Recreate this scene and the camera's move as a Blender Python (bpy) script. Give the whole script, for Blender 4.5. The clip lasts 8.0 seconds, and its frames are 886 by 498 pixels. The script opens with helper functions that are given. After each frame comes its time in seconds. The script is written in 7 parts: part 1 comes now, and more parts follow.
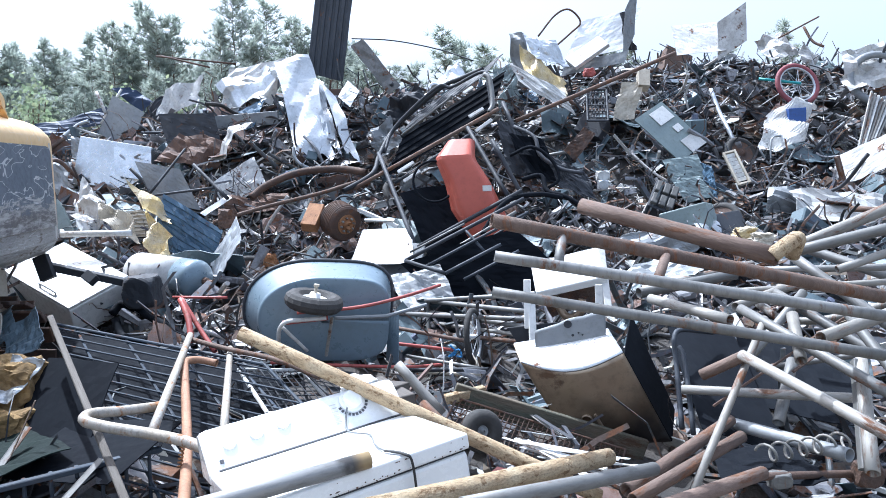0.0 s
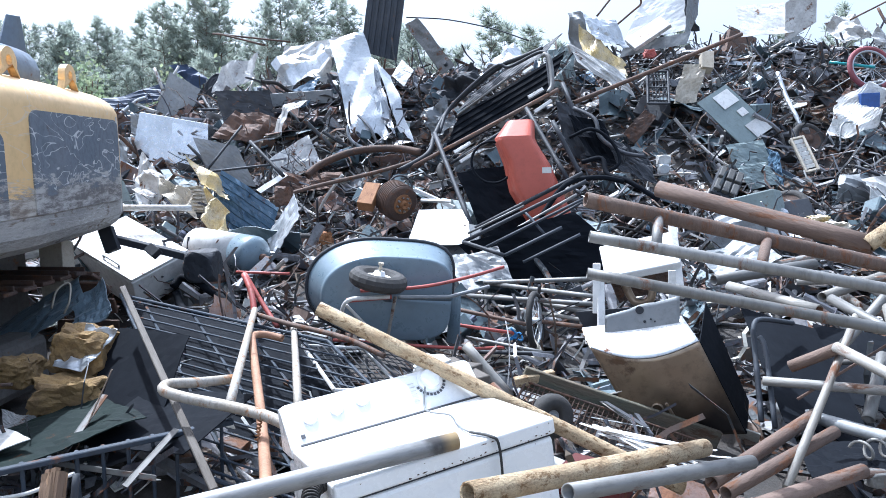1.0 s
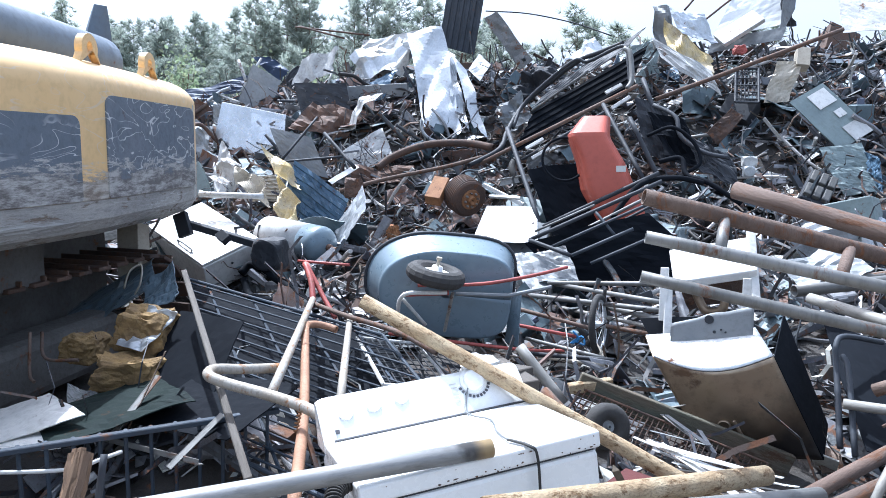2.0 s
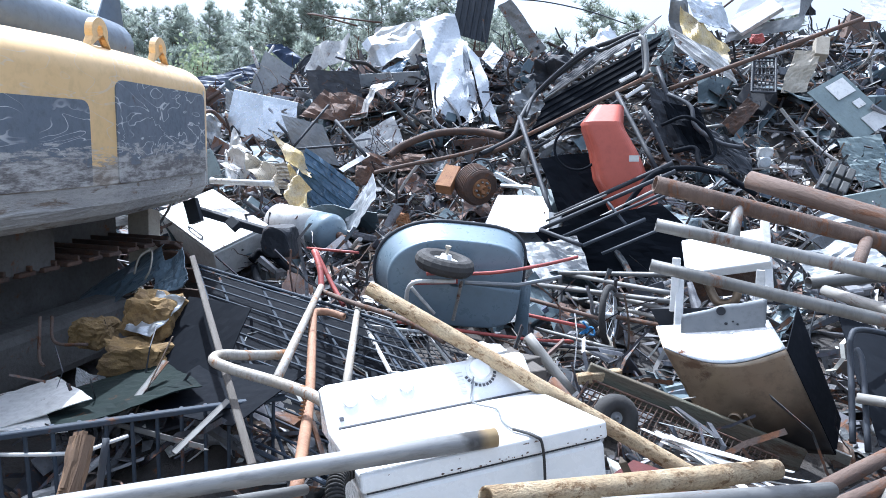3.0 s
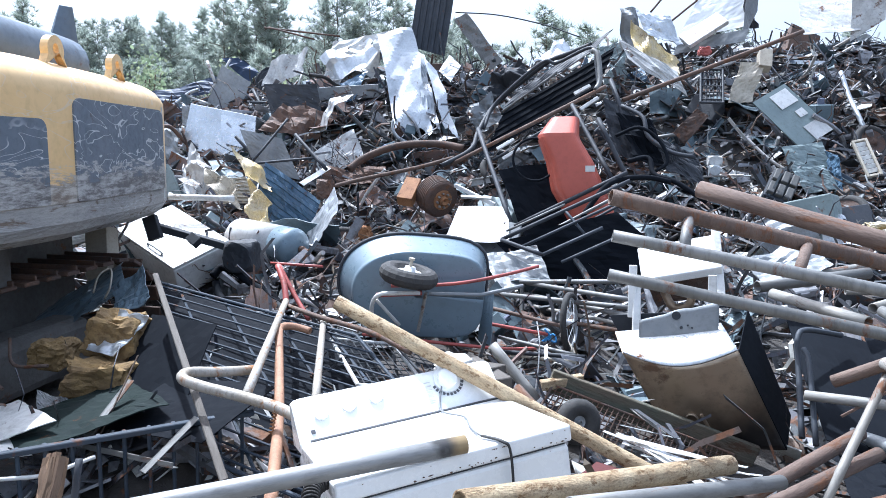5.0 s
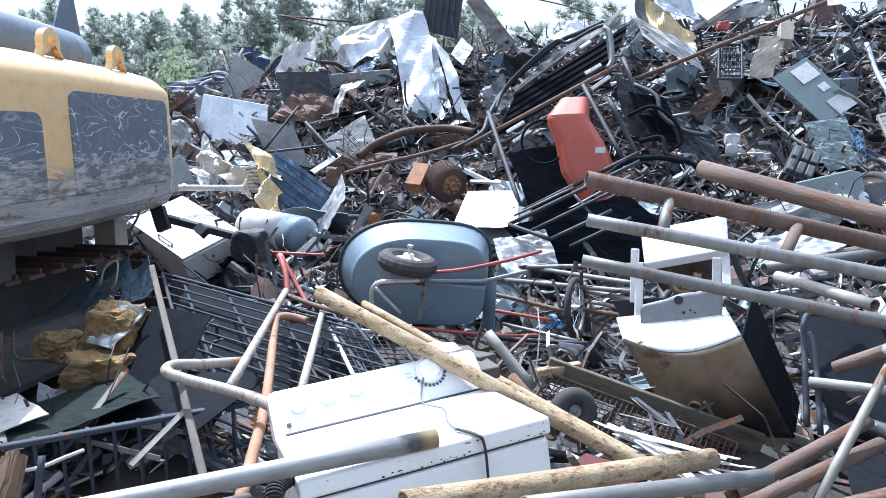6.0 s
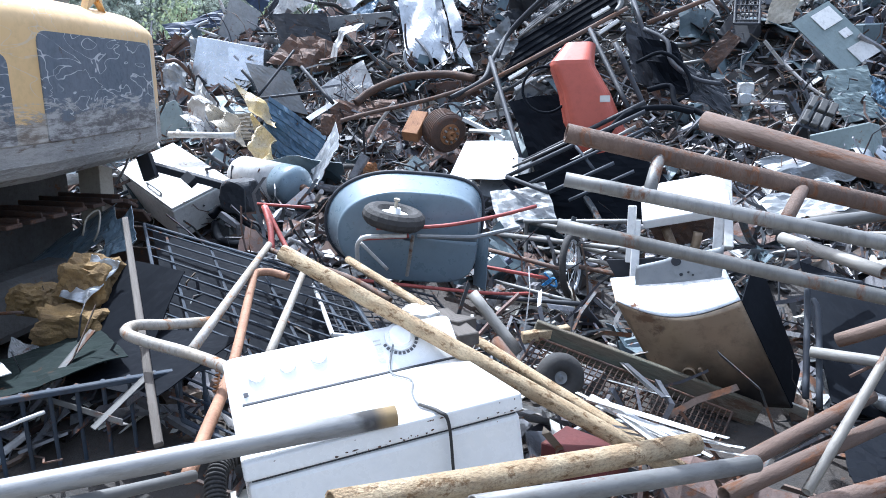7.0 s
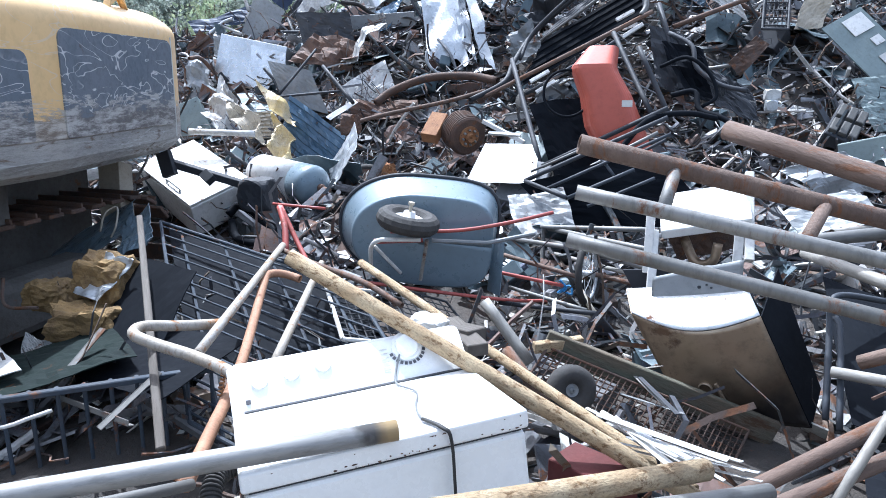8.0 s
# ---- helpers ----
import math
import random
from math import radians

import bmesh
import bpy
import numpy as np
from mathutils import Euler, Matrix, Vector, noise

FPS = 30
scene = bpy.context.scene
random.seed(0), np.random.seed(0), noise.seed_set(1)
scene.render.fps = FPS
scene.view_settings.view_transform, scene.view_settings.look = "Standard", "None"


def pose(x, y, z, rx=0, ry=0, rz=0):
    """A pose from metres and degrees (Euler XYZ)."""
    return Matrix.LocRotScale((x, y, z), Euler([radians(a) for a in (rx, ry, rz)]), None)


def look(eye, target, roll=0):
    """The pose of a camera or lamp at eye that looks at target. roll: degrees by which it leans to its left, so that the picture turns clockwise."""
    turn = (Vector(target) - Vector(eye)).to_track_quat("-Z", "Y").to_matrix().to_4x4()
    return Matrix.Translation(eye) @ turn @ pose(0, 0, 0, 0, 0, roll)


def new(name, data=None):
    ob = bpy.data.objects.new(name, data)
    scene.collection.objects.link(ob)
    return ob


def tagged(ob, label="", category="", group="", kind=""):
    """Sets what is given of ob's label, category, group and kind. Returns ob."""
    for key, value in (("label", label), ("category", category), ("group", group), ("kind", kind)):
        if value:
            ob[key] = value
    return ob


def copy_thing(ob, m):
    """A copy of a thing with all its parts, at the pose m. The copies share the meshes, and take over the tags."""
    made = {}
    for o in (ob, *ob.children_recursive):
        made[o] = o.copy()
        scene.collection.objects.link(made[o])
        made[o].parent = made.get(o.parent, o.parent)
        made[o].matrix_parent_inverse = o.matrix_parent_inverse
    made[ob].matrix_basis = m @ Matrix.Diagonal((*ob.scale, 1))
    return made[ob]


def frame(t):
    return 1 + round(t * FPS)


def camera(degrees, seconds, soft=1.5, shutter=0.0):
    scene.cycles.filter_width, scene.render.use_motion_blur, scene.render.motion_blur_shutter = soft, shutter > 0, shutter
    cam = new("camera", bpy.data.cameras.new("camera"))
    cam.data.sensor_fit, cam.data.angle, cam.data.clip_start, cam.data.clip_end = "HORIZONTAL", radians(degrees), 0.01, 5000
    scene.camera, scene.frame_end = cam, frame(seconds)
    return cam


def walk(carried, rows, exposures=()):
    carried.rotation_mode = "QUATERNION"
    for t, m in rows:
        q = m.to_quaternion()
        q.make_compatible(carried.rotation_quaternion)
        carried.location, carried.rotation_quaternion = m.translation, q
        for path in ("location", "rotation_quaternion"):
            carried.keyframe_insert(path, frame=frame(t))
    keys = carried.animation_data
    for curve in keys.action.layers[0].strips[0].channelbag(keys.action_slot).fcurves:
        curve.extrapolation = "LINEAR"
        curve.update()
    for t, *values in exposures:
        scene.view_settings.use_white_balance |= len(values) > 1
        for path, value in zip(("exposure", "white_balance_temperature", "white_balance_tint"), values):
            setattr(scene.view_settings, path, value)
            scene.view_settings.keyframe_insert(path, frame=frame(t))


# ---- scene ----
cam = camera(64.6, 8.0, soft=0.9)

PATH = [
    (0, (0.296, 0.402, 1.766), (0.267, 2.389, 1.536), -1.1),
    (0.5, (0.191, 0.411, 1.767), (0.138, 2.396, 1.53), -2.5),
    (1, (0.155, 0.446, 1.747), (0.016, 2.421, 1.471), -0.1),
    (1.5, (0.207, 0.507, 1.736), (-0.117, 2.461, 1.463), 0.8),
    (3, (0.243, 0.579, 1.715), (-0.147, 2.515, 1.4), 1.7),
    (3.5, (0.223, 0.555, 1.718), (-0.24, 2.478, 1.425), 2.3),
    (4, (0.214, 0.54, 1.721), (-0.256, 2.465, 1.446), 2.5),
    (4.5, (0.229, 0.531, 1.723), (-0.159, 2.473, 1.442), 2.2),
    (5, (0.237, 0.52, 1.733), (-0.043, 2.48, 1.449), 1.0),
    (6.5, (0.428, 0.698, 1.729), (0.04, 2.62, 1.334), -0.9),
    (7, (0.444, 0.79, 1.73), (0.062, 2.696, 1.26), 0.1),
    (7.5, (0.468, 0.826, 1.743), (-0.02, 2.731, 1.379), 0.3),
    (8, (0.464, 0.84, 1.746), (0.025, 2.733, 1.274), 1.0),
]
walk(cam, [(t, look(eye, target, roll)) for t, eye, target, roll in PATH], [(0, 1.33, 5180, 9), (8, 1.33, 5180, 9)])

# ---------- world, sun, exposure ----------
SUN_AZ, SUN_EL = -42.0, 60.0          # degrees; azimuth from +y towards +x
world = bpy.data.worlds.new("sky")
scene.world = world
world.use_nodes = True
wn, wl = world.node_tree.nodes, world.node_tree.links
sky = wn.new("ShaderNodeTexSky")
sky.sky_type, sky.sun_disc = "NISHITA", False
sky.sun_elevation, sky.sun_rotation = radians(SUN_EL), radians(SUN_AZ)
sky.air_density, sky.dust_density, sky.ozone_density = 0.8, 10.0, 1.0
wn["Background"].inputs["Strength"].default_value = 0.15
haze = wn.new("ShaderNodeMix")          # bright summer haze over the sky colour
haze.data_type = "RGBA"
haze.inputs[0].default_value, haze.inputs[7].default_value = 0.55, (3.3, 3.45, 3.6, 1)
wl.new(sky.outputs[0], haze.inputs[6])
wl.new(haze.outputs[2], wn["Background"].inputs["Color"])
sun = new("sun", bpy.data.lights.new("sun", "SUN"))
sun.data.energy, sun.data.angle, sun.data.color = 3.3, radians(0.6), (1.0, 0.95, 0.87)
_d = Vector((math.sin(radians(SUN_AZ)) * math.cos(radians(SUN_EL)), math.cos(radians(SUN_AZ)) * math.cos(radians(SUN_EL)), math.sin(radians(SUN_EL))))
sun.matrix_world = look(_d * 40, (0, 0, 0))

# ---------- materials ----------
RUST = (0.17, 0.075, 0.035)


def M(name, col, col2=None, rough=0.5, metal=0.0, scale=5.0, rust=0.0, bump=0.12, vary=0.0, dirt=0.35, island=False, stretch=(1, 1, 1), rustcol=RUST, scratch=0.0, hue=0.0, spec=0.5, scrape=None):
    """A worn surface: two tones, fine dirt, rust patches, scratches and relief."""
    m = bpy.data.materials.new(name)
    m.use_nodes = True
    n, l = m.node_tree.nodes, m.node_tree.links
    b = n["Principled BSDF"]
    tc = n.new("ShaderNodeTexCoord")
    mp = n.new("ShaderNodeMapping")
    mp.inputs["Scale"].default_value = stretch
    l.new(tc.outputs["Object"], mp.inputs["Vector"])
    src = mp.outputs[0]
    oi = n.new("ShaderNodeObjectInfo")
    off = n.new("ShaderNodeVectorMath")
    off.operation = "MULTIPLY_ADD"
    off.inputs[1].default_value = (37.0, 19.0, 53.0)
    l.new(oi.outputs["Random"], off.inputs[0])
    l.new(src, off.inputs[2])
    src = off.outputs[0]

    def noise_tex(s, detail=4.0, rgh=0.6, dist=0.0):
        t = n.new("ShaderNodeTexNoise")
        t.inputs["Scale"].default_value = s
        t.inputs["Detail"].default_value = detail
        t.inputs["Roughness"].default_value = rgh
        t.inputs["Distortion"].default_value = dist
        l.new(src, t.inputs["Vector"])
        return t.outputs["Fac"]

    def rmap(v, a, c, lo=0.0, hi=1.0):
        r = n.new("ShaderNodeMapRange")
        r.inputs[1].default_value, r.inputs[2].default_value = a, c
        r.inputs[3].default_value, r.inputs[4].default_value = lo, hi
        l.new(v, r.inputs[0])
        return r.outputs[0]

    def mix(f, a, c, mode="MIX"):
        x = n.new("ShaderNodeMix")
        x.data_type, x.blend_type = "RGBA", mode
        for sock, v in ((x.inputs[0], f), (x.inputs[6], a), (x.inputs[7], c)):
            if isinstance(v, (int, float)):
                sock.default_value = v
            elif isinstance(v, tuple):
                sock.default_value = (*v, 1)
            else:
                l.new(v, sock)
        return x.outputs[2]

    big, fine = noise_tex(scale, 3), noise_tex(scale * 9, 5, 0.7)
    c2 = col2 or tuple(x * 0.7 for x in col)
    c = mix(rmap(big, 0.35, 0.65), col, c2)
    if vary or hue:
        h = n.new("ShaderNodeHueSaturation")
        rnd = oi.outputs["Random"]
        if island:
            g = n.new("ShaderNodeNewGeometry")
            rnd = g.outputs["Random Per Island"]
        l.new(rmap(rnd, 0, 1, 1 - vary, 1 + vary), h.inputs["Value"])
        if hue:
            w = n.new("ShaderNodeMath")
            w.operation = "FRACT"
            w2 = n.new("ShaderNodeMath")
            w2.operation, w2.inputs[1].default_value = "MULTIPLY", 7.13
            l.new(rnd, w2.inputs[0])
            l.new(w2.outputs[0], w.inputs[0])
            l.new(rmap(w.outputs[0], 0, 1, 0.5 - hue, 0.5 + hue), h.inputs["Hue"])
        l.new(c, h.inputs["Color"])
        c = h.outputs[0]
    c = mix(rmap(fine, 0.48, 0.78, 0, dirt), c, (0.05, 0.042, 0.034))
    rgh, mtl = rmap(fine, 0.3, 0.7, max(0.05, rough - 0.1), min(1, rough + 0.12)), None
    if rust:
        rmask = noise_tex(scale * 1.7, 7, 0.72, 0.3)
        k = rmap(rmask, 0.66 - 0.3 * rust, 0.72 - 0.26 * rust)
        rc = mix(rmap(fine, 0.3, 0.7), rustcol, tuple(x * 0.45 for x in rustcol))
        c = mix(k, c, rc)
        if metal:
            mtl = rmap(k, 0, 1, metal, 0.0)
        xr = n.new("ShaderNodeMix")
        l.new(k, xr.inputs[0])
        l.new(rgh, xr.inputs[2])
        xr.inputs[3].default_value = 0.88
        rgh = xr.outputs[0]
    if scratch:
        sv = n.new("ShaderNodeTexNoise")
        sv.inputs["Scale"].default_value = 3.6
        sv.inputs["Detail"].default_value = 2.0
        sv.inputs["Distortion"].default_value = 1.4
        mv = n.new("ShaderNodeMapping")
        mv.inputs["Scale"].default_value = (1.0, 0.55, 1.9)
        l.new(src, mv.inputs[0])
        l.new(mv.outputs[0], sv.inputs["Vector"])
        a = n.new("ShaderNodeMath")
        a.operation, a.inputs[1].default_value = "SUBTRACT", 0.5
        l.new(sv.outputs["Fac"], a.inputs[0])
        a2 = n.new("ShaderNodeMath")
        a2.operation = "ABSOLUTE"
        l.new(a.outputs[0], a2.inputs[0])
        pm = n.new("ShaderNodeMath")
        pm.operation = "MULTIPLY"
        l.new(rmap(a2.outputs[0], 0.005, 0.012, scratch, 0.0), pm.inputs[0])
        l.new(rmap(noise_tex(2.3, 2), 0.40, 0.50), pm.inputs[1])
        c = mix(pm.outputs[0], c, (0.58, 0.58, 0.57))
    if scrape:
        sx = n.new("ShaderNodeSeparateXYZ")
        l.new(tc.outputs["Object"], sx.inputs[0])
        zz = rmap(sx.outputs[2], scrape[0], scrape[1], 0.62, 0.0)
        ns = n.new("ShaderNodeTexNoise")
        ns.inputs["Scale"].default_value, ns.inputs["Detail"].default_value = 11.0, 6.0
        ns.inputs["Roughness"].default_value = 0.75
        ms = n.new("ShaderNodeMapping")
        ms.inputs["Scale"].default_value = (1.0, 0.5, 2.4)
        l.new(tc.outputs["Object"], ms.inputs[0])
        l.new(ms.outputs[0], ns.inputs["Vector"])
        ad = n.new("ShaderNodeMath")
        ad.operation = "ADD"
        l.new(zz, ad.inputs[0])
        l.new(ns.outputs["Fac"], ad.inputs[1])
        c = mix(rmap(ad.outputs[0], 0.78, 0.86, 0.0, 0.9), c, mix(rmap(ns.outputs["Fac"], 0.44, 0.60), (0.12, 0.105, 0.095), (0.46, 0.44, 0.41)))
    b.inputs["Specular IOR Level"].default_value = spec
    l.new(c, b.inputs["Base Color"])
    l.new(rgh, b.inputs["Roughness"])
    if mtl:
        l.new(mtl, b.inputs["Metallic"])
    else:
        b.inputs["Metallic"].default_value = metal
    if bump:
        bp = n.new("ShaderNodeBump")
        bp.inputs["Strength"].default_value = bump
        bp.inputs["Distance"].default_value = 0.01
        l.new(fine, bp.inputs["Height"])
        l.new(bp.outputs[0], b.inputs["Normal"])
    return m


LONG = (1, 1, 0.25)
galv = M("galvanised_steel", (0.205, 0.203, 0.195), (0.14, 0.138, 0.13), 0.55, 0.3, 6, 0.3, 0.1, 0.18, 0.5, stretch=LONG)
pale_tube = M("weathered_pale_tube", (0.29, 0.28, 0.255), (0.21, 0.195, 0.17), 0.6, 0.1, 7, 0.4, 0.15, 0.15, 0.5, stretch=LONG)
rust_pipe = M("rusty_steel", (0.155, 0.108, 0.083), (0.105, 0.070, 0.054), 0.8, 0.0, 13, 0.45, 0.4, 0.2, 0.4, stretch=LONG)
tan_pole = M("flaking_tan_rust", (0.53, 0.42, 0.265), (0.40, 0.285, 0.16), 0.85, 0.0, 22, 0.42, 0.9, 0.08, 0.7, stretch=(1, 1, 0.6), rustcol=(0.24, 0.14, 0.06))
orange_rust = M("orange_rust_tube", (0.36, 0.195, 0.115), (0.28, 0.15, 0.085), 0.7, 0.0, 8, 0.3, 0.3, 0.1, 0.4, stretch=LONG)
white_enamel = M("white_enamel", (0.80, 0.80, 0.79), (0.76, 0.76, 0.74), 0.28, 0.0, 2.5, 0.03, 0.03, 0.0, 0.10)
old_white = M("dirty_white_paint", (0.72, 0.71, 0.68), (0.60, 0.59, 0.56), 0.45, 0.0, 3, 0.16, 0.1, 0.12, 0.35)
black_metal = M("black_painted_metal", (0.032, 0.035, 0.042), (0.045, 0.047, 0.053), 0.6, 0.0, 5, 0.12, 0.15, 0.2, 0.12, spec=0.3)
# black parts and shaded voids: the shade is put into this near-black
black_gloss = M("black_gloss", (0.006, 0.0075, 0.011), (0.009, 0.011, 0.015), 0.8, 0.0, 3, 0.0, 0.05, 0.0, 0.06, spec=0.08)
navy_bar = M("dark_blue_steel", (0.040, 0.055, 0.078), (0.050, 0.058, 0.072), 0.7, 0.0, 6, 0.2, 0.15, 0.15, 0.3, spec=0.3)
barrow_paint = M("grey_blue_paint", (0.17, 0.225, 0.265), (0.15, 0.20, 0.24), 0.32, 0.1, 2, 0.03, 0.04, 0.0, 0.22)
red_paint = M("faded_red_paint", (0.42, 0.09, 0.07), (0.30, 0.07, 0.06), 0.5, 0.0, 7, 0.25, 0.15, 0.1, 0.3)
orange_plastic = M("faded_orange", (0.46, 0.10, 0.06), (0.38, 0.08, 0.05), 0.45, 0.0, 3, 0.0, 0.05, 0.0, 0.2)
stainless = M("sooty_stainless", (0.42, 0.33, 0.23), (0.26, 0.19, 0.125), 0.38, 0.6, 2.2, 0.3, 0.08, 0.0, 0.45, rustcol=(0.17, 0.10, 0.055))
worn_pale = M("worn_pale_sheet", (0.58, 0.58, 0.56), (0.40, 0.39, 0.37), 0.5, 0.0, 4, 0.25, 0.15, 0.2, 0.5)
alu = M("crumpled_aluminium", (0.62, 0.64, 0.66), (0.40, 0.42, 0.44), 0.36, 0.5, 5, 0.08, 0.15, 0.12, 0.3)
grey_sheet = M("grey_painted_sheet", (0.27, 0.28, 0.28), (0.20, 0.21, 0.22), 0.5, 0.2, 3, 0.15, 0.1, 0.2, 0.35)
greygreen = M("grey_green_paint", (0.22, 0.27, 0.265), (0.18, 0.22, 0.22), 0.5, 0.0, 3, 0.12, 0.1, 0.0, 0.35)
blue_sheet = M("blue_sheet", (0.07, 0.13, 0.20), (0.06, 0.10, 0.15), 0.45, 0.1, 3, 0.15, 0.1, 0.0, 0.35)
tarp_blue = M("faded_blue_tarp", (0.03, 0.05, 0.10), (0.025, 0.04, 0.08), 0.6, 0.0, 5, 0, 0.2, 0.2, 0.3)
gold_foil = M("yellowed_foil", (0.55, 0.42, 0.17), (0.52, 0.45, 0.32), 0.5, 0.1, 7, 0.15, 0.3, 0.0, 0.4)
slate = M("dark_slate_paint", (0.055, 0.062, 0.075), (0.042, 0.048, 0.058), 0.6, 0.0, 3, 0.1, 0.1, 0.0, 0.2, spec=0.3)
bright_sheet = M("shiny_sheet", (0.72, 0.73, 0.74), (0.55, 0.56, 0.57), 0.3, 0.8, 3, 0.06, 0.08, 0.0, 0.2)
crimson = M("dull_crimson_rubber", (0.24, 0.06, 0.07), (0.18, 0.05, 0.06), 0.7, 0.0, 8, 0.0, 0.1, 0.0, 0.3)
foam_mat = M("yellow_foam", (0.29, 0.19, 0.075), (0.17, 0.11, 0.05), 0.95, 0.0, 9, 0.1, 0.8, 0.1, 0.5)
wood_grey = M("weathered_wood", (0.115, 0.102, 0.088), (0.075, 0.064, 0.054), 0.85, 0.0, 9, 0.1, 0.4, 0.1, 0.45, stretch=(1, 1, 0.1))
rubber = M("rubber", (0.028, 0.027, 0.026), (0.045, 0.042, 0.04), 0.8, 0.0, 9, 0.0, 0.3, 0.2, 0.4)
rust_part = M("rusty_machine_part", (0.13, 0.075, 0.05), (0.085, 0.06, 0.05), 0.75, 0.2, 9, 0.35, 0.4, 0.35, 0.4)
bright_rust = M("bright_rust", (0.35, 0.17, 0.07), (0.26, 0.12, 0.05), 0.8, 0.0, 12, 0.35, 0.4, 0.1, 0.4)
green_beam = M("green_grey_beam", (0.085, 0.098, 0.072), (0.13, 0.10, 0.07), 0.9, 0.0, 9, 0.4, 0.6, 0.0, 0.5, stretch=LONG, rustcol=(0.10, 0.055, 0.03))
ex_yellow = M("machine_yellow", (0.74, 0.51, 0.24), (0.70, 0.47, 0.21), 0.42, 0.0, 1.6, 0.05, 0.04, 0.0, 0.18, scratch=0.3, scrape=(1.40, 1.72))
ex_panel = M("scratched_dark_panel", (0.115, 0.138, 0.168), (0.14, 0.158, 0.185), 0.5, 0.0, 3, 0.03, 0.2, 0.0, 0.35, scratch=0.9, scrape=(1.40, 1.78))
ex_grey = M("scraped_grey_steel", (0.27, 0.26, 0.245), (0.36, 0.34, 0.31), 0.6, 0.1, 5, 0.3, 0.4, 0.0, 0.5, stretch=(1, 0.4, 2.0), scratch=0.5, rustcol=(0.22, 0.17, 0.13))
ex_blue = M("grey_blue_cowl", (0.13, 0.165, 0.21), (0.10, 0.13, 0.17), 0.5, 0.0, 3, 0.03, 0.05, 0.0, 0.25)
teal = M("teal_paint", (0.04, 0.35, 0.36), None, 0.4, 0.0, 6, 0.05, 0.1)
bin_blue = M("blue_plastic", (0.04, 0.10, 0.33), None, 0.45, 0.0, 6, 0.0, 0.1)
beige = M("beige_plastic", (0.50, 0.45, 0.36), (0.42, 0.37, 0.29), 0.6, 0.0, 5, 0.05, 0.1, 0.15, 0.35)
dusty_steel = M("dust_covered_steel", (0.125, 0.118, 0.108), (0.085, 0.078, 0.070), 0.85, 0.0, 4, 0.2, 0.4, 0.0, 0.5)
dull_plastic = M("dusty_dark_plastic", (0.10, 0.098, 0.092), (0.07, 0.068, 0.064), 0.6, 0.0, 5, 0.1, 0.2, 0.1, 0.4)
# dark green taken further down to hold the machine's shadow
shade_green = M("dark_green_sheet", (0.012, 0.020, 0.018), (0.010, 0.016, 0.016), 0.75, 0.0, 4, 0.05, 0.1, 0.0, 0.1, spec=0.12)
plain_yellow = M("machine_yellow_fitting", (0.74, 0.51, 0.24), (0.66, 0.44, 0.19), 0.45, 0.0, 6, 0.1, 0.05, 0.0, 0.25)
rusty_pale = M("rust_stained_pale_tube", (0.36, 0.345, 0.315), (0.29, 0.25, 0.195), 0.6, 0.1, 9, 0.33, 0.2, 0.1, 0.5, stretch=(1, 1, 0.5), rustcol=(0.34, 0.16, 0.06))
post_metal = M("pale_galvanised", (0.30, 0.298, 0.29), (0.22, 0.218, 0.21), 0.5, 0.25, 7, 0.15, 0.1, 0.0, 0.45, stretch=LONG)
maroon = M("dull_maroon_paint", (0.10, 0.022, 0.02), (0.07, 0.018, 0.017), 0.7, 0.0, 6, 0.2, 0.1, 0.0, 0.3, spec=0.3)
brown_wood = M("splintered_brown_wood", (0.20, 0.125, 0.07), (0.10, 0.06, 0.035), 0.9, 0.0, 12, 0.1, 0.6, 0.3, 0.4, stretch=(1, 1, 0.12))
cord = M("black_cord", (0.02, 0.02, 0.02), None, 0.6, 0, 9, 0, 0)
mark = M("dark_print", (0.10, 0.10, 0.11), None, 0.6, 0, 9, 0, 0, dirt=0)
pale_mark = M("pale_print", (0.62, 0.60, 0.55), None, 0.6, 0, 9, 0, 0, dirt=0.1)
blue_rope = M("blue_rope", (0.05, 0.22, 0.5), None, 0.7, 0, 9, 0, 0.2)
# mixed debris
mix_dark = M("mixed_dark_scrap", (0.07, 0.074, 0.082), (0.042, 0.046, 0.054), 0.5, 0.3, 7, 0.4, 0.25, 0.6, 0.35, True, hue=0.06)
mix_rust = M("mixed_rusty_scrap", (0.15, 0.105, 0.08), (0.10, 0.08, 0.068), 0.75, 0.1, 7, 0.5, 0.3, 0.5, 0.35, True, hue=0.03)
mix_steel = M("mixed_bare_metal", (0.27, 0.27, 0.28), (0.16, 0.16, 0.17), 0.42, 0.5, 7, 0.25, 0.2, 0.4, 0.4, True, hue=0.03)
mix_pale = M("mixed_pale_scrap", (0.52, 0.51, 0.48), (0.40, 0.385, 0.35), 0.5, 0.0, 6, 0.15, 0.12, 0.25, 0.35, True, hue=0.04)
mix_blue = M("mixed_blue_grey_scrap", (0.095, 0.12, 0.15), (0.07, 0.09, 0.115), 0.5, 0.1, 6, 0.2, 0.12, 0.4, 0.35, True, hue=0.05)
soil = M("dark_heap_soil", (0.042, 0.040, 0.038), (0.06, 0.05, 0.043), 0.95, 0.0, 4, 0.2, 1.0, 0.0, 0.5)
earth = M("bare_earth", (0.24, 0.20, 0.15), (0.17, 0.15, 0.10), 0.95, 0.0, 0.8, 0.0, 0.6, 0.0, 0.4)
bark = M("pine_bark", (0.16, 0.11, 0.08), (0.10, 0.075, 0.06), 0.9, 0.0, 6, 0.0, 0.6)


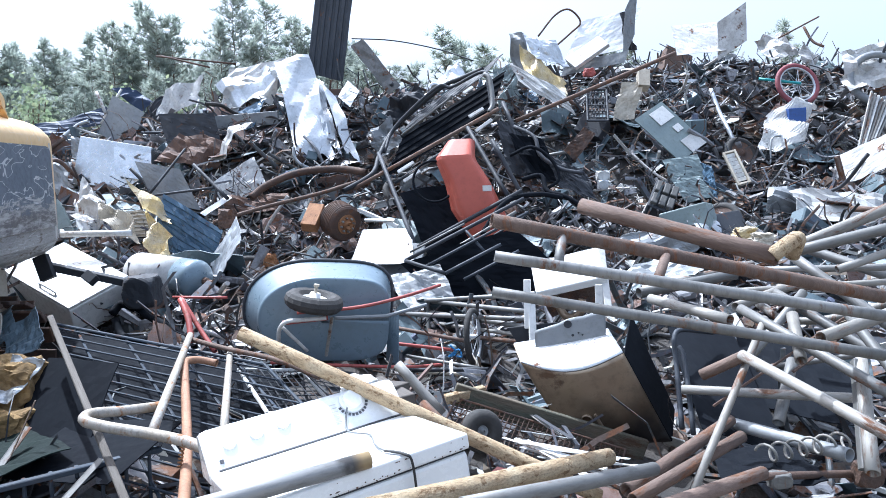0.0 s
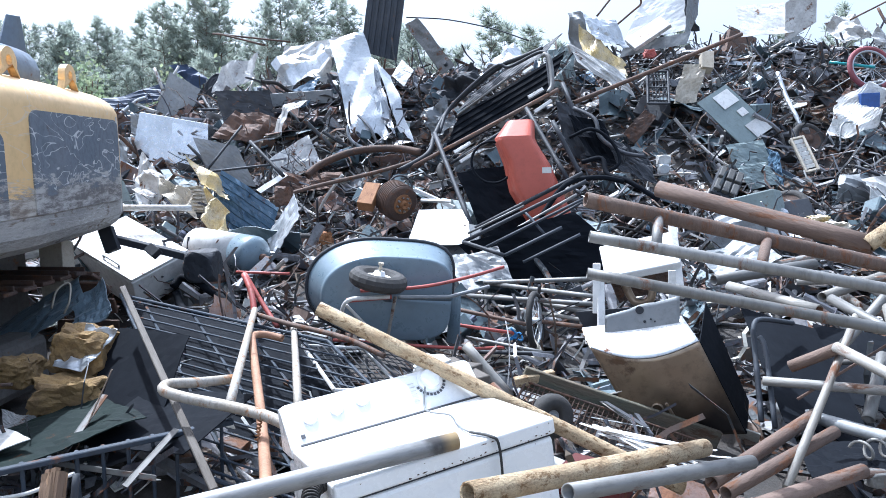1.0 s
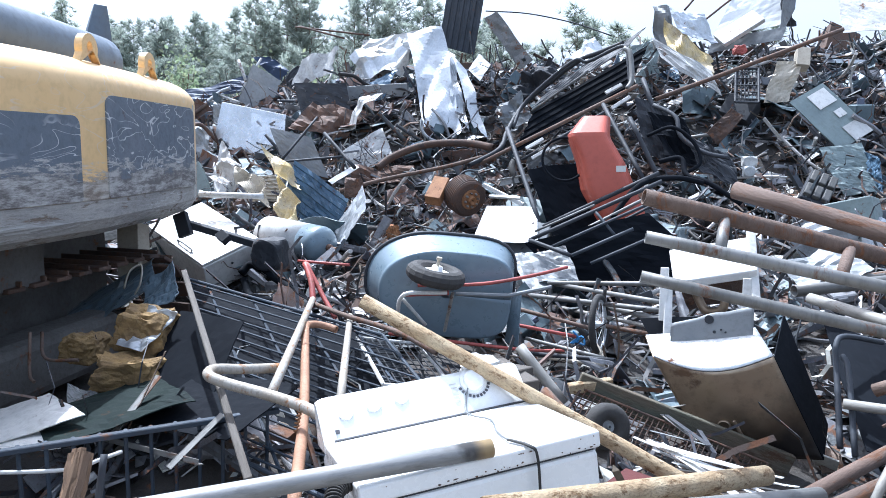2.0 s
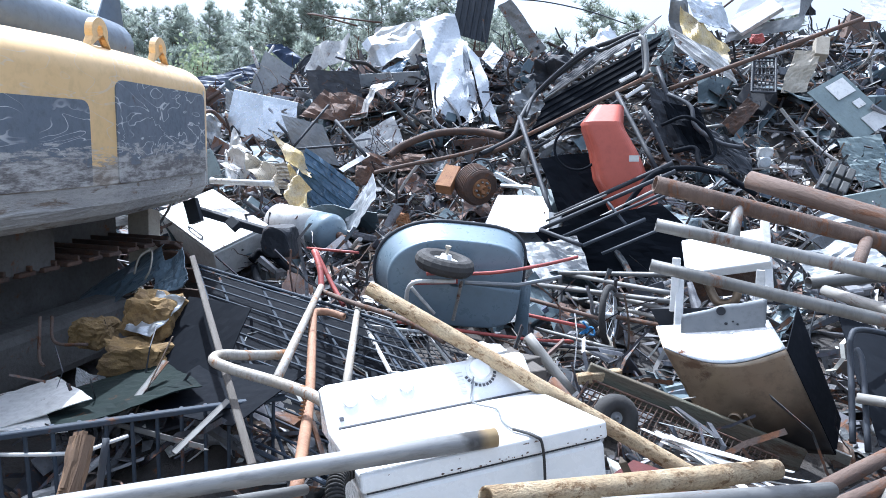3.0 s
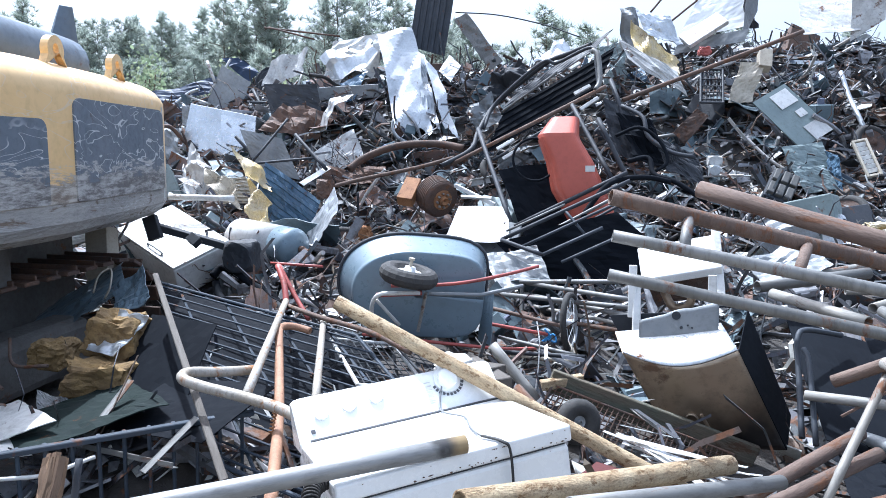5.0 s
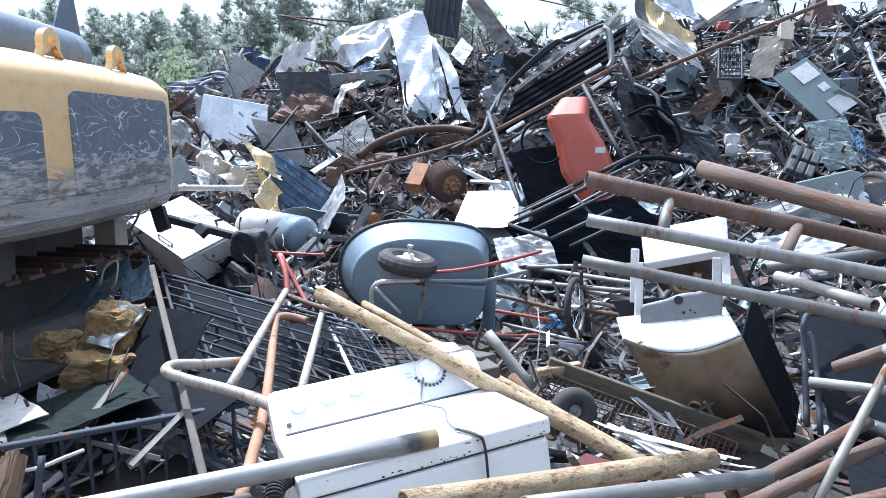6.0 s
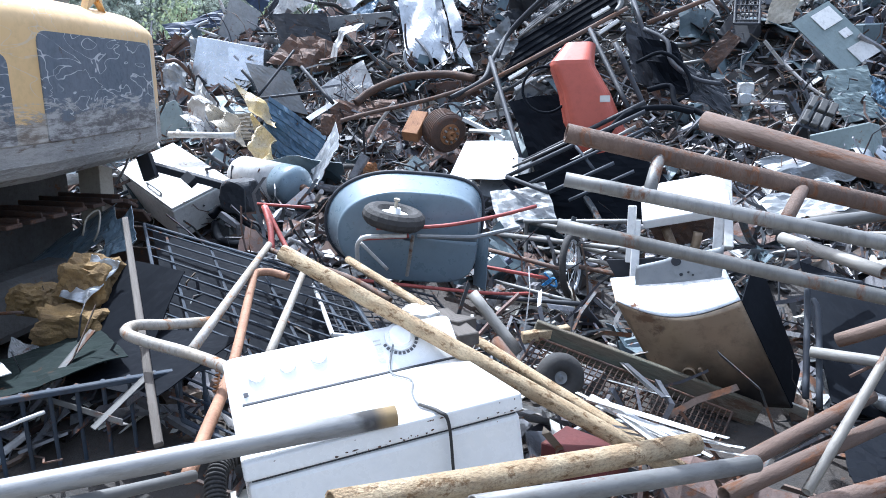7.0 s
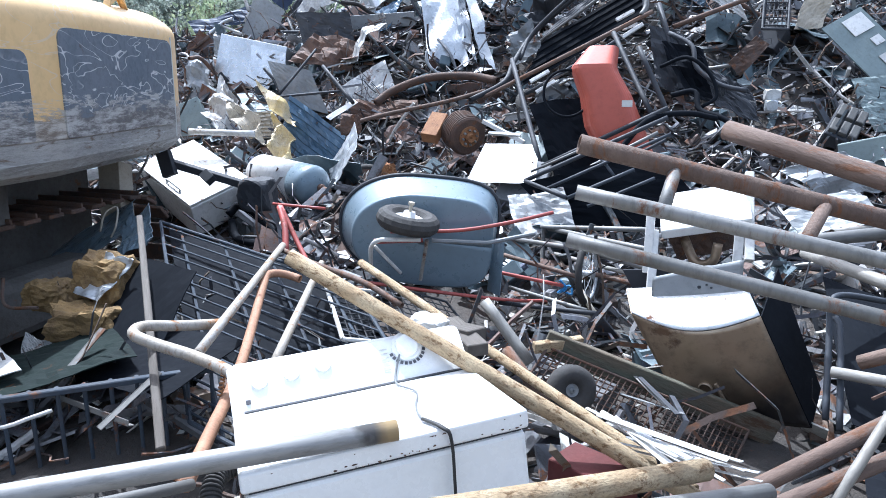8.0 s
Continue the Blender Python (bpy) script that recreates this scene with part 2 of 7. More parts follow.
def leaf(name, col, col2):
    """Foliage that lets some light through."""
    m = M(name, col, col2, 0.7, 0.0, 0.5, 0.0, 0.0, 0.3, 0.0, True, hue=0.03)
    n, l = m.node_tree.nodes, m.node_tree.links
    b = n["Principled BSDF"]
    tr = n.new("ShaderNodeBsdfTranslucent")
    l.new(b.inputs["Base Color"].links[0].from_socket, tr.inputs["Color"])
    mx = n.new("ShaderNodeMixShader")
    mx.inputs[0].default_value = 0.5
    l.new(b.outputs[0], mx.inputs[1])
    l.new(tr.outputs[0], mx.inputs[2])
    l.new(mx.outputs[0], n["Material Output"].inputs["Surface"])
    return m


# needle green lightened far beyond foliage: distance haze put into the colour
hazed_needles = leaf("pine_needles", (0.40, 0.44, 0.385), (0.32, 0.365, 0.315))
bush_leaf = leaf("bright_leaves", (0.25, 0.295, 0.18), (0.20, 0.25, 0.15))


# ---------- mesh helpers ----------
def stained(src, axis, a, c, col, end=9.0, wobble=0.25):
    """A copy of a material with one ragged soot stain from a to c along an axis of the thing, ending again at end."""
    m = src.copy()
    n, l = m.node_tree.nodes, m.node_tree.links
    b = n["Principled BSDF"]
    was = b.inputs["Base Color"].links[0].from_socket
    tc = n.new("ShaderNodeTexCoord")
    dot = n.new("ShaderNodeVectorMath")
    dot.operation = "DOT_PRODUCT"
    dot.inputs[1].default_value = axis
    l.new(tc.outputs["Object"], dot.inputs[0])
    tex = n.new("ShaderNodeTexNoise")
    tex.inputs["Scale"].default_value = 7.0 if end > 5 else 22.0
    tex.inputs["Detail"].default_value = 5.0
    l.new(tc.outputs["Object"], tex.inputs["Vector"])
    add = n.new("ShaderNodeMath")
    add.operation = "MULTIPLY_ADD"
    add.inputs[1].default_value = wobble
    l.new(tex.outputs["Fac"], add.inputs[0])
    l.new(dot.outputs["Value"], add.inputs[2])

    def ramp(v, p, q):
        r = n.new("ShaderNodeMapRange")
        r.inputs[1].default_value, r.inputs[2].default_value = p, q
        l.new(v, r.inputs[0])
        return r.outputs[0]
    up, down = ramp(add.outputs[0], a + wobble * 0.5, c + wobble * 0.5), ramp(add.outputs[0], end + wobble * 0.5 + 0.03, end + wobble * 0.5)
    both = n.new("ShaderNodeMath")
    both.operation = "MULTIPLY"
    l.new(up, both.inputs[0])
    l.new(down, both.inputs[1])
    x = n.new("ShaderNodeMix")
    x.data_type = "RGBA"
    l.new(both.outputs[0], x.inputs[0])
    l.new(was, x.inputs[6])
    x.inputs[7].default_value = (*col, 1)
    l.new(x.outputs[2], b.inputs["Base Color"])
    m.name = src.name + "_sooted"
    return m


def corrugated_hose(pts, r):
    o = Vector(pts[0])
    path = smooth_path([Vector(p) - o for p in pts], 8)
    t = thing("corrugated_hose", Matrix.Translation(o), "black corrugated hose hanging beside the dryer", "hose")
    make("liner", g_sweep(path, r * 0.82, 10), rubber, t, smooth=True)
    rings, d, gap = [], 0.0, 0.009
    for p, q in zip(path, path[1:]):
        p, q = Vector(p), Vector(q)
        L = (q - p).length
        while d < L:
            rings.append(moved(g_torus(r * 0.9, 0.003, 14, 5), basis(p + (q - p) * d / L, None, z=q - p)))
            d += gap
        d -= L
    make("corrugation", join(*rings), rubber, t, kind="stuff", smooth=True)
    return t


def splintered_stump(a, b, r):
    a, b = Vector(a), Vector(b)
    t = thing("timber_stump", basis(b, None, z=a - b), "brown timber stump with splintered top", "timber")
    L, rnd = (a - b).length, random.Random(3)
    prof = []
    for k in range(9):
        h = k / 8
        prof.append((0.006 * math.sin(5 * h), 0.004 * math.sin(9 * h), L * 0.9 * h))
    make("core", g_sweep(prof, r * 0.92, 11, wob=0.16, seed=4), brown_wood, t)
    for k in range(11):
        an, rr = k * 2.4, r * (0.38 + 0.22 * (k % 3) / 2)
        h, low = L * rnd.uniform(0.88, 0.97), L * rnd.uniform(0.02, 0.3)
        w = r * rnd.uniform(0.3, 0.5)
        path = [(math.cos(an) * rr, math.sin(an) * rr, low), (math.cos(an + 0.2) * rr * 1.15, math.sin(an + 0.2) * rr * 1.15, (low + h) / 2), (math.cos(an) * rr * 1.1, math.sin(an) * rr * 1.1, h)]
        make("splinter", g_sweep(path, w, 5, wob=0.25, seed=k), brown_wood, t)
    return t


def make(name, vf, mat, parent=None, m=None, label="", category="", group="", kind="", smooth=False):
    verts, faces = vf
    me = bpy.data.meshes.new(name)
    me.from_pydata([tuple(v) for v in verts], [], faces)
    if smooth:
        me.polygons.foreach_set("use_smooth", [True] * len(me.polygons))
    me.materials.append(mat)
    me.validate()
    ob = new(name, me)
    if parent is not None:
        ob.parent = parent
    if m is not None:
        ob.matrix_local = m
    return tagged(ob, label, category, group, kind)


def thing(name, m, label, category, group=""):
    ob = new(name)
    ob.empty_display_size = 0.1
    ob.matrix_world = m
    return tagged(ob, label, category, group)


def join(*vfs):
    V_, F_ = [], []
    for v, f in vfs:
        k = len(V_)
        V_ += list(v)
        F_ += [tuple(i + k for i in x) for x in f]
    return V_, F_


def moved(vf, m):
    return [m @ Vector(v) for v in vf[0]], vf[1]


def basis(o, x, y=None, z=None):
    """A pose at o with its local z along z (or x along x), as square as it can be."""
    o = Vector(o)
    if z is not None:
        zc = Vector(z).normalized()
        xc = Vector(x) if x is not None else (Vector((1, 0, 0)) if abs(zc.x) < 0.9 else Vector((0, 1, 0)))
        xc = (xc - zc * xc.dot(zc)).normalized()
        yc = zc.cross(xc)
    else:
        xc = Vector(x).normalized()
        zc = xc.cross(Vector(y)).normalized()
        yc = zc.cross(xc)
    m = Matrix((xc, yc, zc)).transposed().to_4x4()
    m.translation = o
    return m


def g_box(x, y, z, bevel=0.004, seg=1, centre=False):
    bm = bmesh.new()
    bmesh.ops.create_cube(bm, size=1)
    for v in bm.verts:
        v.co = Vector((v.co.x * x, v.co.y * y, v.co.z * z)) + (Vector() if centre else Vector((x, y, z)) / 2)
    b = min(bevel, 0.3 * min(abs(x), abs(y), abs(z)))
    if b > 0:
        bmesh.ops.bevel(bm, geom=bm.edges[:], offset=b, segments=seg, affect="EDGES", profile=0.5)
    bm.verts.index_update()
    out = [v.co.copy() for v in bm.verts], [tuple(v.index for v in f.verts) for f in bm.faces]
    bm.free()
    return out


def smooth_path(pts, per=6):
    p = [Vector(q) for q in pts]
    if len(p) < 3:
        return p
    p = [p[0] * 2 - p[1]] + p + [p[-1] * 2 - p[-2]]
    out = []
    for i in range(1, len(p) - 2):
        a, b, c, d = p[i - 1:i + 3]
        for k in range(per):
            t = k / per
            out.append(0.5 * ((2 * b) + (c - a) * t + (2 * a - 5 * b + 4 * c - d) * t * t + (3 * b - a - 3 * c + d) * t ** 3))
    return out + [p[-2]]


def g_sweep(path, r, seg=8, wall=0.0, closed=False, flat=1.0, wob=0.0, seed=0):
    """A round bar or hollow tube along a path; wall > 0 opens its ends."""
    path = [Vector(q) for q in path]
    n = len(path)
    rnd = random.Random(seed)
    tang = [((path[(i + 1) % n] - path[i - 1]) if closed else (path[min(i + 1, n - 1)] - path[max(i - 1, 0)])).normalized() for i in range(n)]
    ref = Vector((0, 0, 1)) if abs(tang[0].z) < 0.9 else Vector((1, 0, 0))
    nrm = (ref - tang[0] * ref.dot(tang[0])).normalized()
    verts, faces = [], []

    def ring(rad_of):
        nonlocal nrm
        start = len(verts)
        nr = nrm
        for i in range(n):
            nr = (nr - tang[i] * nr.dot(tang[i])).normalized()
            bi = tang[i].cross(nr)
            for k in range(seg):
                a = 2 * math.pi * k / seg
                verts.append(path[i] + (nr * math.cos(a) * flat + bi * math.sin(a)) * rad_of(i))
        return start
    jit = [1 + rnd.uniform(-wob, wob) for _ in range(n)]
    s = ring(lambda i: r * jit[i])
    last = n if closed else n - 1
    for i in range(last):
        j = (i + 1) % n
        for k in range(seg):
            k2 = (k + 1) % seg
            faces.append((s + i * seg + k, s + i * seg + k2, s + j * seg + k2, s + j * seg + k))
    if closed:
        return verts, faces
    if wall:
        s2 = ring(lambda i: max(r * jit[i] - wall, r * 0.3))
        for i in range(n - 1):
            for k in range(seg):
                k2 = (k + 1) % seg
                faces.append((s2 + i * seg + k2, s2 + i * seg + k, s2 + (i + 1) * seg + k, s2 + (i + 1) * seg + k2))
        for i, fl in ((0, 0), (n - 1, 1)):
            for k in range(seg):
                k2 = (k + 1) % seg
                q = (s + i * seg + k, s + i * seg + k2, s2 + i * seg + k2, s2 + i * seg + k)
                faces.append(q if fl else q[::-1])
    else:
        faces.append(tuple(range(s, s + seg))[::-1])
        faces.append(tuple(range(s + (n - 1) * seg, s + n * seg)))
    return verts, faces


def g_lathe(profile, seg=20, cap=True):
    """(radius, height) pairs turned about z."""
    verts, faces = [], []
    for r, z in profile:
        for k in range(seg):
            a = 2 * math.pi * k / seg
            verts.append(Vector((r * math.cos(a), r * math.sin(a), z)))
    for i in range(len(profile) - 1):
        for k in range(seg):
            k2 = (k + 1) % seg
            faces.append((i * seg + k, i * seg + k2, (i + 1) * seg + k2, (i + 1) * seg + k))
    if cap:
        faces.append(tuple(range(seg))[::-1])
        faces.append(tuple(range((len(profile) - 1) * seg, len(profile) * seg)))
    return verts, faces


def g_torus(R, r, seg=28, sec=8, flat=1.0):
    return g_sweep([(R * math.cos(2 * math.pi * i / seg), R * math.sin(2 * math.pi * i / seg), 0) for i in range(seg)], r, sec, closed=True, flat=flat)


def g_grid(fn, nu, nv, thick=0.004):
    """A sheet fn(s, t), s and t from 0 to 1, with a real thickness."""
    P = [[Vector(fn(i / nu, j / nv)) for j in range(nv + 1)] for i in range(nu + 1)]
    N = []
    for i in range(nu + 1):
        row = []
        for j in range(nv + 1):
            a = P[min(i + 1, nu)][j] - P[max(i - 1, 0)][j]
            b = P[i][min(j + 1, nv)] - P[i][max(j - 1, 0)]
            c = a.cross(b)
            row.append(c.normalized() if c.length > 1e-9 else Vector((0, 0, 1)))
        N.append(row)
    w = nv + 1
    k = (nu + 1) * w
    verts = [P[i][j] + N[i][j] * thick / 2 for i in range(nu + 1) for j in range(w)]
    verts += [P[i][j] - N[i][j] * thick / 2 for i in range(nu + 1) for j in range(w)]
    faces = []
    for i in range(nu):
        for j in range(nv):
            a, b, c, d = i * w + j, (i + 1) * w + j, (i + 1) * w + j + 1, i * w + j + 1
            faces += [(a, b, c, d), (a + k, d + k, c + k, b + k)]
    rim = [i * w for i in range(nu + 1)] + [nu * w + j for j in range(1, w)] + [i * w + nv for i in range(nu - 1, -1, -1)] + [j for j in range(nv - 1, 0, -1)]
    for a, b in zip(rim, rim[1:] + rim[:1]):
        faces.append((b, a, a + k, b + k))
    return verts, faces


# ---------- kinds of scrap ----------
def tube(name, a, b, r, mat, label, category="pipe", wall=0.004, sag=0.0, seg=14, group=""):
    """A straight or slightly bowed open tube from a to b."""
    a, b = Vector(a), Vector(b)
    L = (b - a).length
    n = max(4, int(L / 0.25))
    m = basis(a, None, z=b - a)
    sd = int(abs(a.x * 97 + a.z * 31 + b.y * 53) * 10)
    rnd = random.Random(sd)
    ph = rnd.uniform(0, 6.28)
    pts = [(math.cos(ph) * sag * math.sin(math.pi * i / n), math.sin(ph) * sag * math.sin(math.pi * i / n), L * i / n) for i in range(n + 1)]
    return make(name, g_sweep(pts, r, seg, wall, wob=0.012, seed=sd), mat, None, m, label, category, group, smooth=seg > 6)


def bent_tube(name, pts, r, mat, label, category="pipe", wall=0.003, per=5, seg=10, group="", flat=1.0):
    """A tube bent through points, the first being its base."""
    o = Vector(pts[0])
    path = smooth_path([Vector(p) - o for p in pts], per)
    return make(name, g_sweep(path, r, seg, wall, flat=flat), mat, None, Matrix.Translation(o), label, category, group, smooth=True)


def bar(name, a, b, w, h, mat, label, category="metal bar", group="", up=None):
    """A flat or square bar from a to b."""
    a, b = Vector(a), Vector(b)
    m = basis(a, up, z=b - a)
    return make(name, moved(g_box(w, h, (b - a).length, 0.003), Matrix.Translation((-w / 2, -h / 2, 0))), mat, None, m, label, category, group)


def angle_bar(name, a, b, w, mat, label, category="metal bar", up=None):
    """An L-section from a to b."""
    a, b = Vector(a), Vector(b)
    L = (b - a).length
    return make(name, join(g_box(w, 0.004, L, 0.001), moved(g_box(0.004, w, L, 0.001), Matrix.Translation((-0.004, 0, 0)))), mat, None, basis(a, up, z=b - a), label, category)


def sheet(name, o, u, v, mat, label, category="metal sheet", crumple=0.02, ribs=0, curl=0.0, thick=0.004, n=14, seed=1, lip=0.0, group="", skew=1.0):
    """A dented sheet with corner o and edges u and v; ribs are pressed along u."""
    o, u, v = Vector(o), Vector(u), Vector(v)
    m = basis(o, u, v)
    inv = m.to_3x3().inverted()
    u, v = inv @ u, inv @ v
    off = Vector((seed * 3.17, seed * 1.31, 0))
    size = max(u.length, v.length)

    def fn(s, t):
        rise = 0.0
        if ribs:
            j = round(t * ribs * 4)
            t = (j // 4 + (0, 0.42, 0.5, 0.92)[j % 4]) / ribs
            rise = 0.014 if j % 4 > 1 else 0.0
        p = u * s * (1 - (1 - skew) * t) + v * t
        q = p / size * 2.6 + off
        z = crumple * (noise.noise(q) * 1.6 + abs(noise.noise(q * 2.1 + off)) * 1.2 - 0.3 + 0.5 * noise.noise(q * 4.7))
        e = crumple * 0.9
        p = p + Vector((noise.noise(q + Vector((9, 0, 5))), noise.noise(q + Vector((0, 7, 3))), 0)) * e
        z += curl * (2 * s - 1) ** 2 + rise
        return p + Vector((0, 0, z))
    if crumple > 0.03:
        n = min(n, 9)
    nn = ribs * 4 or n
    vf = g_grid(fn, n, nn, thick)
    if lip:
        L, W = u.length, v.length
        vf = join(vf, moved(g_box(L, 0.004, lip, 0.001), Matrix.Translation((0, -0.005, -lip))), moved(g_box(L, 0.004, lip, 0.001), Matrix.Translation((0, W + 0.001, -lip))))
    return make(name, vf, mat, None, m, label, category, group, smooth=False)


def g_cloth(u, v, amp, n, seed, thick=0.004, freq=3.0):
    """A sheet broken into flat facets by a few straight creases, with ragged edges."""
    rnd = random.Random(seed * 7 + 3)
    size = max(u.length, v.length)
    folds = []
    for k in range(4):
        a = rnd.uniform(0, math.pi)
        folds.append((math.cos(a), math.sin(a), freq * rnd.uniform(0.35, 0.9) * (1 + 0.5 * k), rnd.random(), 1.5 / (1 + 0.8 * k)))
    off = Vector((seed * 2.3, seed * 0.7, seed))

    def fn(s, t):
        e = 0.10 * noise.noise(Vector((t * 4, seed, 0))) if s > 0.5 else 0.0
        f = 0.10 * noise.noise(Vector((s * 4, 0, seed))) if t > 0.5 else 0.0
        p = u * s * (1 + e) + v * t * (1 + f)
        q = p / size
        z = sum(w * (abs(((q.x * c + q.y * d) * L + ph) % 1 * 2 - 1) - 0.5) for c, d, L, ph, w in folds)
        k = noise.noise_vector(q * 2.2 + off)
        return p + Vector((k.x, k.y, 0)) * amp * 0.5 + Vector((0, 0, z * amp + k.z * amp * 0.4))
    return g_grid(fn, n, n, thick)


def crumpled(name, o, u, v, mat, label, category="crumpled sheet", amp=0.08, n=11, seed=1, freq=2.0):
    """A sheet crushed into sharp folds."""
    o, u, v = Vector(o), Vector(u), Vector(v)
    m = basis(o, u, v)
    inv = m.to_3x3().inverted()
    return make(name, g_cloth(inv @ u, inv @ v, amp, max(n, 18), seed, freq=freq), mat, None, m, label, category)


def cabinet(name, o, u, v, d, mat, label, category="appliance", inner=None, door=True, dent=0.0):
    """A sheet-metal cabinet: front face with corner o and edges u, v; depth d goes behind it."""
    o, u, v = Vector(o), Vector(u), Vector(v)
    m = basis(o, u, v)
    W, H = u.length, v.length
    t = thing(name, m, label, category)
    bx = g_box(W, H, d, 0.008, 2)
    bx = [Vector((p.x + dent * noise.noise(p * 3), p.y + dent * noise.noise(p * 3 + Vector((4, 1, 2))), p.z - d - 0.004)) for p in bx[0]], bx[1]
    make("body", bx, mat, t)
    if door:
        make("door", moved(g_box(W - 0.016, H - 0.016, 0.018, 0.006, 2), Matrix.Translation((0.008, 0.008, -0.002))), inner or mat, t)
        hd = make("handle", moved(g_sweep(smooth_path([(0, 0, 0), (0, 0.005, 0.025), (0, H * 0.22, 0.025), (0, H * 0.225, 0)], 4), 0.007, 8), Matrix.Translation((W * 0.9, H * 0.5, 0.014))), grey_sheet, t.children[-1])
    return t


def tyre_thing(name, c, axis, R, r, label, category="wheel", tyre=None, rim=None, spokes=0, hub=0.03, group="", tread=True):
    """A wheel: tyre, rim, hub and spokes; axis is its axle."""
    t = thing(name, basis(c, None, z=axis), label, category, group)
    v, f = g_torus(R - r, r, 36 if R > 0.1 else 24, 10)
    if tread:
        v = [p * (1 + (0.012 if (k // 10) % 2 else 0) * (1 if p.length > R - r else 0)) for k, p in enumerate(v)]
    make("tyre", (v, f), tyre or rubber, t, smooth=True)
    if spokes:
        make("rim", g_torus(R - 1.9 * r, r * 0.55, 32, 6), rim or alu, t, smooth=True)
        make("hub", g_lathe([(hub, -0.03), (hub * 0.6, -0.028), (hub * 0.6, 0.028), (hub, 0.03)], 12), rim or alu, t)
        sp = make("spoke", g_sweep([(hub * 0.6, 0, 0.02), (R - 1.9 * r, 0, 0)], 0.0022 if R > 0.15 else 0.004, 5), rim or alu, t)
        for k in range(1, spokes):
            q = new("spoke", sp.data)
            q.parent = t
            q.matrix_local = pose(0, 0, 0, 0, 180 * (k % 2), 360 * k / spokes)
    else:
        q = R - 1.7 * r
        make("rim", g_lathe([(q * 1.05, -r * 0.7), (q * 0.95, -r * 0.55), (q * 0.6, -r * 0.2), (q * 0.3, -r * 0.25), (q * 0.28, -r * 0.7), (0.004, -r * 0.72)], 24, False), rim or old_white, t, smooth=True)
        make("rim", g_lathe([(0.004, r * 0.72), (q * 0.28, r * 0.7), (q * 0.3, r * 0.25), (q * 0.6, r * 0.2), (q * 0.95, r * 0.55), (q * 1.05, r * 0.7)], 24, False), rim or old_white, t, smooth=True)
    return t


def coil(name, a, b, R, r, turns, mat, label, category="spring"):
    a, b = Vector(a), Vector(b)
    L = (b - a).length
    n = turns * 14
    return make(name, g_sweep([(R * math.cos(2 * math.pi * i / 14), R * math.sin(2 * math.pi * i / 14), L * i / n) for i in range(n + 1)], r, 7), mat, None, basis(a, None, z=b - a), label, category, smooth=True)


def ring_thing(name, c, axis, R, r, mat, label, category="ring"):
    return make(name, g_torus(R, r, 36, 8), mat, None, basis(c, None, z=axis), label, category, smooth=True)


def rack(name, o, u, v, nu, mat, label, category="rack", r=0.006, cross=3, frame_r=0.012):
    """Parallel bars along u, spaced along v, on cross bars and a frame."""
    o, u, v = Vector(o), Vector(u), Vector(v)
    t = thing(name, Matrix.Translation(o), label, category)
    z = u.cross(v).normalized()
    first = None
    for i in range(nu):
        k = (i + 0.5) / nu
        if first is None:
            first = make("bar", g_sweep([v * 0, u * 0.5, u], r, 6), mat, t, Matrix.Translation(v * k))
        else:
            q = new("bar", first.data)
            q.parent = t
            q.matrix_local = Matrix.Translation(v * k + u * random.Random(i).uniform(-0.01, 0.01))
    for i in range(cross):
        k = (i + 0.5) / cross
        make("cross_bar", g_sweep([u * k, u * k + v], r * 1.3, 6), mat, t, Matrix.Translation(z * r * 2.2))
    if frame_r:
        for a, b in ((v * 0, u), (u, u + v), (u + v, v), (v, v * 0)):
            make("frame_rail", g_sweep([a, b], frame_r, 8), mat, t)
    return t


def mesh_panel(name, o, u, v, nu, nv, mat, label, category="wire panel", r=0.0025, frame_mat=None, frame_r=0.008):
    """A welded wire grid with a frame."""
    o, u, v = Vector(o), Vector(u), Vector(v)
    t = thing(name, Matrix.Translation(o), label, category)
    z = u.cross(v).normalized() * r * 1.6
    w1 = [g_sweep([u * (i + 1) / (nu + 1), u * (i + 1) / (nu + 1) + v], r, 5) for i in range(nu)]
    w2 = [g_sweep([v * (i + 1) / (nv + 1) + z, v * (i + 1) / (nv + 1) + u + z], r, 5) for i in range(nv)]
    make("wire_grid", join(*w1, *w2), mat, t, kind="stuff")
    for a, b in ((v * 0, u), (u, u + v), (u + v, v), (v, v * 0)):
        make("frame_rail", g_sweep([a, b], frame_r, 8), frame_mat or mat, t)
    return t


def chunk(name, c, size, mat, label, category, seed=1, rough=0.25, axes=None):
    """A torn lump, e.g. of foam."""
    bm = bmesh.new()
    bmesh.ops.create_icosphere(bm, subdivisions=4, radius=1)
    for v in bm.verts:
        p = v.co.copy()
        q = Vector([max(-0.72, min(0.72, x)) for x in p])
        k = 1 + rough * noise.noise(p * 1.7 + Vector((seed, 0, 0))) + rough * 0.5 * noise.noise(p * 5 + Vector((0, seed, 0))) + rough * 0.3 * noise.noise(p * 11 + Vector((seed, seed, 0)))
        v.co = Vector((q.x * size[0], q.y * size[1], q.z * size[2])) * k
    vf = [v.co.copy() for v in bm.verts], [tuple(v.index for v in f.verts) for f in bm.faces]
    bm.free()
    return make(name, vf, mat, None, Matrix.Translation(c) @ (axes or Matrix()), label, category)


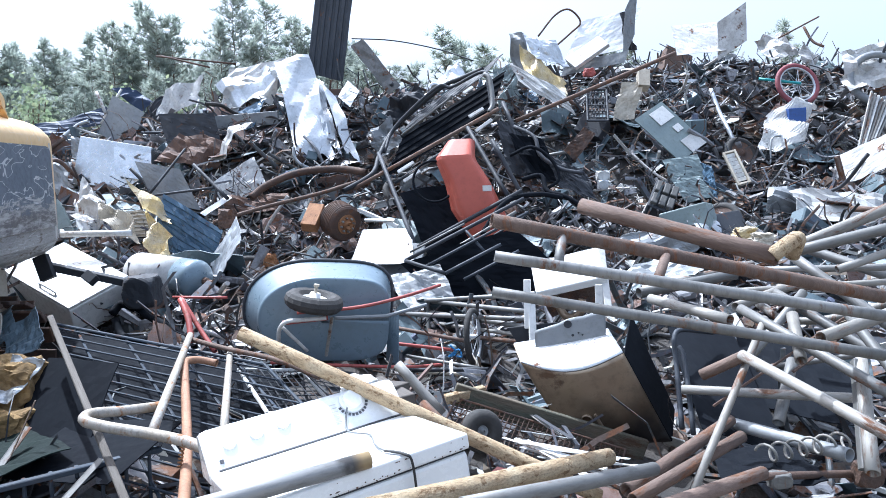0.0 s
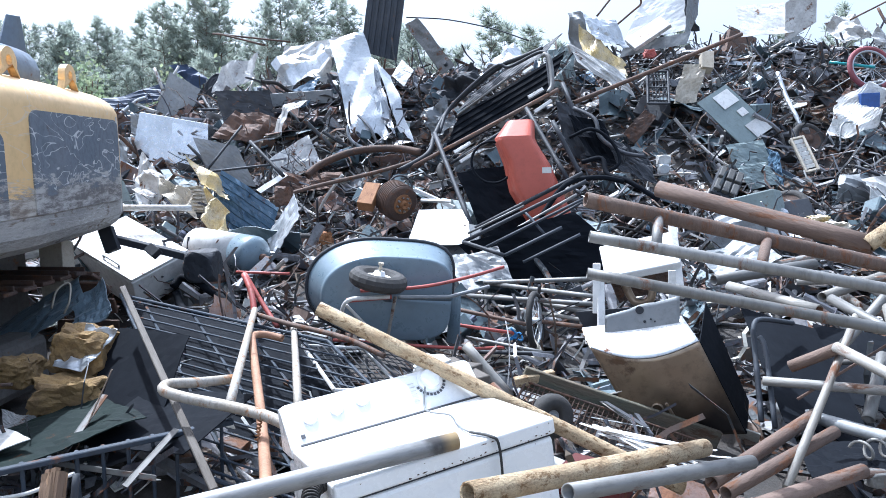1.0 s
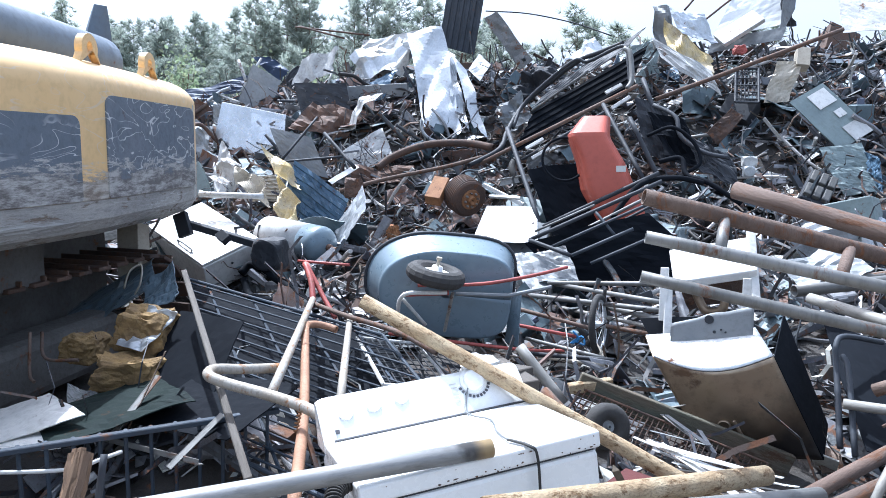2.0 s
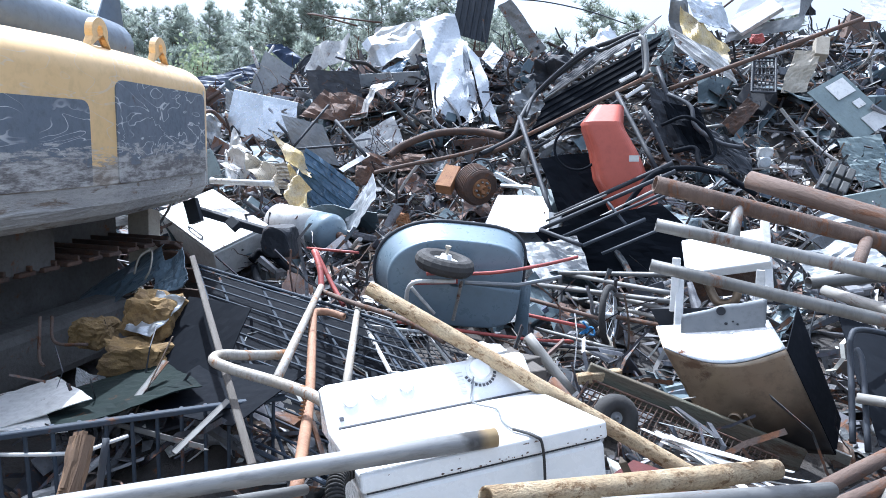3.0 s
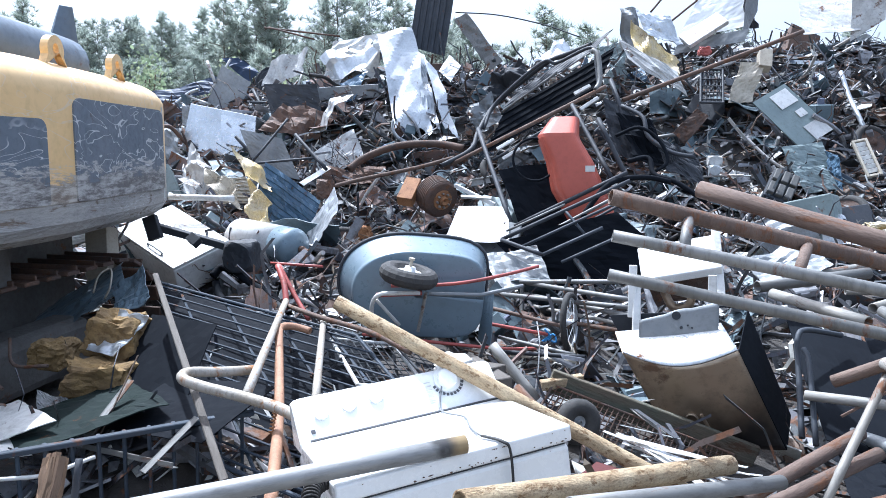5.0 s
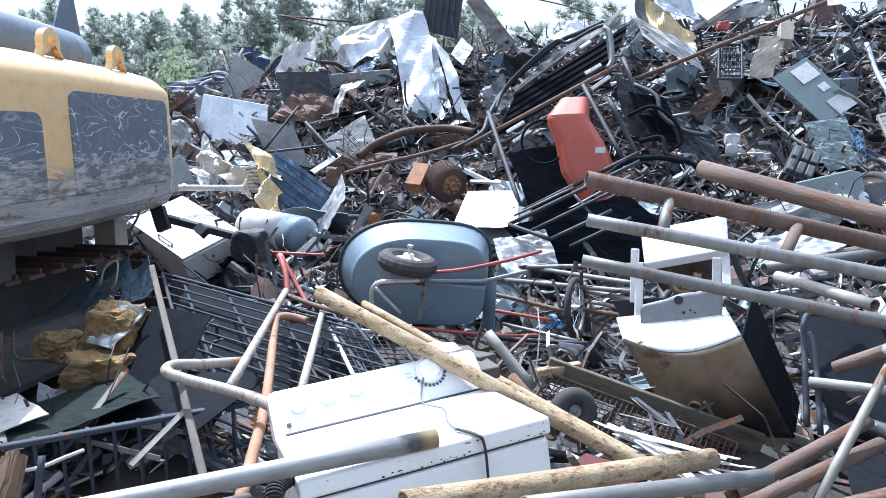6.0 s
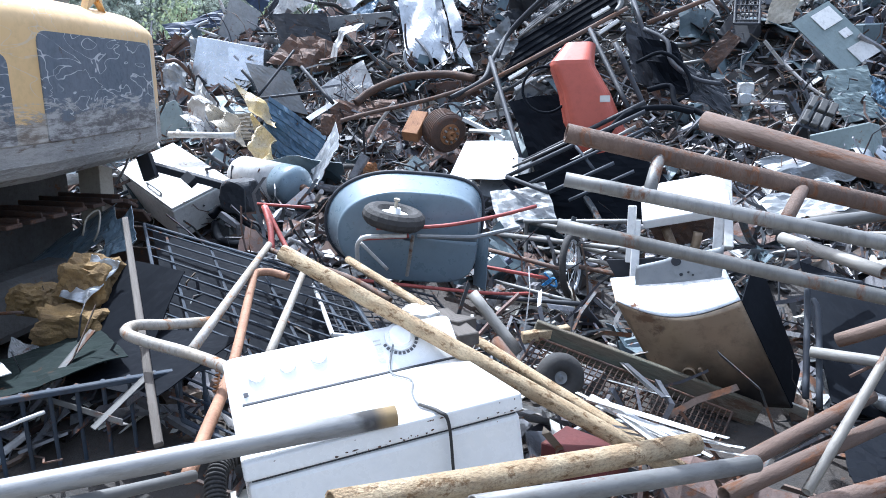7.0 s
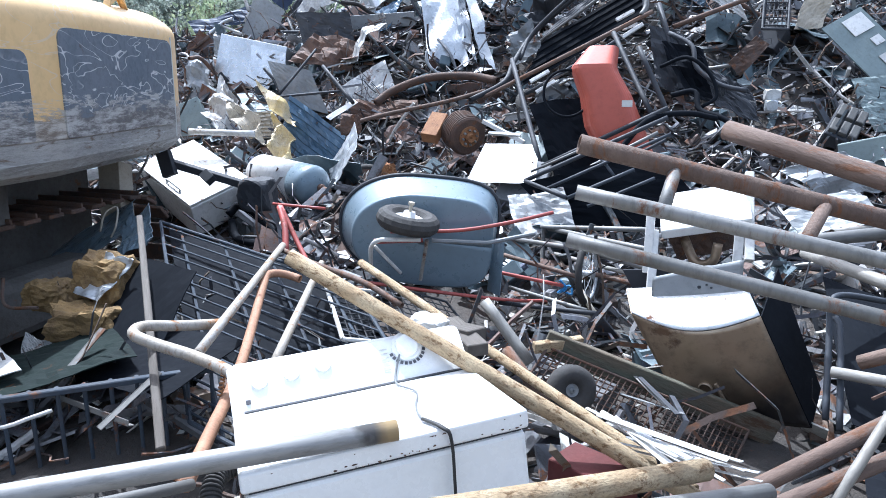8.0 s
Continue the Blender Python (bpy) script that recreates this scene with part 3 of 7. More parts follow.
def adopt(name, label, category, parts, group=""):
    """Makes one thing of several meshes, which become its parts."""
    base = parts[0].matrix_basis.translation.copy()
    t = thing(name, Matrix.Translation(base), label, category, group)
    for p in parts:
        w = p.matrix_basis.copy()
        p.parent = t
        p.matrix_basis = Matrix.Translation(-base) @ w
        for key in ("category", "group"):
            if key in p:
                del p[key]
    return t

CASE_O = (0.597, 3.50, 0.882)
CASE_U = (0.427, -0.135, 0.075)
CASE_V = (0.235, -0.02, -0.39)
GATE_A = (0.404, 2.34, 1.619)
GATE_B = (0.407, 2.27, 1.528)
GATE_C = (0.397, 2.22, 1.44)
GATE_A2 = (1.62, 2.55, 1.345)
GATE_B2 = (1.439, 2.25, 1.352)
GATE_C2 = (1.384, 2.15, 1.272)


# ---------- the heap ----------
PROFILE = ((-1.0, 0.0), (0.9, 0.0), (1.5, 0.22), (2.2, 0.38), (3.2, 0.5), (4.3, 0.55), (5.2, 0.68), (6.0, 0.86), (6.6, 0.98), (7.2, 1.25), (7.7, 1.6), (8.2, 2.05), (8.7, 2.4), (9.2, 2.62), (10.4, 2.7), (12.0, 1.9), (14.5, 0.0), (99, 0.0))


def lerp_table(tab, q):
    for (a, u), (b, w) in zip(tab, tab[1:]):
        if q <= b:
            k = (q - a) / (b - a)
            return u + (w - u) * k
    return tab[-1][1]


def heap_z(x, y):
    z = lerp_table(PROFILE, y)
    z *= lerp_table(((-20, 0.0), (-10.5, 0.0), (-7.0, 0.75), (-4.6, 0.80), (-2.6, 0.95), (0.0, 1.0), (2.5, 1.08), (4.5, 1.1), (8.0, 1.05), (12.0, 0.0), (30, 0.0)), x)
    if y < 5.8 and x < -1.6:
        z *= 1 - min(1, (-1.6 - x) / 0.5) * 0.55 * min(1, (5.8 - y) / 0.6)
    if x > 1.2 and 3.0 < y < 8.5:
        z += 0.3 * min(1, (x - 1.2) / 2.0) * math.sin(math.pi * (y - 3.0) / 5.5)
    return z - 0.04 + (0.10 * noise.noise(Vector((x * 1.1, y * 1.1, 0))) + 0.05 * noise.noise(Vector((x * 3, y * 3, 4)))) * min(1, z * 3)


make("ground", g_grid(lambda s, t: (-900 + 1800 * s, -700 + 2000 * t, -0.02), 6, 6, 0.02), earth, label="bare trodden earth of the scrap yard", category="ground", kind="structure")
make("ground_mound", g_grid(lambda s, t: (-11 + 23 * s, 0.6 + 14.2 * t, heap_z(-11 + 23 * s, 0.6 + 14.2 * t)), 150, 110, 0.01), soil, label="dark soil and fines under the scrap heap", category="ground", kind="structure", smooth=True)


# ---------- the main things ----------
def excavator():
    t = thing("excavator", pose(-3.5, 3.0, 0), "yellow excavator with scraped grey skirt and dark side panels", "excavator")
    inv = t.matrix_world.inverted()

    def slewed(x, y):
        """The side runs straight and its tail turns in by eleven degrees."""
        u, v = x + 2.2, y - 3.9
        if v < 0:
            return -2.12 + u, 3.79 + v
        v *= 1.6
        c, q = math.cos(radians(11)), math.sin(radians(11))
        return -2.12 + u * c - v * q, 3.79 + u * q + v * c

    def outline(inset):
        c = [(-2.2 - inset, 0.75), (-2.2 - inset, 1.6), (-2.2 - inset, 2.6), (-2.2 - inset, 3.5), (-2.2 - inset, 3.9), (-2.2 - inset, 4.2), (-2.205 - inset, 4.55), (-2.225 - inset, 4.75), (-2.28 - inset, 4.88 - inset * 0.6), (-2.42 - inset * 0.7, 5.0 - inset), (-2.7, 5.08 - inset), (-3.3, 5.14 - inset), (-4.2, 5.14 - inset), (-4.75 + inset, 5.0 - inset), (-4.9 + inset, 4.6), (-4.9 + inset, 0.75)]
        return [slewed(x, y) for x, y in c]

    def band(name, levels, mat, label=""):
        verts, faces = [], []
        for inset, z in levels:
            verts += [inv @ Vector((x, y, z)) for x, y in outline(inset)]
        n = len(outline(0))
        for i in range(len(levels) - 1):
            for k in range(n):
                k2 = (k + 1) % n
                faces.append((i * n + k, i * n + k2, (i + 1) * n + k2, (i + 1) * n + k))
        faces += [tuple(range(n))[::-1], tuple(range((len(levels) - 1) * n, len(levels) * n))]
        return make(name, (verts, faces), mat, t, label=label, smooth=name == "body")
    band("skirt", ((0.20, 1.22), (0.08, 1.24), (0.03, 1.275), (0.0, 1.33), (0.0, 1.425)), ex_grey, "scraped bare grey steel skirt")
    body = band("body", [(0.0, 1.425), (0.0, 1.435), (0.0, 1.7), (0.0, 1.97)] + [(0.5 * (1 - math.cos(radians(q))) ** 1.15, 1.985 + 0.19 * math.sin(radians(q))) for q in (8, 18, 28, 38, 48, 58, 68, 78, 88, 90)], ex_yellow, "yellow painted engine housing")
    # dark side panels with rounded corners, a few millimetres proud

    def panel(y0, y1, z0, z1, r=0.05):
        pts = []
        for cy, cz, a0 in ((y1 - r, z1 - r, 0), (y0 + r, z1 - r, 90), (y0 + r * 0.3, z0 + r * 0.3, 180), (y1 - r * 0.3, z0 + r * 0.3, 270)):
            rr = r if a0 < 180 else r * 0.3
            for k in range(5):
                a = radians(a0 + 90 * k / 4)
                pts.append((cy + rr * math.cos(a), cz + rr * math.sin(a)))
        n = len(pts)
        vs = [inv @ Vector((*slewed(-2.21, y), z)) for y, z in pts] + [inv @ Vector((*slewed(-2.192, y), z)) for y, z in pts]
        fs = [tuple(range(n, 2 * n))] + [(k, (k + 1) % n, n + (k + 1) % n, n + k) for k in range(n)]
        make("side_panel", (vs, fs), ex_panel, t, label="dark grey scratched side panel")
    panel(3.90, 4.70, 1.43, 1.955)
    panel(2.0, 3.70, 1.43, 1.84)
    make("edge_trim", g_sweep([inv @ Vector((*slewed(x, y), z)) for x, y, z in ((-2.226, 4.745, 1.98), (-2.226, 4.75, 1.5), (-2.228, 4.745, 1.34))], 0.008, 8), old_white, t, label="worn pale edge strip")
    # lifting eyes on the roof edge
    for ex, ey in ((-2.30, 3.91), (-2.43, 4.64)):
        prof = []
        for k in range(17):
            a = radians(-20 + 220 * k / 16)
            prof.append((0.085 * math.cos(a), 0.06 + 0.075 * math.sin(a)))
        prof = [(0.12, -0.03)] + prof + [(-0.12, -0.03)]
        hole = [(0.03 * math.cos(radians(-20 + 360 * k / 18)), 0.065 + 0.03 * math.sin(radians(-20 + 360 * k / 18))) for k in range(19)]
        n = len(prof)
        vs = []
        for dx in (-0.02, 0.02):
            vs += [(dx, a, b) for a, b in prof] + [(dx, a, b) for a, b in hole]
        f = []
        for k in range(n - 1):
            f.append((k, k + 1, n + n + k + 1, n + n + k))
            f.append((n + k, 2 * n + n + k, 2 * n + n + k + 1, n + k + 1))
            f.append((k, n + k, n + k + 1, k + 1))
            f.append((2 * n + k, 2 * n + k + 1, 3 * n + k + 1, 3 * n + k))
        make("lifting_eye", (vs, f), plain_yellow, t, inv @ pose(ex, ey, 2.14, 0, 0, 11))
    # grey-blue duct and fin over the roof
    make("duct", g_sweep([inv @ Vector(p) for p in smooth_path([(-2.72, 0.8, 2.37), (-2.72, 2.6, 2.37), (-2.74, 3.35, 2.36), (-2.76, 3.4, 2.30), (-2.8, 4.2, 2.25), (-2.85, 4.75, 2.22)], 5)], 0.17, 18), ex_blue, t, label="grey-blue round duct", smooth=True)
    make("duct_housing", g_sweep([inv @ Vector((-2.78, 0.8, 2.38)), inv @ Vector((-2.80, 2.2, 2.38)), inv @ Vector((-2.82, 2.95, 2.37)), inv @ Vector((-2.82, 3.08, 2.34))], 0.26, 18), ex_blue, t, smooth=True)
    make("duct_collar", g_sweep([inv @ Vector((-2.735, 3.18, 2.365)), inv @ Vector((-2.74, 3.27, 2.36))], 0.185, 18), ex_blue, t)
    make("fin", g_grid(lambda s, q: inv @ Vector((-2.9 + 0.05 * s, 4.66 + 0.24 * s * (1 - 0.75 * q) + 0.14 * q, 2.30 + 0.30 * q)), 4, 8, 0.02), ex_blue, t)
    # undercarriage
    make("turntable", moved(g_lathe([(0.55, 0), (0.6, 0.03), (0.6, 0.2), (0.5, 0.24)], 24), inv @ Matrix.Translation((-3.5, 2.8, 0.98))), dusty_steel, t)
    make("chassis", moved(g_box(0.9, 2.0, 0.4, 0.04), inv @ Matrix.Translation((-3.95, 1.9, 0.6))), dusty_steel, t)
    # three added plates hide lit debris and keep the shaded underside dark
    make("belly_plate", moved(g_box(2.1, 2.9, 0.3, 0.03), inv @ Matrix.Translation((-4.65, 0.95, 0.93))), dusty_steel, t)
    make("track_guard", moved(g_box(0.06, 3.9, 1.02, 0.01), inv @ Matrix.Translation((-3.10, 1.1, 0.15))), dusty_steel, t)
    make("end_guard", moved(g_box(1.5, 0.06, 1.0, 0.01), inv @ Matrix.Translation((-4.6, 4.98, 0.15))), dusty_steel, t)
    for x in (-2.75, -4.25):
        make("track_frame", moved(g_box(0.28, 2.7, 0.34, 0.06, 2), inv @ Matrix.Translation((x - 0.14, 1.85, 0.3))), dusty_steel, t)
        L, R = 2.7, 0.45
        per = 2 * L + 2 * math.pi * R
        n = 48
        sh = None
        for k in range(n):
            d = per * k / n
            if d < L:
                y, z, a = -L / 2 + d, R, 0
            elif d < L + math.pi * R:
                a = (d - L) / R
                y, z, a = L / 2 + R * math.sin(a), R * math.cos(a), -a
            elif d < 2 * L + math.pi * R:
                y, z, a = L / 2 - (d - L - math.pi * R), -R, math.pi
            else:
                a = (d - 2 * L - math.pi * R) / R
                y, z, a = -L / 2 - R * math.sin(a), -R * math.cos(a), math.pi - a
            mm = inv @ Matrix.Translation((x, 3.4 + y, 0.51 + z)) @ Matrix.Rotation(a, 4, "X")
            if sh is None:
                sh = make("track_shoe", join(g_box(0.46, 0.115, 0.025, 0.004, 1, True), moved(g_box(0.46, 0.015, 0.03, 0.003, 1, True), Matrix.Translation((0, 0.03, 0.026)))), rust_part, t, mm)
            else:
                q = new("track_shoe", sh.data)
                q.parent, q.matrix_local = t, mm
    return t


excavator()


def clothes_dryer():
    m = Matrix(((0.8433, -0.5193, -0.1426, -0.2074), (0.5315, 0.8442, 0.0735, 1.9631), (0.0824, -0.1377, 0.9869, 0.9725), (0, 0, 0, 1)))
    t = thing("clothes_dryer", m, "dented white enamel clothes dryer with rear control console", "dryer")
    W, D, H = 0.636, 0.47, 0.62
    make("body", moved(g_box(W - 0.012, D - 0.02, H, 0.012, 2), Matrix.Translation((0.006, 0.008, -H - 0.052))), white_enamel, t)
    make("console_gap", moved(g_box(W - 0.03, 0.012, 0.03, 0), Matrix.Translation((0.03, 0.367, -0.028))), black_metal, t)
    make("top_panel", moved(g_box(W, 0.37, 0.045, 0.008, 3), Matrix.Translation((0, 0, -0.045))), white_enamel, t)
    make("seam", moved(g_box(W - 0.03, D - 0.04, 0.008, 0), Matrix.Translation((0.015, 0.016, -0.053))), black_metal, t)
    # console: a leaning face with a rounded top corner
    sl = [(0.375, -0.03), (0.375, -0.004), (0.38, 0.004), (0.446, 0.099), (0.457, 0.105), (0.472, 0.10), (0.48, -0.03)]
    vs, fs = [], []
    xs = ((0.0, 0.86), (0.008, 0.95), (0.024, 1.0), (W - 0.024, 1.0), (W - 0.008, 0.95), (W, 0.86))
    for x, k in xs:
        vs += [(x, y, z if z < 0.03 else 0.03 + (z - 0.03) * k) for y, z in sl]
    n = len(sl)
    for i in range(len(xs) - 1):
        for j in range(n):
            fs.append((i * n + j, i * n + (j + 1) % n, (i + 1) * n + (j + 1) % n, (i + 1) * n + j))
    fs += [tuple(range(n))[::-1], tuple(range((len(xs) - 1) * n, len(xs) * n))]
    make("console", (vs, fs), white_enamel, t)
    face = basis((0, 0.38, 0.004), (1, 0, 0), (0, 0.066, 0.095))
    for x, y in ((0.077, 0.069), (0.16, 0.076), (0.244, 0.083)):
        k = make("knob", g_lathe([(0.0215, 0.0005), (0.021, 0.002), (0.019, 0.0032), (0.001, 0.0036)], 24), white_enamel, t, face @ Matrix.Translation((x, y, 0)), smooth=False)
        # raised arc added to shape the crescent shadow at the knob's lower half
        make("grip", g_sweep([(0.0205 * math.cos(radians(q)), 0.0205 * math.sin(radians(q)), 0.0035) for q in range(190, 352, 10)], 0.0028, 6), white_enamel, k, smooth=True)
    d = make("dial", g_lathe([(0.042, 0.001), (0.042, 0.005), (0.033, 0.007), (0.031, 0.018), (0.027, 0.021), (0.001, 0.022)], 30), white_enamel, t, face @ Matrix.Translation((0.476, 0.088, 0)))
    mk = None
    for k in range(11):
        a = radians(200 + 14 * k)
        mm = face @ Matrix.Translation((0.476, 0.088, 0)) @ Matrix.Rotation(a, 4, "Z") @ Matrix.Translation((0.049, 0, 0.0015))
        if mk is None:
            mk = make("dial_mark", g_box(0.009, 0.008, 0.001, 0, 1, True), mark, t, mm)
        else:
            q = new("dial_mark", mk.data)
            q.parent, q.matrix_local = t, mm
    for k in range(6):
        make("printed_line", g_box(0.02, 0.003, 0.001, 0, 1, True), pale_mark, t, face @ Matrix.Translation((0.41, 0.03 + 0.012 * k, 0.0015)))
    make("indicator", moved(g_box(0.012, 0.012, 0.003, 0.001), Matrix.Translation((0.037, 0.013, 0))), mark, t, face)
    rnd = random.Random(5)
    for k in range(34):
        x = rnd.choice((rnd.uniform(0.03, 0.615), rnd.gauss(0.30, 0.05), rnd.gauss(0.55, 0.06)))
        x = min(0.615, max(0.02, x))
        w, h, z = rnd.uniform(0.001, 0.004) * rnd.choice((1, 1, 2.2)), rnd.uniform(0.001, 0.0035), rnd.choice((-0.040, -0.038, -0.034, -0.012, -0.058))
        e = [rnd.uniform(0.5, 1.1) for _ in range(7)]
        vs = [(x + w * e[i] * math.cos(i * 0.898), -0.0008 if z > -0.05 else 0.0072, z + h * e[i] * math.sin(i * 0.898)) for i in range(7)]
        make("rust_chip", (vs, [tuple(range(7))]), rust_part, t)
    for k in range(16):
        y, w = rnd.uniform(0.02, 0.36), rnd.uniform(0.002, 0.007)
        e = [rnd.uniform(0.5, 1.2) for _ in range(7)]
        vs = [(W - 0.014 + 0.5 * w * e[i] * math.cos(i * 0.898), y + w * e[i] * math.sin(i * 0.898), 0.0008) for i in range(7)]
        make("rust_chip", (vs, [tuple(range(7))]), rust_part, t)
    for k in range(14):
        x, y, w = rnd.uniform(0.04, 0.59), rnd.uniform(0.03, 0.34), rnd.uniform(0.001, 0.003)
        make("rust_chip", ([(x + w * math.cos(i * 1.05), y + w * math.sin(i * 1.05), 0.0006) for i in range(6)], [tuple(range(6))]), mark, t)
    # flex lying over the top
    fp = [Vector(p) for p in ((0.478, 0.452, 0.114), (0.455, 0.418, 0.07), (0.425, 0.382, 0.014), (0.42, 0.33, 0.006), (0.445, 0.25, 0.006), (0.415, 0.15, 0.006), (0.405, 0.06, 0.008), (0.43, -0.004, 0.004), (0.445, -0.014, -0.03), (0.44, -0.012, -0.2), (0.442, -0.012, -0.5))]
    make("power_cord", g_sweep(smooth_path(fp[:8], 5), 0.0028, 6), grey_sheet, t, label="thin grey flex", smooth=True)
    make("strap", g_sweep(smooth_path(fp[6:], 5), 0.006, 6, flat=0.6), cord, t, label="black cord hanging over the front", smooth=True)
    return t


clothes_dryer()


def g_tray(a0, b0, a1, b1, cx, cy, depth, thick=0.004, e=2.7):
    """A wheelbarrow tray: rim half sizes a0, b0, floor a1, b1, floor shifted by cx, cy."""
    def se(a, b, ang):
        c, s = math.cos(ang), math.sin(ang)
        k = e - 0.5 if c < 0 else e + 1.6
        r = (abs(c) ** k + abs(s) ** k) ** (-1 / k)
        return a * r * c, b * r * s

    def fn(s, t):
        ang = -2 * math.pi * s
        # straight leaning wall, tight fillet, flat floor
        if t < 0.5:
            k = t / 0.5
            w, z = 0.9 * k, 0.86 * k
        elif t < 0.72:
            k = (t - 0.5) / 0.22
            w, z = 0.9 + 0.16 * (1 - math.cos(k * math.pi / 2)) , 0.86 + 0.14 * math.sin(k * math.pi / 2)
        else:
            k = (t - 0.72) / 0.28
            x, y = se(a1 * 0.99 * (1 - k), b1 * 0.99 * (1 - k), ang)
            return (x + cx, y + cy, depth + 0.002 * math.sin(k * 3))
        w = min(w, 1.0)
        x, y = se(a0 + (a1 - a0) * w, b0 + (b1 - b0) * w, ang)
        return (x + cx * w, y + cy * w, depth * z)
    return g_grid(fn, 56, 22, thick)


def wheelbarrow():
    o = (-0.47, 4.30, 0.985)
    m = basis(o, (0.975, 0.20, -0.07), (0.03, -0.04, 1.0))
    t = thing("wheelbarrow", m, "grey-blue steel wheelbarrow tipped on its side with red frame", "wheelbarrow")
    make("tray", g_tray(0.405, 0.275, 0.345, 0.228, 0.03, -0.012, 0.20), barrow_paint, t, label="smooth grey-blue steel tray", smooth=True)

    def rim(s):
        c, q = math.cos(s), math.sin(s)
        e = 2.2 if c < 0 else 4.3
        r = (abs(c) ** e + abs(q) ** e) ** (-1 / e)
        return 0.41 * r * c, 0.28 * r * q, 0.0
    make("rim", g_sweep([rim(2 * math.pi * k / 48) for k in range(48)], 0.011, 8, closed=True), black_metal, t, label="dark rolled rim", smooth=True)
    for k in range(7):
        make("printed_bar", g_box(0.012, 0.014, 0.001, 0, 1, True), pale_mark, t, Matrix.Translation((0.06 + 0.018 * k, 0.214, 0.185)) @ Matrix.Rotation(radians(-50), 4, "X"))
    # handles and frame
    make("handle", g_sweep(smooth_path([(-0.12, 0.05, 0.30), (0.2, 0.085, 0.295), (0.45, 0.135, 0.24), (0.66, 0.185, 0.16)], 5), 0.0095, 8), red_paint, t, label="faded red wooden handle", smooth=True)
    make("handle", g_sweep(smooth_path([(-0.25, -0.235, 0.25), (0.15, -0.245, 0.27), (0.50, -0.27, 0.22), (0.72, -0.28, 0.14)], 5), 0.0095, 8), red_paint, t, label="faded red wooden handle", smooth=True)
    make("brace", g_sweep([(0.08, 0.02, 0.285), (0.35, 0.03, 0.27), (0.58, 0.08, 0.2)], 0.011, 8), grey_sheet, t)
    make("leg", g_sweep(smooth_path([(-0.21, -0.14, 0.25), (-0.205, -0.03, 0.33), (-0.17, 0.02, 0.37), (-0.10, 0.03, 0.37), (0.03, 0.04, 0.36)], 5), 0.011, 8), old_white, t, smooth=True)
    make("leg", g_sweep(smooth_path([(-0.19, -0.02, 0.33), (-0.13, -0.09, 0.29), (-0.06, -0.17, 0.25)], 4), 0.009, 8), old_white, t, smooth=True)
    make("cross_bar", g_sweep([(-0.19, 0.01, 0.355), (0.04, 0.04, 0.355)], 0.013, 8), red_paint, t)
    make("stay", g_sweep([(0.06, 0.04, 0.35), (0.04, -0.19, 0.27)], 0.009, 8), pale_tube, t)
    make("side_skid", g_grid(lambda s, q: (0.385 + 0.06 * s, -0.27 + 0.27 * q, 0.10 + 0.08 * s * (1 - q)), 4, 6, 0.006), barrow_paint, t)
    # wheel lying almost flat
    w = new("wheel")
    w.parent = t
    w.matrix_local = basis((-0.035, 0.13, 0.37), None, z=(0.12, 0.98, 0.02)) @ Matrix.Scale(0.9, 4)
    v, f = g_torus(0.118, 0.048, 40, 12)
    v = [p * (1.015 if (k // 12) % 2 and p.length > 0.12 else 1) for k, p in enumerate(v)]
    make("tyre", (v, f), rubber, w, label="worn black tyre", smooth=False)
    make("rim", g_lathe([(0.088, -0.03), (0.08, -0.02), (0.04, -0.012), (0.028, -0.05), (0.002, -0.05)], 24, False), old_white, w, smooth=True)
    make("rim", g_lathe([(0.002, 0.05), (0.028, 0.05), (0.04, 0.012), (0.08, 0.02), (0.088, 0.03)], 24, False), old_white, w, smooth=True)
    make("axle", moved(g_lathe([(0.009, -0.07), (0.009, 0.085), (0.016, 0.087), (0.016, 0.10), (0.004, 0.101)], 12), Matrix.Translation((0.0, 0, 0))), beige, w)
    return t


wheelbarrow()


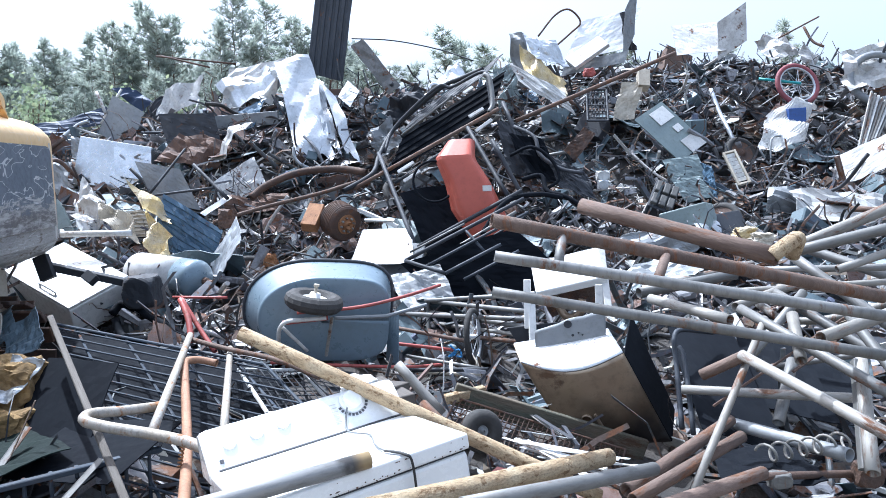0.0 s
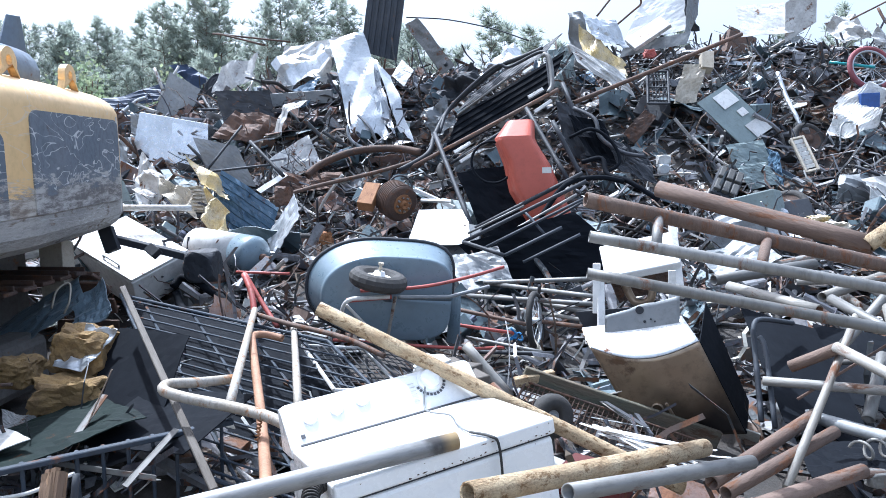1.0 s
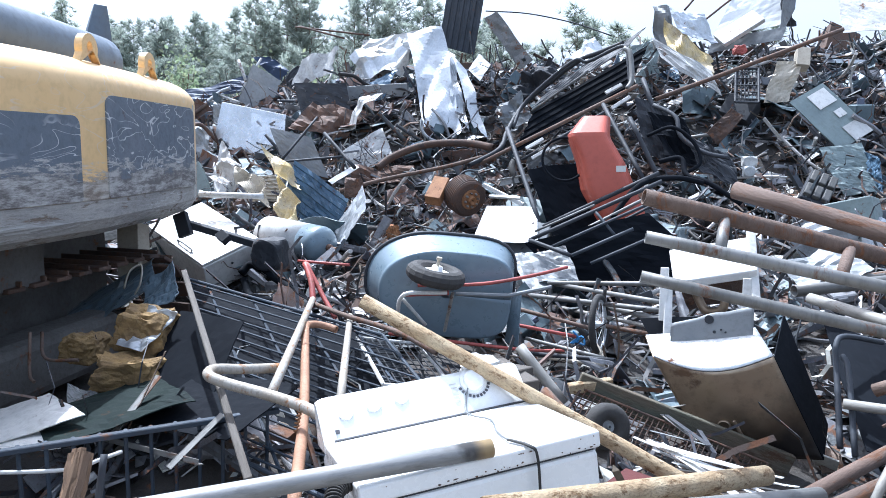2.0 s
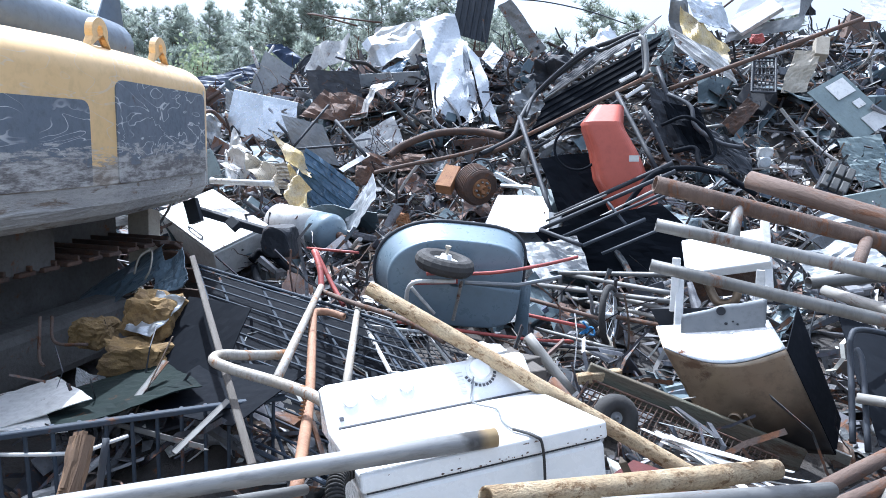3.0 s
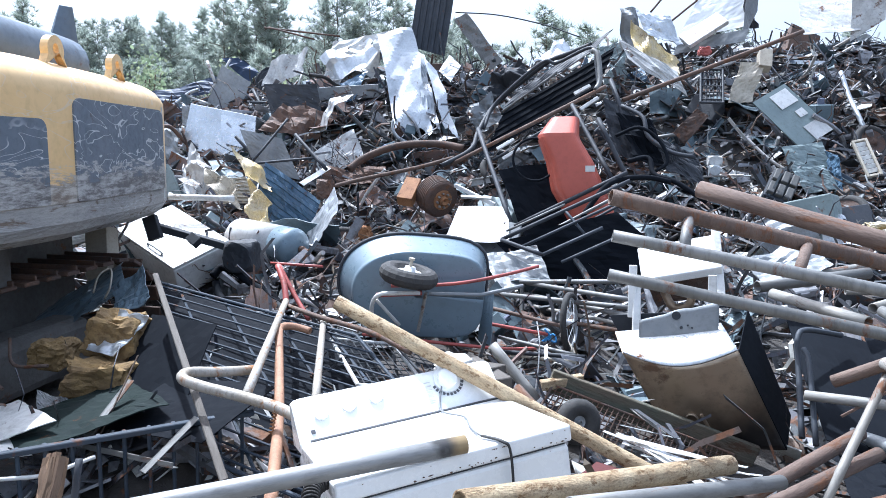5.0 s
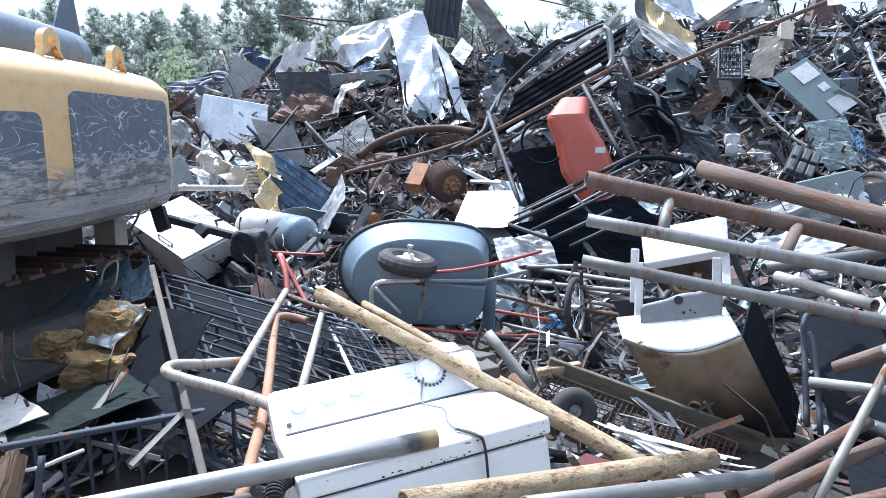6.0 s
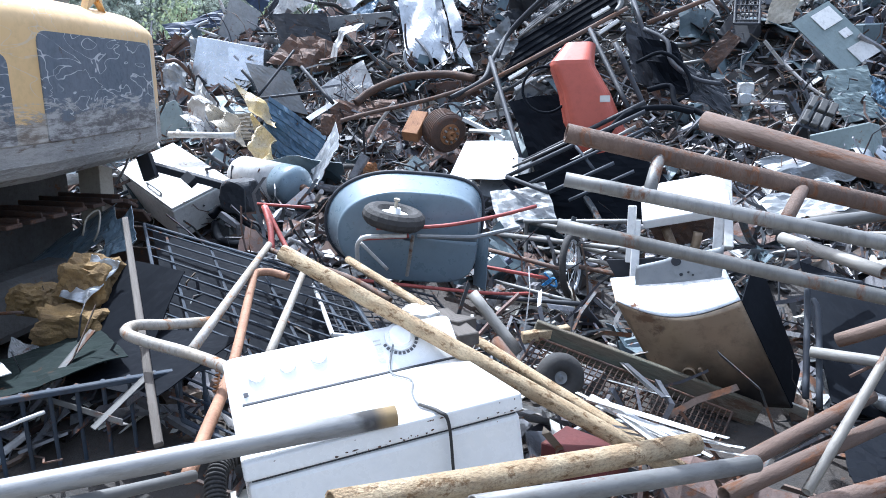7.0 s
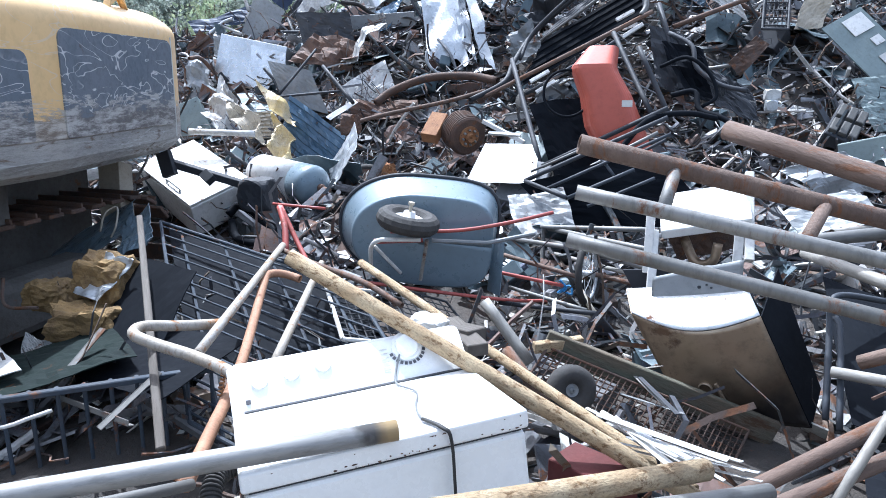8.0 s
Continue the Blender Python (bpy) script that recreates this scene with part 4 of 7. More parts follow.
def steel_cabinet(o, u, v):
    """A sooty stainless casing with a bowed front lip: front corner o, edge u across the lip, v down the face."""
    o, u, v = Vector(o), Vector(u), Vector(v)
    m = basis(o, u, v)
    inv = m.to_3x3().inverted()
    u, v = inv @ u, inv @ v
    t = thing("heater_casing", m, "sooty stainless steel heater casing with bowed bright lid", "metal casing")
    D = 0.34
    back = inv @ Vector((-0.04, 0.30, 0.10))

    def bow(s, k):
        return Vector((0, 0.045, -0.05)) * math.sin(math.pi * s) * k

    def face(s, q):
        return u * s * (1 - 0.06 * q) + v * q + bow(s, (1 - q) ** 1.3)
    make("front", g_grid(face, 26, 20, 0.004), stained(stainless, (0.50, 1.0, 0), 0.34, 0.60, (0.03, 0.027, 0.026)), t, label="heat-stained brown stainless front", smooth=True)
    make("lid", g_grid(lambda s, q: u * s + back * q * (0.50 + 0.12 * s) + bow(s, 1 - q) - v * 0.008, 26, 8, 0.004), alu, t, label="bright bare sheet lid", smooth=True)
    up = inv @ Vector((0.0, 0.03, 0.17))
    wave = lambda s: 1 - 0.35 * max(0, math.cos((s - 0.5) * 9))
    make("back_flange", g_grid(lambda s, q: u * (0.20 + 0.74 * s) + back * (0.36 + 0.1 * s) + up * (q * (0.56 + 0.26 * s) - 0.12 * wave(s)), 18, 6, 0.004), grey_sheet, t, label="grey back flange with bolt holes", smooth=True)
    fz = up.normalized().cross(u.normalized()).normalized()
    for s, q, r in ((0.55, 0.47, 0.018), (0.60, 0.16, 0.006), (0.66, 0.20, 0.004), (0.70, 0.13, 0.004)):
        make("bolt_hole", g_lathe([(0.001, -0.009), (r, -0.009), (r, 0.009), (0.001, 0.009)], 14), black_metal, t, basis(u * s + back * (0.355 + 0.135 * (s - 0.2)) + up * q, None, z=fz))
    for s, h in ((0.17, 0.24), (0.93, 0.17)):
        make("corner_post", moved(g_box(0.035, 0.014, h, 0.003), basis(u * s + back * 0.88, u, z=up)), old_white, t)
    # right wall is near-black: the shade on this side is put into its colour
    make("side_wall", g_grid(lambda s, q: u * (1.004 - 0.06 * q) + v * q * 1.0 + (back * 0.95 + u * 0.30) * s * (1 - 0.3 * q), 8, 10, 0.004), black_gloss, t)
    make("side_wall", g_grid(lambda s, q: u * -0.004 + v * q + back * 0.50 * s * (1 - 0.3 * q), 8, 10, 0.004), stainless, t)
    make("rear_wall", g_grid(lambda s, q: u * s + v * q * 0.9 + back * 0.96, 8, 8, 0.004), black_metal, t)
    n = -(u.cross(v)).normalized()
    make("pipe_stub", g_sweep([face(0.32, 0.66), face(0.32, 0.66) + n * 0.02], 0.026, 16, 0.004), stainless, t, smooth=True)
    make("bracket", moved(g_box(0.014, 0.012, 0.11, 0.002), basis(face(0.45, 0.58), n, z=v)), stainless, t)
    return t


steel_cabinet(CASE_O, CASE_U, CASE_V)


def pipe_gate():
    """Three long rails joined by short posts."""
    a = [Vector(p) for p in (GATE_A, GATE_B, GATE_C)]
    b = [Vector(p) for p in (GATE_A2, GATE_B2, GATE_C2)]
    t = thing("pipe_gate", Matrix.Translation(b[2]), "rusty and galvanised three-rail pipe gate lying on scrap", "gate")
    o = b[2]
    for k, (mat, r, lab) in enumerate(((rust_pipe, 0.0205, "brown rusted top rail"), (galv, 0.0155, "dull galvanised rail"), (galv, 0.0145, "dull galvanised rail"))):
        d = b[k] - a[k]
        n = 10
        make("rail", g_sweep([a[k] + d * i / n - o for i in range(n + 1)], r, 16, 0.0035, wob=0.01, seed=k), mat, t, label=lab, smooth=True)
    for f, i, j in ((0.165, 0, 1), (0.42, 0, 1)):
        p, q = a[i] + (b[i] - a[i]) * f, a[j] + (b[j] - a[j]) * f
        make("post", g_sweep([p - o, (p + q) / 2 - o, q - o], 0.014, 12), galv if f < 0.3 else rust_pipe, t, smooth=True)
    return t


pipe_gate()


def orange_hood(o, u, v, d):
    m = basis(o, u, v)
    W, H = Vector(u).length, Vector(v).length
    t = thing("mower_hood", m, "faded orange moulded mower hood standing on end", "mower hood")

    edges = ((0.0, 0.20, 0.66), (0.18, 0.0, 0.64), (0.22, 0.01, 0.66), (0.43, 0.14, 0.87), (0.68, 0.22, 1.05), (1.0, 0.53, 1.27))

    def sec(s, q):
        # flat-fronted shell, its sloping cap meeting the face in a ridge
        lo = lerp_table([(a, b) for a, b, c in edges], q)
        hi = lerp_table([(a, c) for a, b, c in edges], q)
        z = d * (1 - abs(2 * s - 1) ** 7)
        if q < 0.18:
            z -= d * 1.1 * (1 - q / 0.18)
        return (W * (lo + (hi - lo) * s), H * q, z + 0.15 * d * math.sin(q * 3.1))
    make("shell", g_grid(sec, 24, 34, 0.006), orange_plastic, t, label="faded orange plastic shell", smooth=False)
    make("sticker", g_box(0.07, 0.045, 0.002, 0, 1, True), pale_mark, t, Matrix.Translation((W * 0.80, H * 0.50, d * 1.18)), label="small yellowed sticker")
    return t


def pine(name, h, seed, crown_from=0.25, width=0.16, clumps=900, lean=0.0):
    rnd = random.Random(seed)
    t = thing(name, Matrix(), "tall green pine with ragged crown beyond the yard", "tree", "pines behind the yard")
    make("trunk", g_sweep([(lean * k * k, 0.1 * math.sin(k * 5 + seed), h * k) for k in [i / 8 for i in range(9)]], 0.16, 7), bark, t)
    tr = t.children[0].data
    for v in tr.vertices:
        k = max(0.08, 1 - v.co.z / h)
        v.co.x, v.co.y = v.co.x * k, v.co.y * k
    vs, fs, bv = [], [], []
    limbs = int(h * 5)
    for i in range(limbs):
        z = h * (crown_from + (1 - crown_from) * (i / limbs) ** 0.9)
        k = (z / h - crown_from) / (1 - crown_from)
        L = h * width * (1 - 0.78 * k ** 1.7) * rnd.uniform(0.5, 1.25)
        a = rnd.uniform(0, 6.283)
        d = Vector((math.cos(a), math.sin(a), rnd.uniform(0.1, 0.6)))
        base = Vector((lean * (z / h) ** 2, 0, z))
        bv.append(g_sweep([base, base + d * L * 0.6, base + d * L + Vector((0, 0, 0.12 * L))], 0.025, 4))
        for c in range(4):
            p = base + d * L * rnd.uniform(0.45, 1.05) + Vector((rnd.gauss(0, 0.22), rnd.gauss(0, 0.22), rnd.gauss(0, 0.12)))
            ax = (d + Vector((0, 0, 0.7))).normalized()
            for w in range(int(clumps / limbs / 4)):
                n = (ax + Vector((rnd.gauss(0, 0.75), rnd.gauss(0, 0.75), rnd.gauss(0, 0.6)))).normalized()
                s = rnd.uniform(0.35, 0.75)
                e = n.orthogonal().normalized() * s * 0.10
                f0 = p + n * 0.05
                k0 = len(vs)
                vs += [f0 - e, f0 + e, f0 + n * s]
                fs.append((k0, k0 + 1, k0 + 2))
    make("branchwork", join(*bv), bark, t, kind="stuff")
    make("crown", (vs, fs), hazed_needles, t, label="green needle clumps paled with painted haze", kind="stuff")
    return t


def trees():
    kinds = [pine("pine_tree", 15.5, 1, 0.12, 0.16, 3600), pine("pine_tree", 13.0, 2, 0.10, 0.18, 3400, 0.3), pine("pine_tree", 17.5, 3, 0.40, 0.16, 3000), pine("pine_tree", 11.0, 4, 0.05, 0.2, 3200)]
    rnd = random.Random(5)

    def put(k, x, y, s):
        copy_thing(kinds[k], Matrix.Translation((x, y, -0.1)) @ Matrix.Rotation(rnd.uniform(0, 6.28), 4, "Z") @ Matrix.Scale(s, 4))
    # dense stand
    for i in range(150):
        x = -56 + 49 * (i / 149) + rnd.uniform(-1.5, 1.5)
        put(rnd.choice((0, 1, 0, 3)), x, rnd.uniform(56, 82), rnd.uniform(0.74, 0.93))
    for i in range(60):
        put(rnd.choice((1, 3)), -54 + 46 * rnd.random(), rnd.uniform(48, 56), rnd.uniform(0.5, 0.68))
    put(2, -17.6, 60, 0.97)
    put(2, -15.6, 63, 0.93)
    put(0, -24, 58, 0.97)
    # scattered ones behind the heap
    for x, y, k, s in ((-9.5, 60, 1, 0.88), (-7.5, 66, 0, 0.78), (-6.6, 60, 1, 0.9), (-4.0, 58, 3, 0.9), (-2.9, 63, 1, 0.82), (0.0, 60, 1, 1.0), (1.1, 62, 1, 0.96), (3.2, 60, 3, 1.05), (5.8, 62, 1, 0.83), (14, 63, 1, 0.98), (16.2, 65, 0, 0.85), (24, 63, 1, 0.9), (-12.5, 64, 1, 0.95), (30, 65, 0, 0.9), (40, 66, 1, 0.9), (34, 72, 1, 1.0), (46, 70, 0, 0.9)):
        put(k, x, y, s)
    for k in kinds:
        k.matrix_world = Matrix.Translation((-60 - 6 * kinds.index(k), 74, -0.1))


trees()


def bush(x, y, h, w, seed):
    rnd = random.Random(seed)
    t = thing("bush", Matrix.Translation((x, y, -0.05)), "bright green leafy shrub below the pines", "bush", "shrubs")
    st = []
    vs, fs = [], []
    for i in range(9):
        a = rnd.uniform(0, 6.28)
        tip = Vector((math.cos(a) * w * rnd.uniform(0.2, 0.9), math.sin(a) * w * rnd.uniform(0.2, 0.9), h * rnd.uniform(0.6, 1.0)))
        st.append(g_sweep([(0, 0, 0), tip * 0.5 + Vector((0, 0, 0.2)), tip], 0.04, 5))
        for c in range(150):
            p = tip * rnd.uniform(0.35, 1.08) + Vector((rnd.gauss(0, w * 0.22), rnd.gauss(0, w * 0.22), rnd.gauss(0, h * 0.12)))
            n = Vector((rnd.gauss(0, 1), rnd.gauss(0, 1), rnd.gauss(0, 1) + 0.5)).normalized()
            e = n.orthogonal().normalized()
            s = rnd.uniform(0.10, 0.24)
            k0 = len(vs)
            vs += [p - n * s, p + e * s * 0.6, p + n * s, p - e * s * 0.6]
            fs.append((k0, k0 + 1, k0 + 2, k0 + 3))
    make("stem", join(*st), bark, t, kind="stuff")
    make("foliage", (vs, fs), bush_leaf, t, kind="stuff")


for q, (bx, by, bh, bw) in enumerate(((-27, 46, 6.6, 2.2), (-32, 44, 5.4, 2.4), (-22, 48, 7.2, 2.0), (-36, 42, 5.0, 2.2), (-18.5, 48, 6.6, 2.0), (-41, 44, 5.5, 2.6), (-14, 50, 6, 2.2), (-29.5, 50, 7.0, 2.5))):
    bush(bx, by, bh, bw, 40 + q)


def railing(a, b, h, n):
    a, b = Vector(a), Vector(b)
    t = thing("steel_railing", Matrix.Translation(a), "dark blue-grey steel railing with upright bars", "railing")
    d = b - a
    side = Vector((0, 0, 1)).cross(d).normalized()
    up = (Vector((0, 0, 1)) + side * -0.12).normalized()
    make("top_rail", moved(g_box(0.026, 0.02, d.length, 0.003), basis((0, 0, 0), None, z=d)), navy_bar, t)
    make("bottom_rail", moved(g_box(0.022, 0.018, d.length, 0.003), basis(-up * h * 0.9, None, z=d)), navy_bar, t)
    first = None
    for k in range(n):
        p = d * (k + 0.5) / n
        if first is None:
            first = make("baluster", g_sweep([(0, 0, 0), -up * h * 0.5, -up * h], 0.007, 8), navy_bar, t, Matrix.Translation(p))
        else:
            q = new("baluster", first.data)
            q.parent, q.matrix_local = t, Matrix.Translation(p)
    return t


def gas_tank(a, b, r):
    a, b = Vector(a), Vector(b)
    L = (b - a).length
    t = thing("gas_tank", basis(a, None, z=b - a), "grey-blue and white steel gas cylinder lying down", "gas cylinder")
    prof = [(r * math.sin(radians(q)), -r * 0.6 * math.cos(radians(q)) + r * 0.4) for q in range(2, 91, 8)]
    make("dome", g_lathe(prof + [(r, 0.2)], 28), barrow_paint, t, label="grey-blue domed end", smooth=True)
    make("shell", g_lathe([(r, 0.2), (r, L)] + [(r * math.cos(radians(q)), L + r * 0.6 * math.sin(radians(q))) for q in range(8, 89, 10)], 28), old_white, t, label="dirty white cylinder wall", smooth=True)
    make("valve", moved(g_lathe([(0.03, 0), (0.03, 0.03), (0.015, 0.04), (0.015, 0.09), (0.025, 0.1)], 12), Matrix.Translation((0, 0, -r * 0.2)) @ Matrix.Rotation(math.pi, 4, "X")), rust_part, t)
    make("badge", g_lathe([(0.04, 0), (0.042, 0.002)], 16), pale_mark, t, Matrix.Translation((r * 0.45, 0.05, -r * 0.13)) @ Matrix.Rotation(radians(152), 4, "Y"))
    return t


def louvre(o, u, v):
    m = basis(o, u, v)
    W, H = Vector(u).length, Vector(v).length
    t = thing("louvre_vent", m, "cream plastic louvred vent grille", "vent")
    for a, b in (((0, 0), (0.02, H)), ((W - 0.02, 0), (0.02, H)), ((0.02, 0), (W - 0.04, 0.02)), ((0.02, H - 0.02), (W - 0.04, 0.02))):
        make("frame", moved(g_box(b[0], b[1], 0.03, 0.003), Matrix.Translation((a[0], a[1], 0))), beige, t)
    n = 7
    s = None
    for k in range(n):
        mm = Matrix.Translation((0.02, 0.03 + (H - 0.06) * k / n, 0.008)) @ Matrix.Rotation(radians(30), 4, "X")
        if s is None:
            s = make("slat", g_box(W - 0.04, (H - 0.06) / n * 0.8, 0.004, 0.001), old_white, t, mm)
        else:
            q = new("slat", s.data)
            q.parent, q.matrix_local = t, mm
    return t


def black_block(o, u, v):
    m = basis(o, u, v)
    W, H = Vector(u).length, Vector(v).length
    t = thing("battery_block", m, "black ribbed plastic battery case", "battery")
    make("case", moved(g_box(W, H, 0.12, 0.01, 2), Matrix.Translation((0, 0, -0.06))), black_metal, t)
    for i in range(3):
        for j in range(2):
            make("cell_cover", moved(g_box(W * 0.26, H * 0.38, 0.04, 0.008, 2), Matrix.Translation((W * (0.06 + 0.32 * i), H * (0.07 + 0.48 * j), 0.06))), dull_plastic, t)
    return t


def switchboard(o, u, v):
    """A flat electrical panel with three blank plates."""
    m = basis(o, u, v)
    inv = m.to_3x3().inverted()
    u, v = inv @ Vector(u), inv @ Vector(v)
    n = u.cross(v).normalized()
    t = thing("switchboard", m, "grey-green electrical panel with blank white plates", "electrical panel")
    make("board", g_grid(lambda a, b: u * a + v * b + n * 0.01 * noise.noise(Vector((a * 2, b * 2, 3))), 8, 8, 0.012), greygreen, t)
    for a, b, s, q in ((0.07, 0.40, 0.27, 0.50), (0.46, 0.60, 0.13, 0.22), (0.73, 0.45, 0.27, 0.50)):
        make("plate", g_grid(lambda i, j: u * (a + s * i) + v * (b + q * j) + n * 0.016, 2, 2, 0.006), old_white, t, label="blank white plate")
    return t


def brake_drum(c, axis):
    t = thing("brake_drum", basis(c, None, z=axis), "rusted finned brake drum with bright studs", "brake drum")
    prof = [(0.06, -0.10), (0.15, -0.10)]
    for k in range(7):
        z = -0.095 + k * 0.022
        prof += [(0.15, z), (0.158, z + 0.003), (0.158, z + 0.010), (0.150, z + 0.013)]
    prof += [(0.150, 0.06), (0.135, 0.075), (0.085, 0.078)]
    make("drum", g_lathe(prof, 36, False), rust_part, t)
    make("flange", g_lathe([(0.004, 0.10), (0.03, 0.12), (0.036, 0.085), (0.082, 0.084), (0.085, 0.070)], 28, False), bright_rust, t, label="orange rusted hub face")
    st = None
    for k in range(8):
        m = Matrix.Rotation(k * math.pi / 4, 4, "Z") @ Matrix.Translation((0.058, 0, 0.082))
        if st is None:
            st = make("stud", g_lathe([(0.009, 0), (0.009, 0.022), (0.004, 0.026)], 8), pale_tube, t, m)
        else:
            q = new("stud", st.data)
            q.parent, q.matrix_local = t, m
    return t


# ---------- things placed one by one ----------

# foreground poles and tubes
tube("rusty_pole", (-0.405, 2.637, 1.243), (0.75, 2.534, 0.716), 0.0235, tan_pole, "long flaking tan and rust pole across the dryer", "pole", wall=0.005)
tube("rusty_pole", (-0.61, 3.80, 0.915), (0.75, 2.602, 0.699), 0.018, tan_pole, "flaking tan rusted pole beneath another", "pole")
tube("square_post", (0.069, 2.141, 1.019), (-0.993, 1.511, 0.974), 0.0225, stained(stained(post_metal, (0, 0, 1), 0.015, 0.03, (0.09, 0.085, 0.08), end=0.06, wobble=0.13), (0, 0, 1), -0.2, -0.19, (0.40, 0.29, 0.15), end=0.022, wobble=0.02), "pale galvanised post with blackened end on dryer", "post", seg=20, wall=0.004)
tube("galvanised_pipe", (-0.372, 2.05, 0.873), (-0.526, 1.6, 1.025), 0.013, galv, "thin galvanised pipe under a larger post", "pipe")
tube("rusty_pole", (0.695, 2.17, 1.005), (0.116, 1.62, 1.143), 0.0225, tan_pole, "short flaking tan pole with broken end", "pole", wall=0.006)
tube("galvanised_pipe", (0.823, 2.2, 0.957), (0.304, 1.72, 1.101), 0.018, galv, "grey galvanised pipe with rusted cut end", "pipe")
tube("rusty_pipe", (1.178, 2.35, 0.873), (0.747, 1.95, 0.966), 0.02, rust_pipe, "brown rusted pipe stub", "pipe")
tube("rusty_pipe", (1.22, 2.6, 0.883), (0.781, 2.25, 0.845), 0.02, rust_pipe, "dark rusted pipe under other pipes", "pipe")
tube("rusty_pipe", (0.824, 2.5, 0.752), (1.343, 3, 0.787), 0.023, rust_pipe, "heavy dark rusted pipe", "pipe")
tube("thin_tube", (1.417, 2.9, 1.205), (0.979, 2.35, 0.816), 0.0125, pale_tube, "thin pale tube standing aslant", "pipe")

# tubular frame on the left
bent_tube("looped_tube", [(-0.44, 2.47, 0.898), (-0.557, 2.53, 0.917), (-0.704, 2.58, 0.928), (-0.85, 2.60, 0.945), (-0.928, 2.615, 0.962), (-0.95, 2.70, 0.955), (-0.885, 2.78, 0.935), (-0.795, 2.9, 0.91)], 0.0185, rusty_pale, "pale rusted tube bent into a loop", "tube")
tube("rusted_tube", (-1.092, 3.989, 0.92), (-0.70, 2.60, 0.925), 0.0165, rusty_pale, "pale tube with orange rust stains", "tube")
bent_tube("rusted_tube", [(-0.83, 3.615, 0.869), (-0.88, 3.62, 0.88), (-0.925, 3.60, 0.892), (-0.945, 3.53, 0.90), (-0.90, 3.40, 0.886), (-0.656, 2.772, 0.826), (-0.485, 2.3, 0.842), (-0.41, 2.08, 0.845)], 0.018, orange_rust, "orange rusted bent tube", "tube")
tube("rusted_tube", (-0.882, 3.979, 0.847), (-0.50, 2.70, 0.878), 0.0155, rusty_pale, "pale straight tube behind the dryer", "tube")
bent_tube("rusted_tube", [(-1.082, 3.951, 0.908), (-0.86, 3.829, 0.886), (-0.547, 3.647, 0.871), (-0.331, 3.526, 0.82)], 0.013, rust_pipe, "thin brown tube in the heap", "tube")
bent_tube("red_tube", [(-1.256, 4.3, 1.054), (-1.18, 4.2, 0.962), (-1.132, 4.1, 0.857)], 0.017, red_paint, "faded red tube stand", "tube")
bent_tube("red_tube", [(-1.249, 4.3, 1.054), (-1.118, 4.2, 0.902), (-1.006, 4.1, 0.799)], 0.014, red_paint, "faded red tube stand", "tube")
tube("red_tube", (-1.319, 4.35, 1.058), (-0.99, 4.3, 1.059), 0.008, red_paint, "thin faded red rod", "rod")
coil("chain", (-0.575, 2.54, 0.915), (-0.59, 2.53, 0.83), 0.006, 0.003, 7, bright_rust, "short rusted chain on the tube")
bar("timber_strip", (-1.541, 3.509, 1.128), (-0.648, 2.325, 0.765), 0.025, 0.018, wood_grey, "grey weathered timber strip with a metal edge", "timber")

# railing and racks
railing((-1.773, 2.3, 0.712), (-0.831, 2.95, 0.739), 0.75, 14)
rack("slatted_rack", (-1.978, 4.269, 0.932), (1.325, -0.48, -0.122), (1.079, -1.44, -0.373), 15, navy_bar, "dark blue slatted steel rack lying aslant", "rack", r=0.0055, cross=4, frame_r=0.009)
rack("slatted_rack", (-2.106, 4.569, 0.78), (1.152, -0.24, -0.07), (0.731, -1.08, -0.264), 8, black_metal, "black slatted steel rack", "rack", r=0.006, cross=3, frame_r=0.009)
# this sheet puts the shade between the rack bars into colour
sheet("black_sheet", (-2.057, 4.449, 0.86), (1.339, -0.42, -0.139), (1.057, -1.416, -0.404), black_gloss, "black sheet put in for shade below a rack", "metal sheet", crumple=0.006, seed=9)
mesh_panel("wire_shelf", (-0.792, 3.817, 0.779), (0.285, 0.136, -0.049), (0.268, -0.477, -0.06), 8, 9, black_metal, "pale-edged wire shelf beside the dryer", "wire shelf", r=0.0032, frame_mat=worn_pale, frame_r=0.010)
mesh_panel("wire_shelf", (-0.54, 3.986, 0.757), (0.296, 0, -0.056), (0.27, -0.5, -0.021), 6, 7, black_metal, "black wire shelf beside the dryer", "wire shelf", frame_r=0.006)

# scrap under the excavator
chunk("foam_block", (-1.689, 3.3, 0.676), (0.2, 0.12, 0.11), foam_mat, "torn yellow foam block", "foam", seed=2, rough=0.32)
chunk("foam_block", (-1.731, 3.5, 0.826), (0.17, 0.13, 0.14), foam_mat, "torn yellow foam with grey skin", "foam", seed=5, rough=0.32)
chunk("foam_block", (-2.145, 3.6, 0.685), (0.13, 0.12, 0.09), foam_mat, "torn dark yellow foam block", "foam", seed=8, rough=0.32)
sheet("torn_sheet", (-2.876, 4.325, 0.478), (0.52, 0.154, 0.326), (-0.215, 0.384, 0.129), barrow_paint, "torn blue-grey sheet with dirt", "metal sheet", crumple=0.018, seed=3)
crumpled("torn_sheet", (-1.833, 3.4, 0.783), (0.119, 0.1, 0.171), (0.171, -0.05, -0.01), alu, "torn pale skin on foam", "metal sheet", amp=0.02, seed=4)
sheet("torn_sheet", (-2.238, 4.209, 0.694), (0.21, 0, 0.142), (-0.179, 0.3, 0.144), barrow_paint, "bent blue-grey sheet in the heap", "metal sheet", crumple=0.02, seed=6)
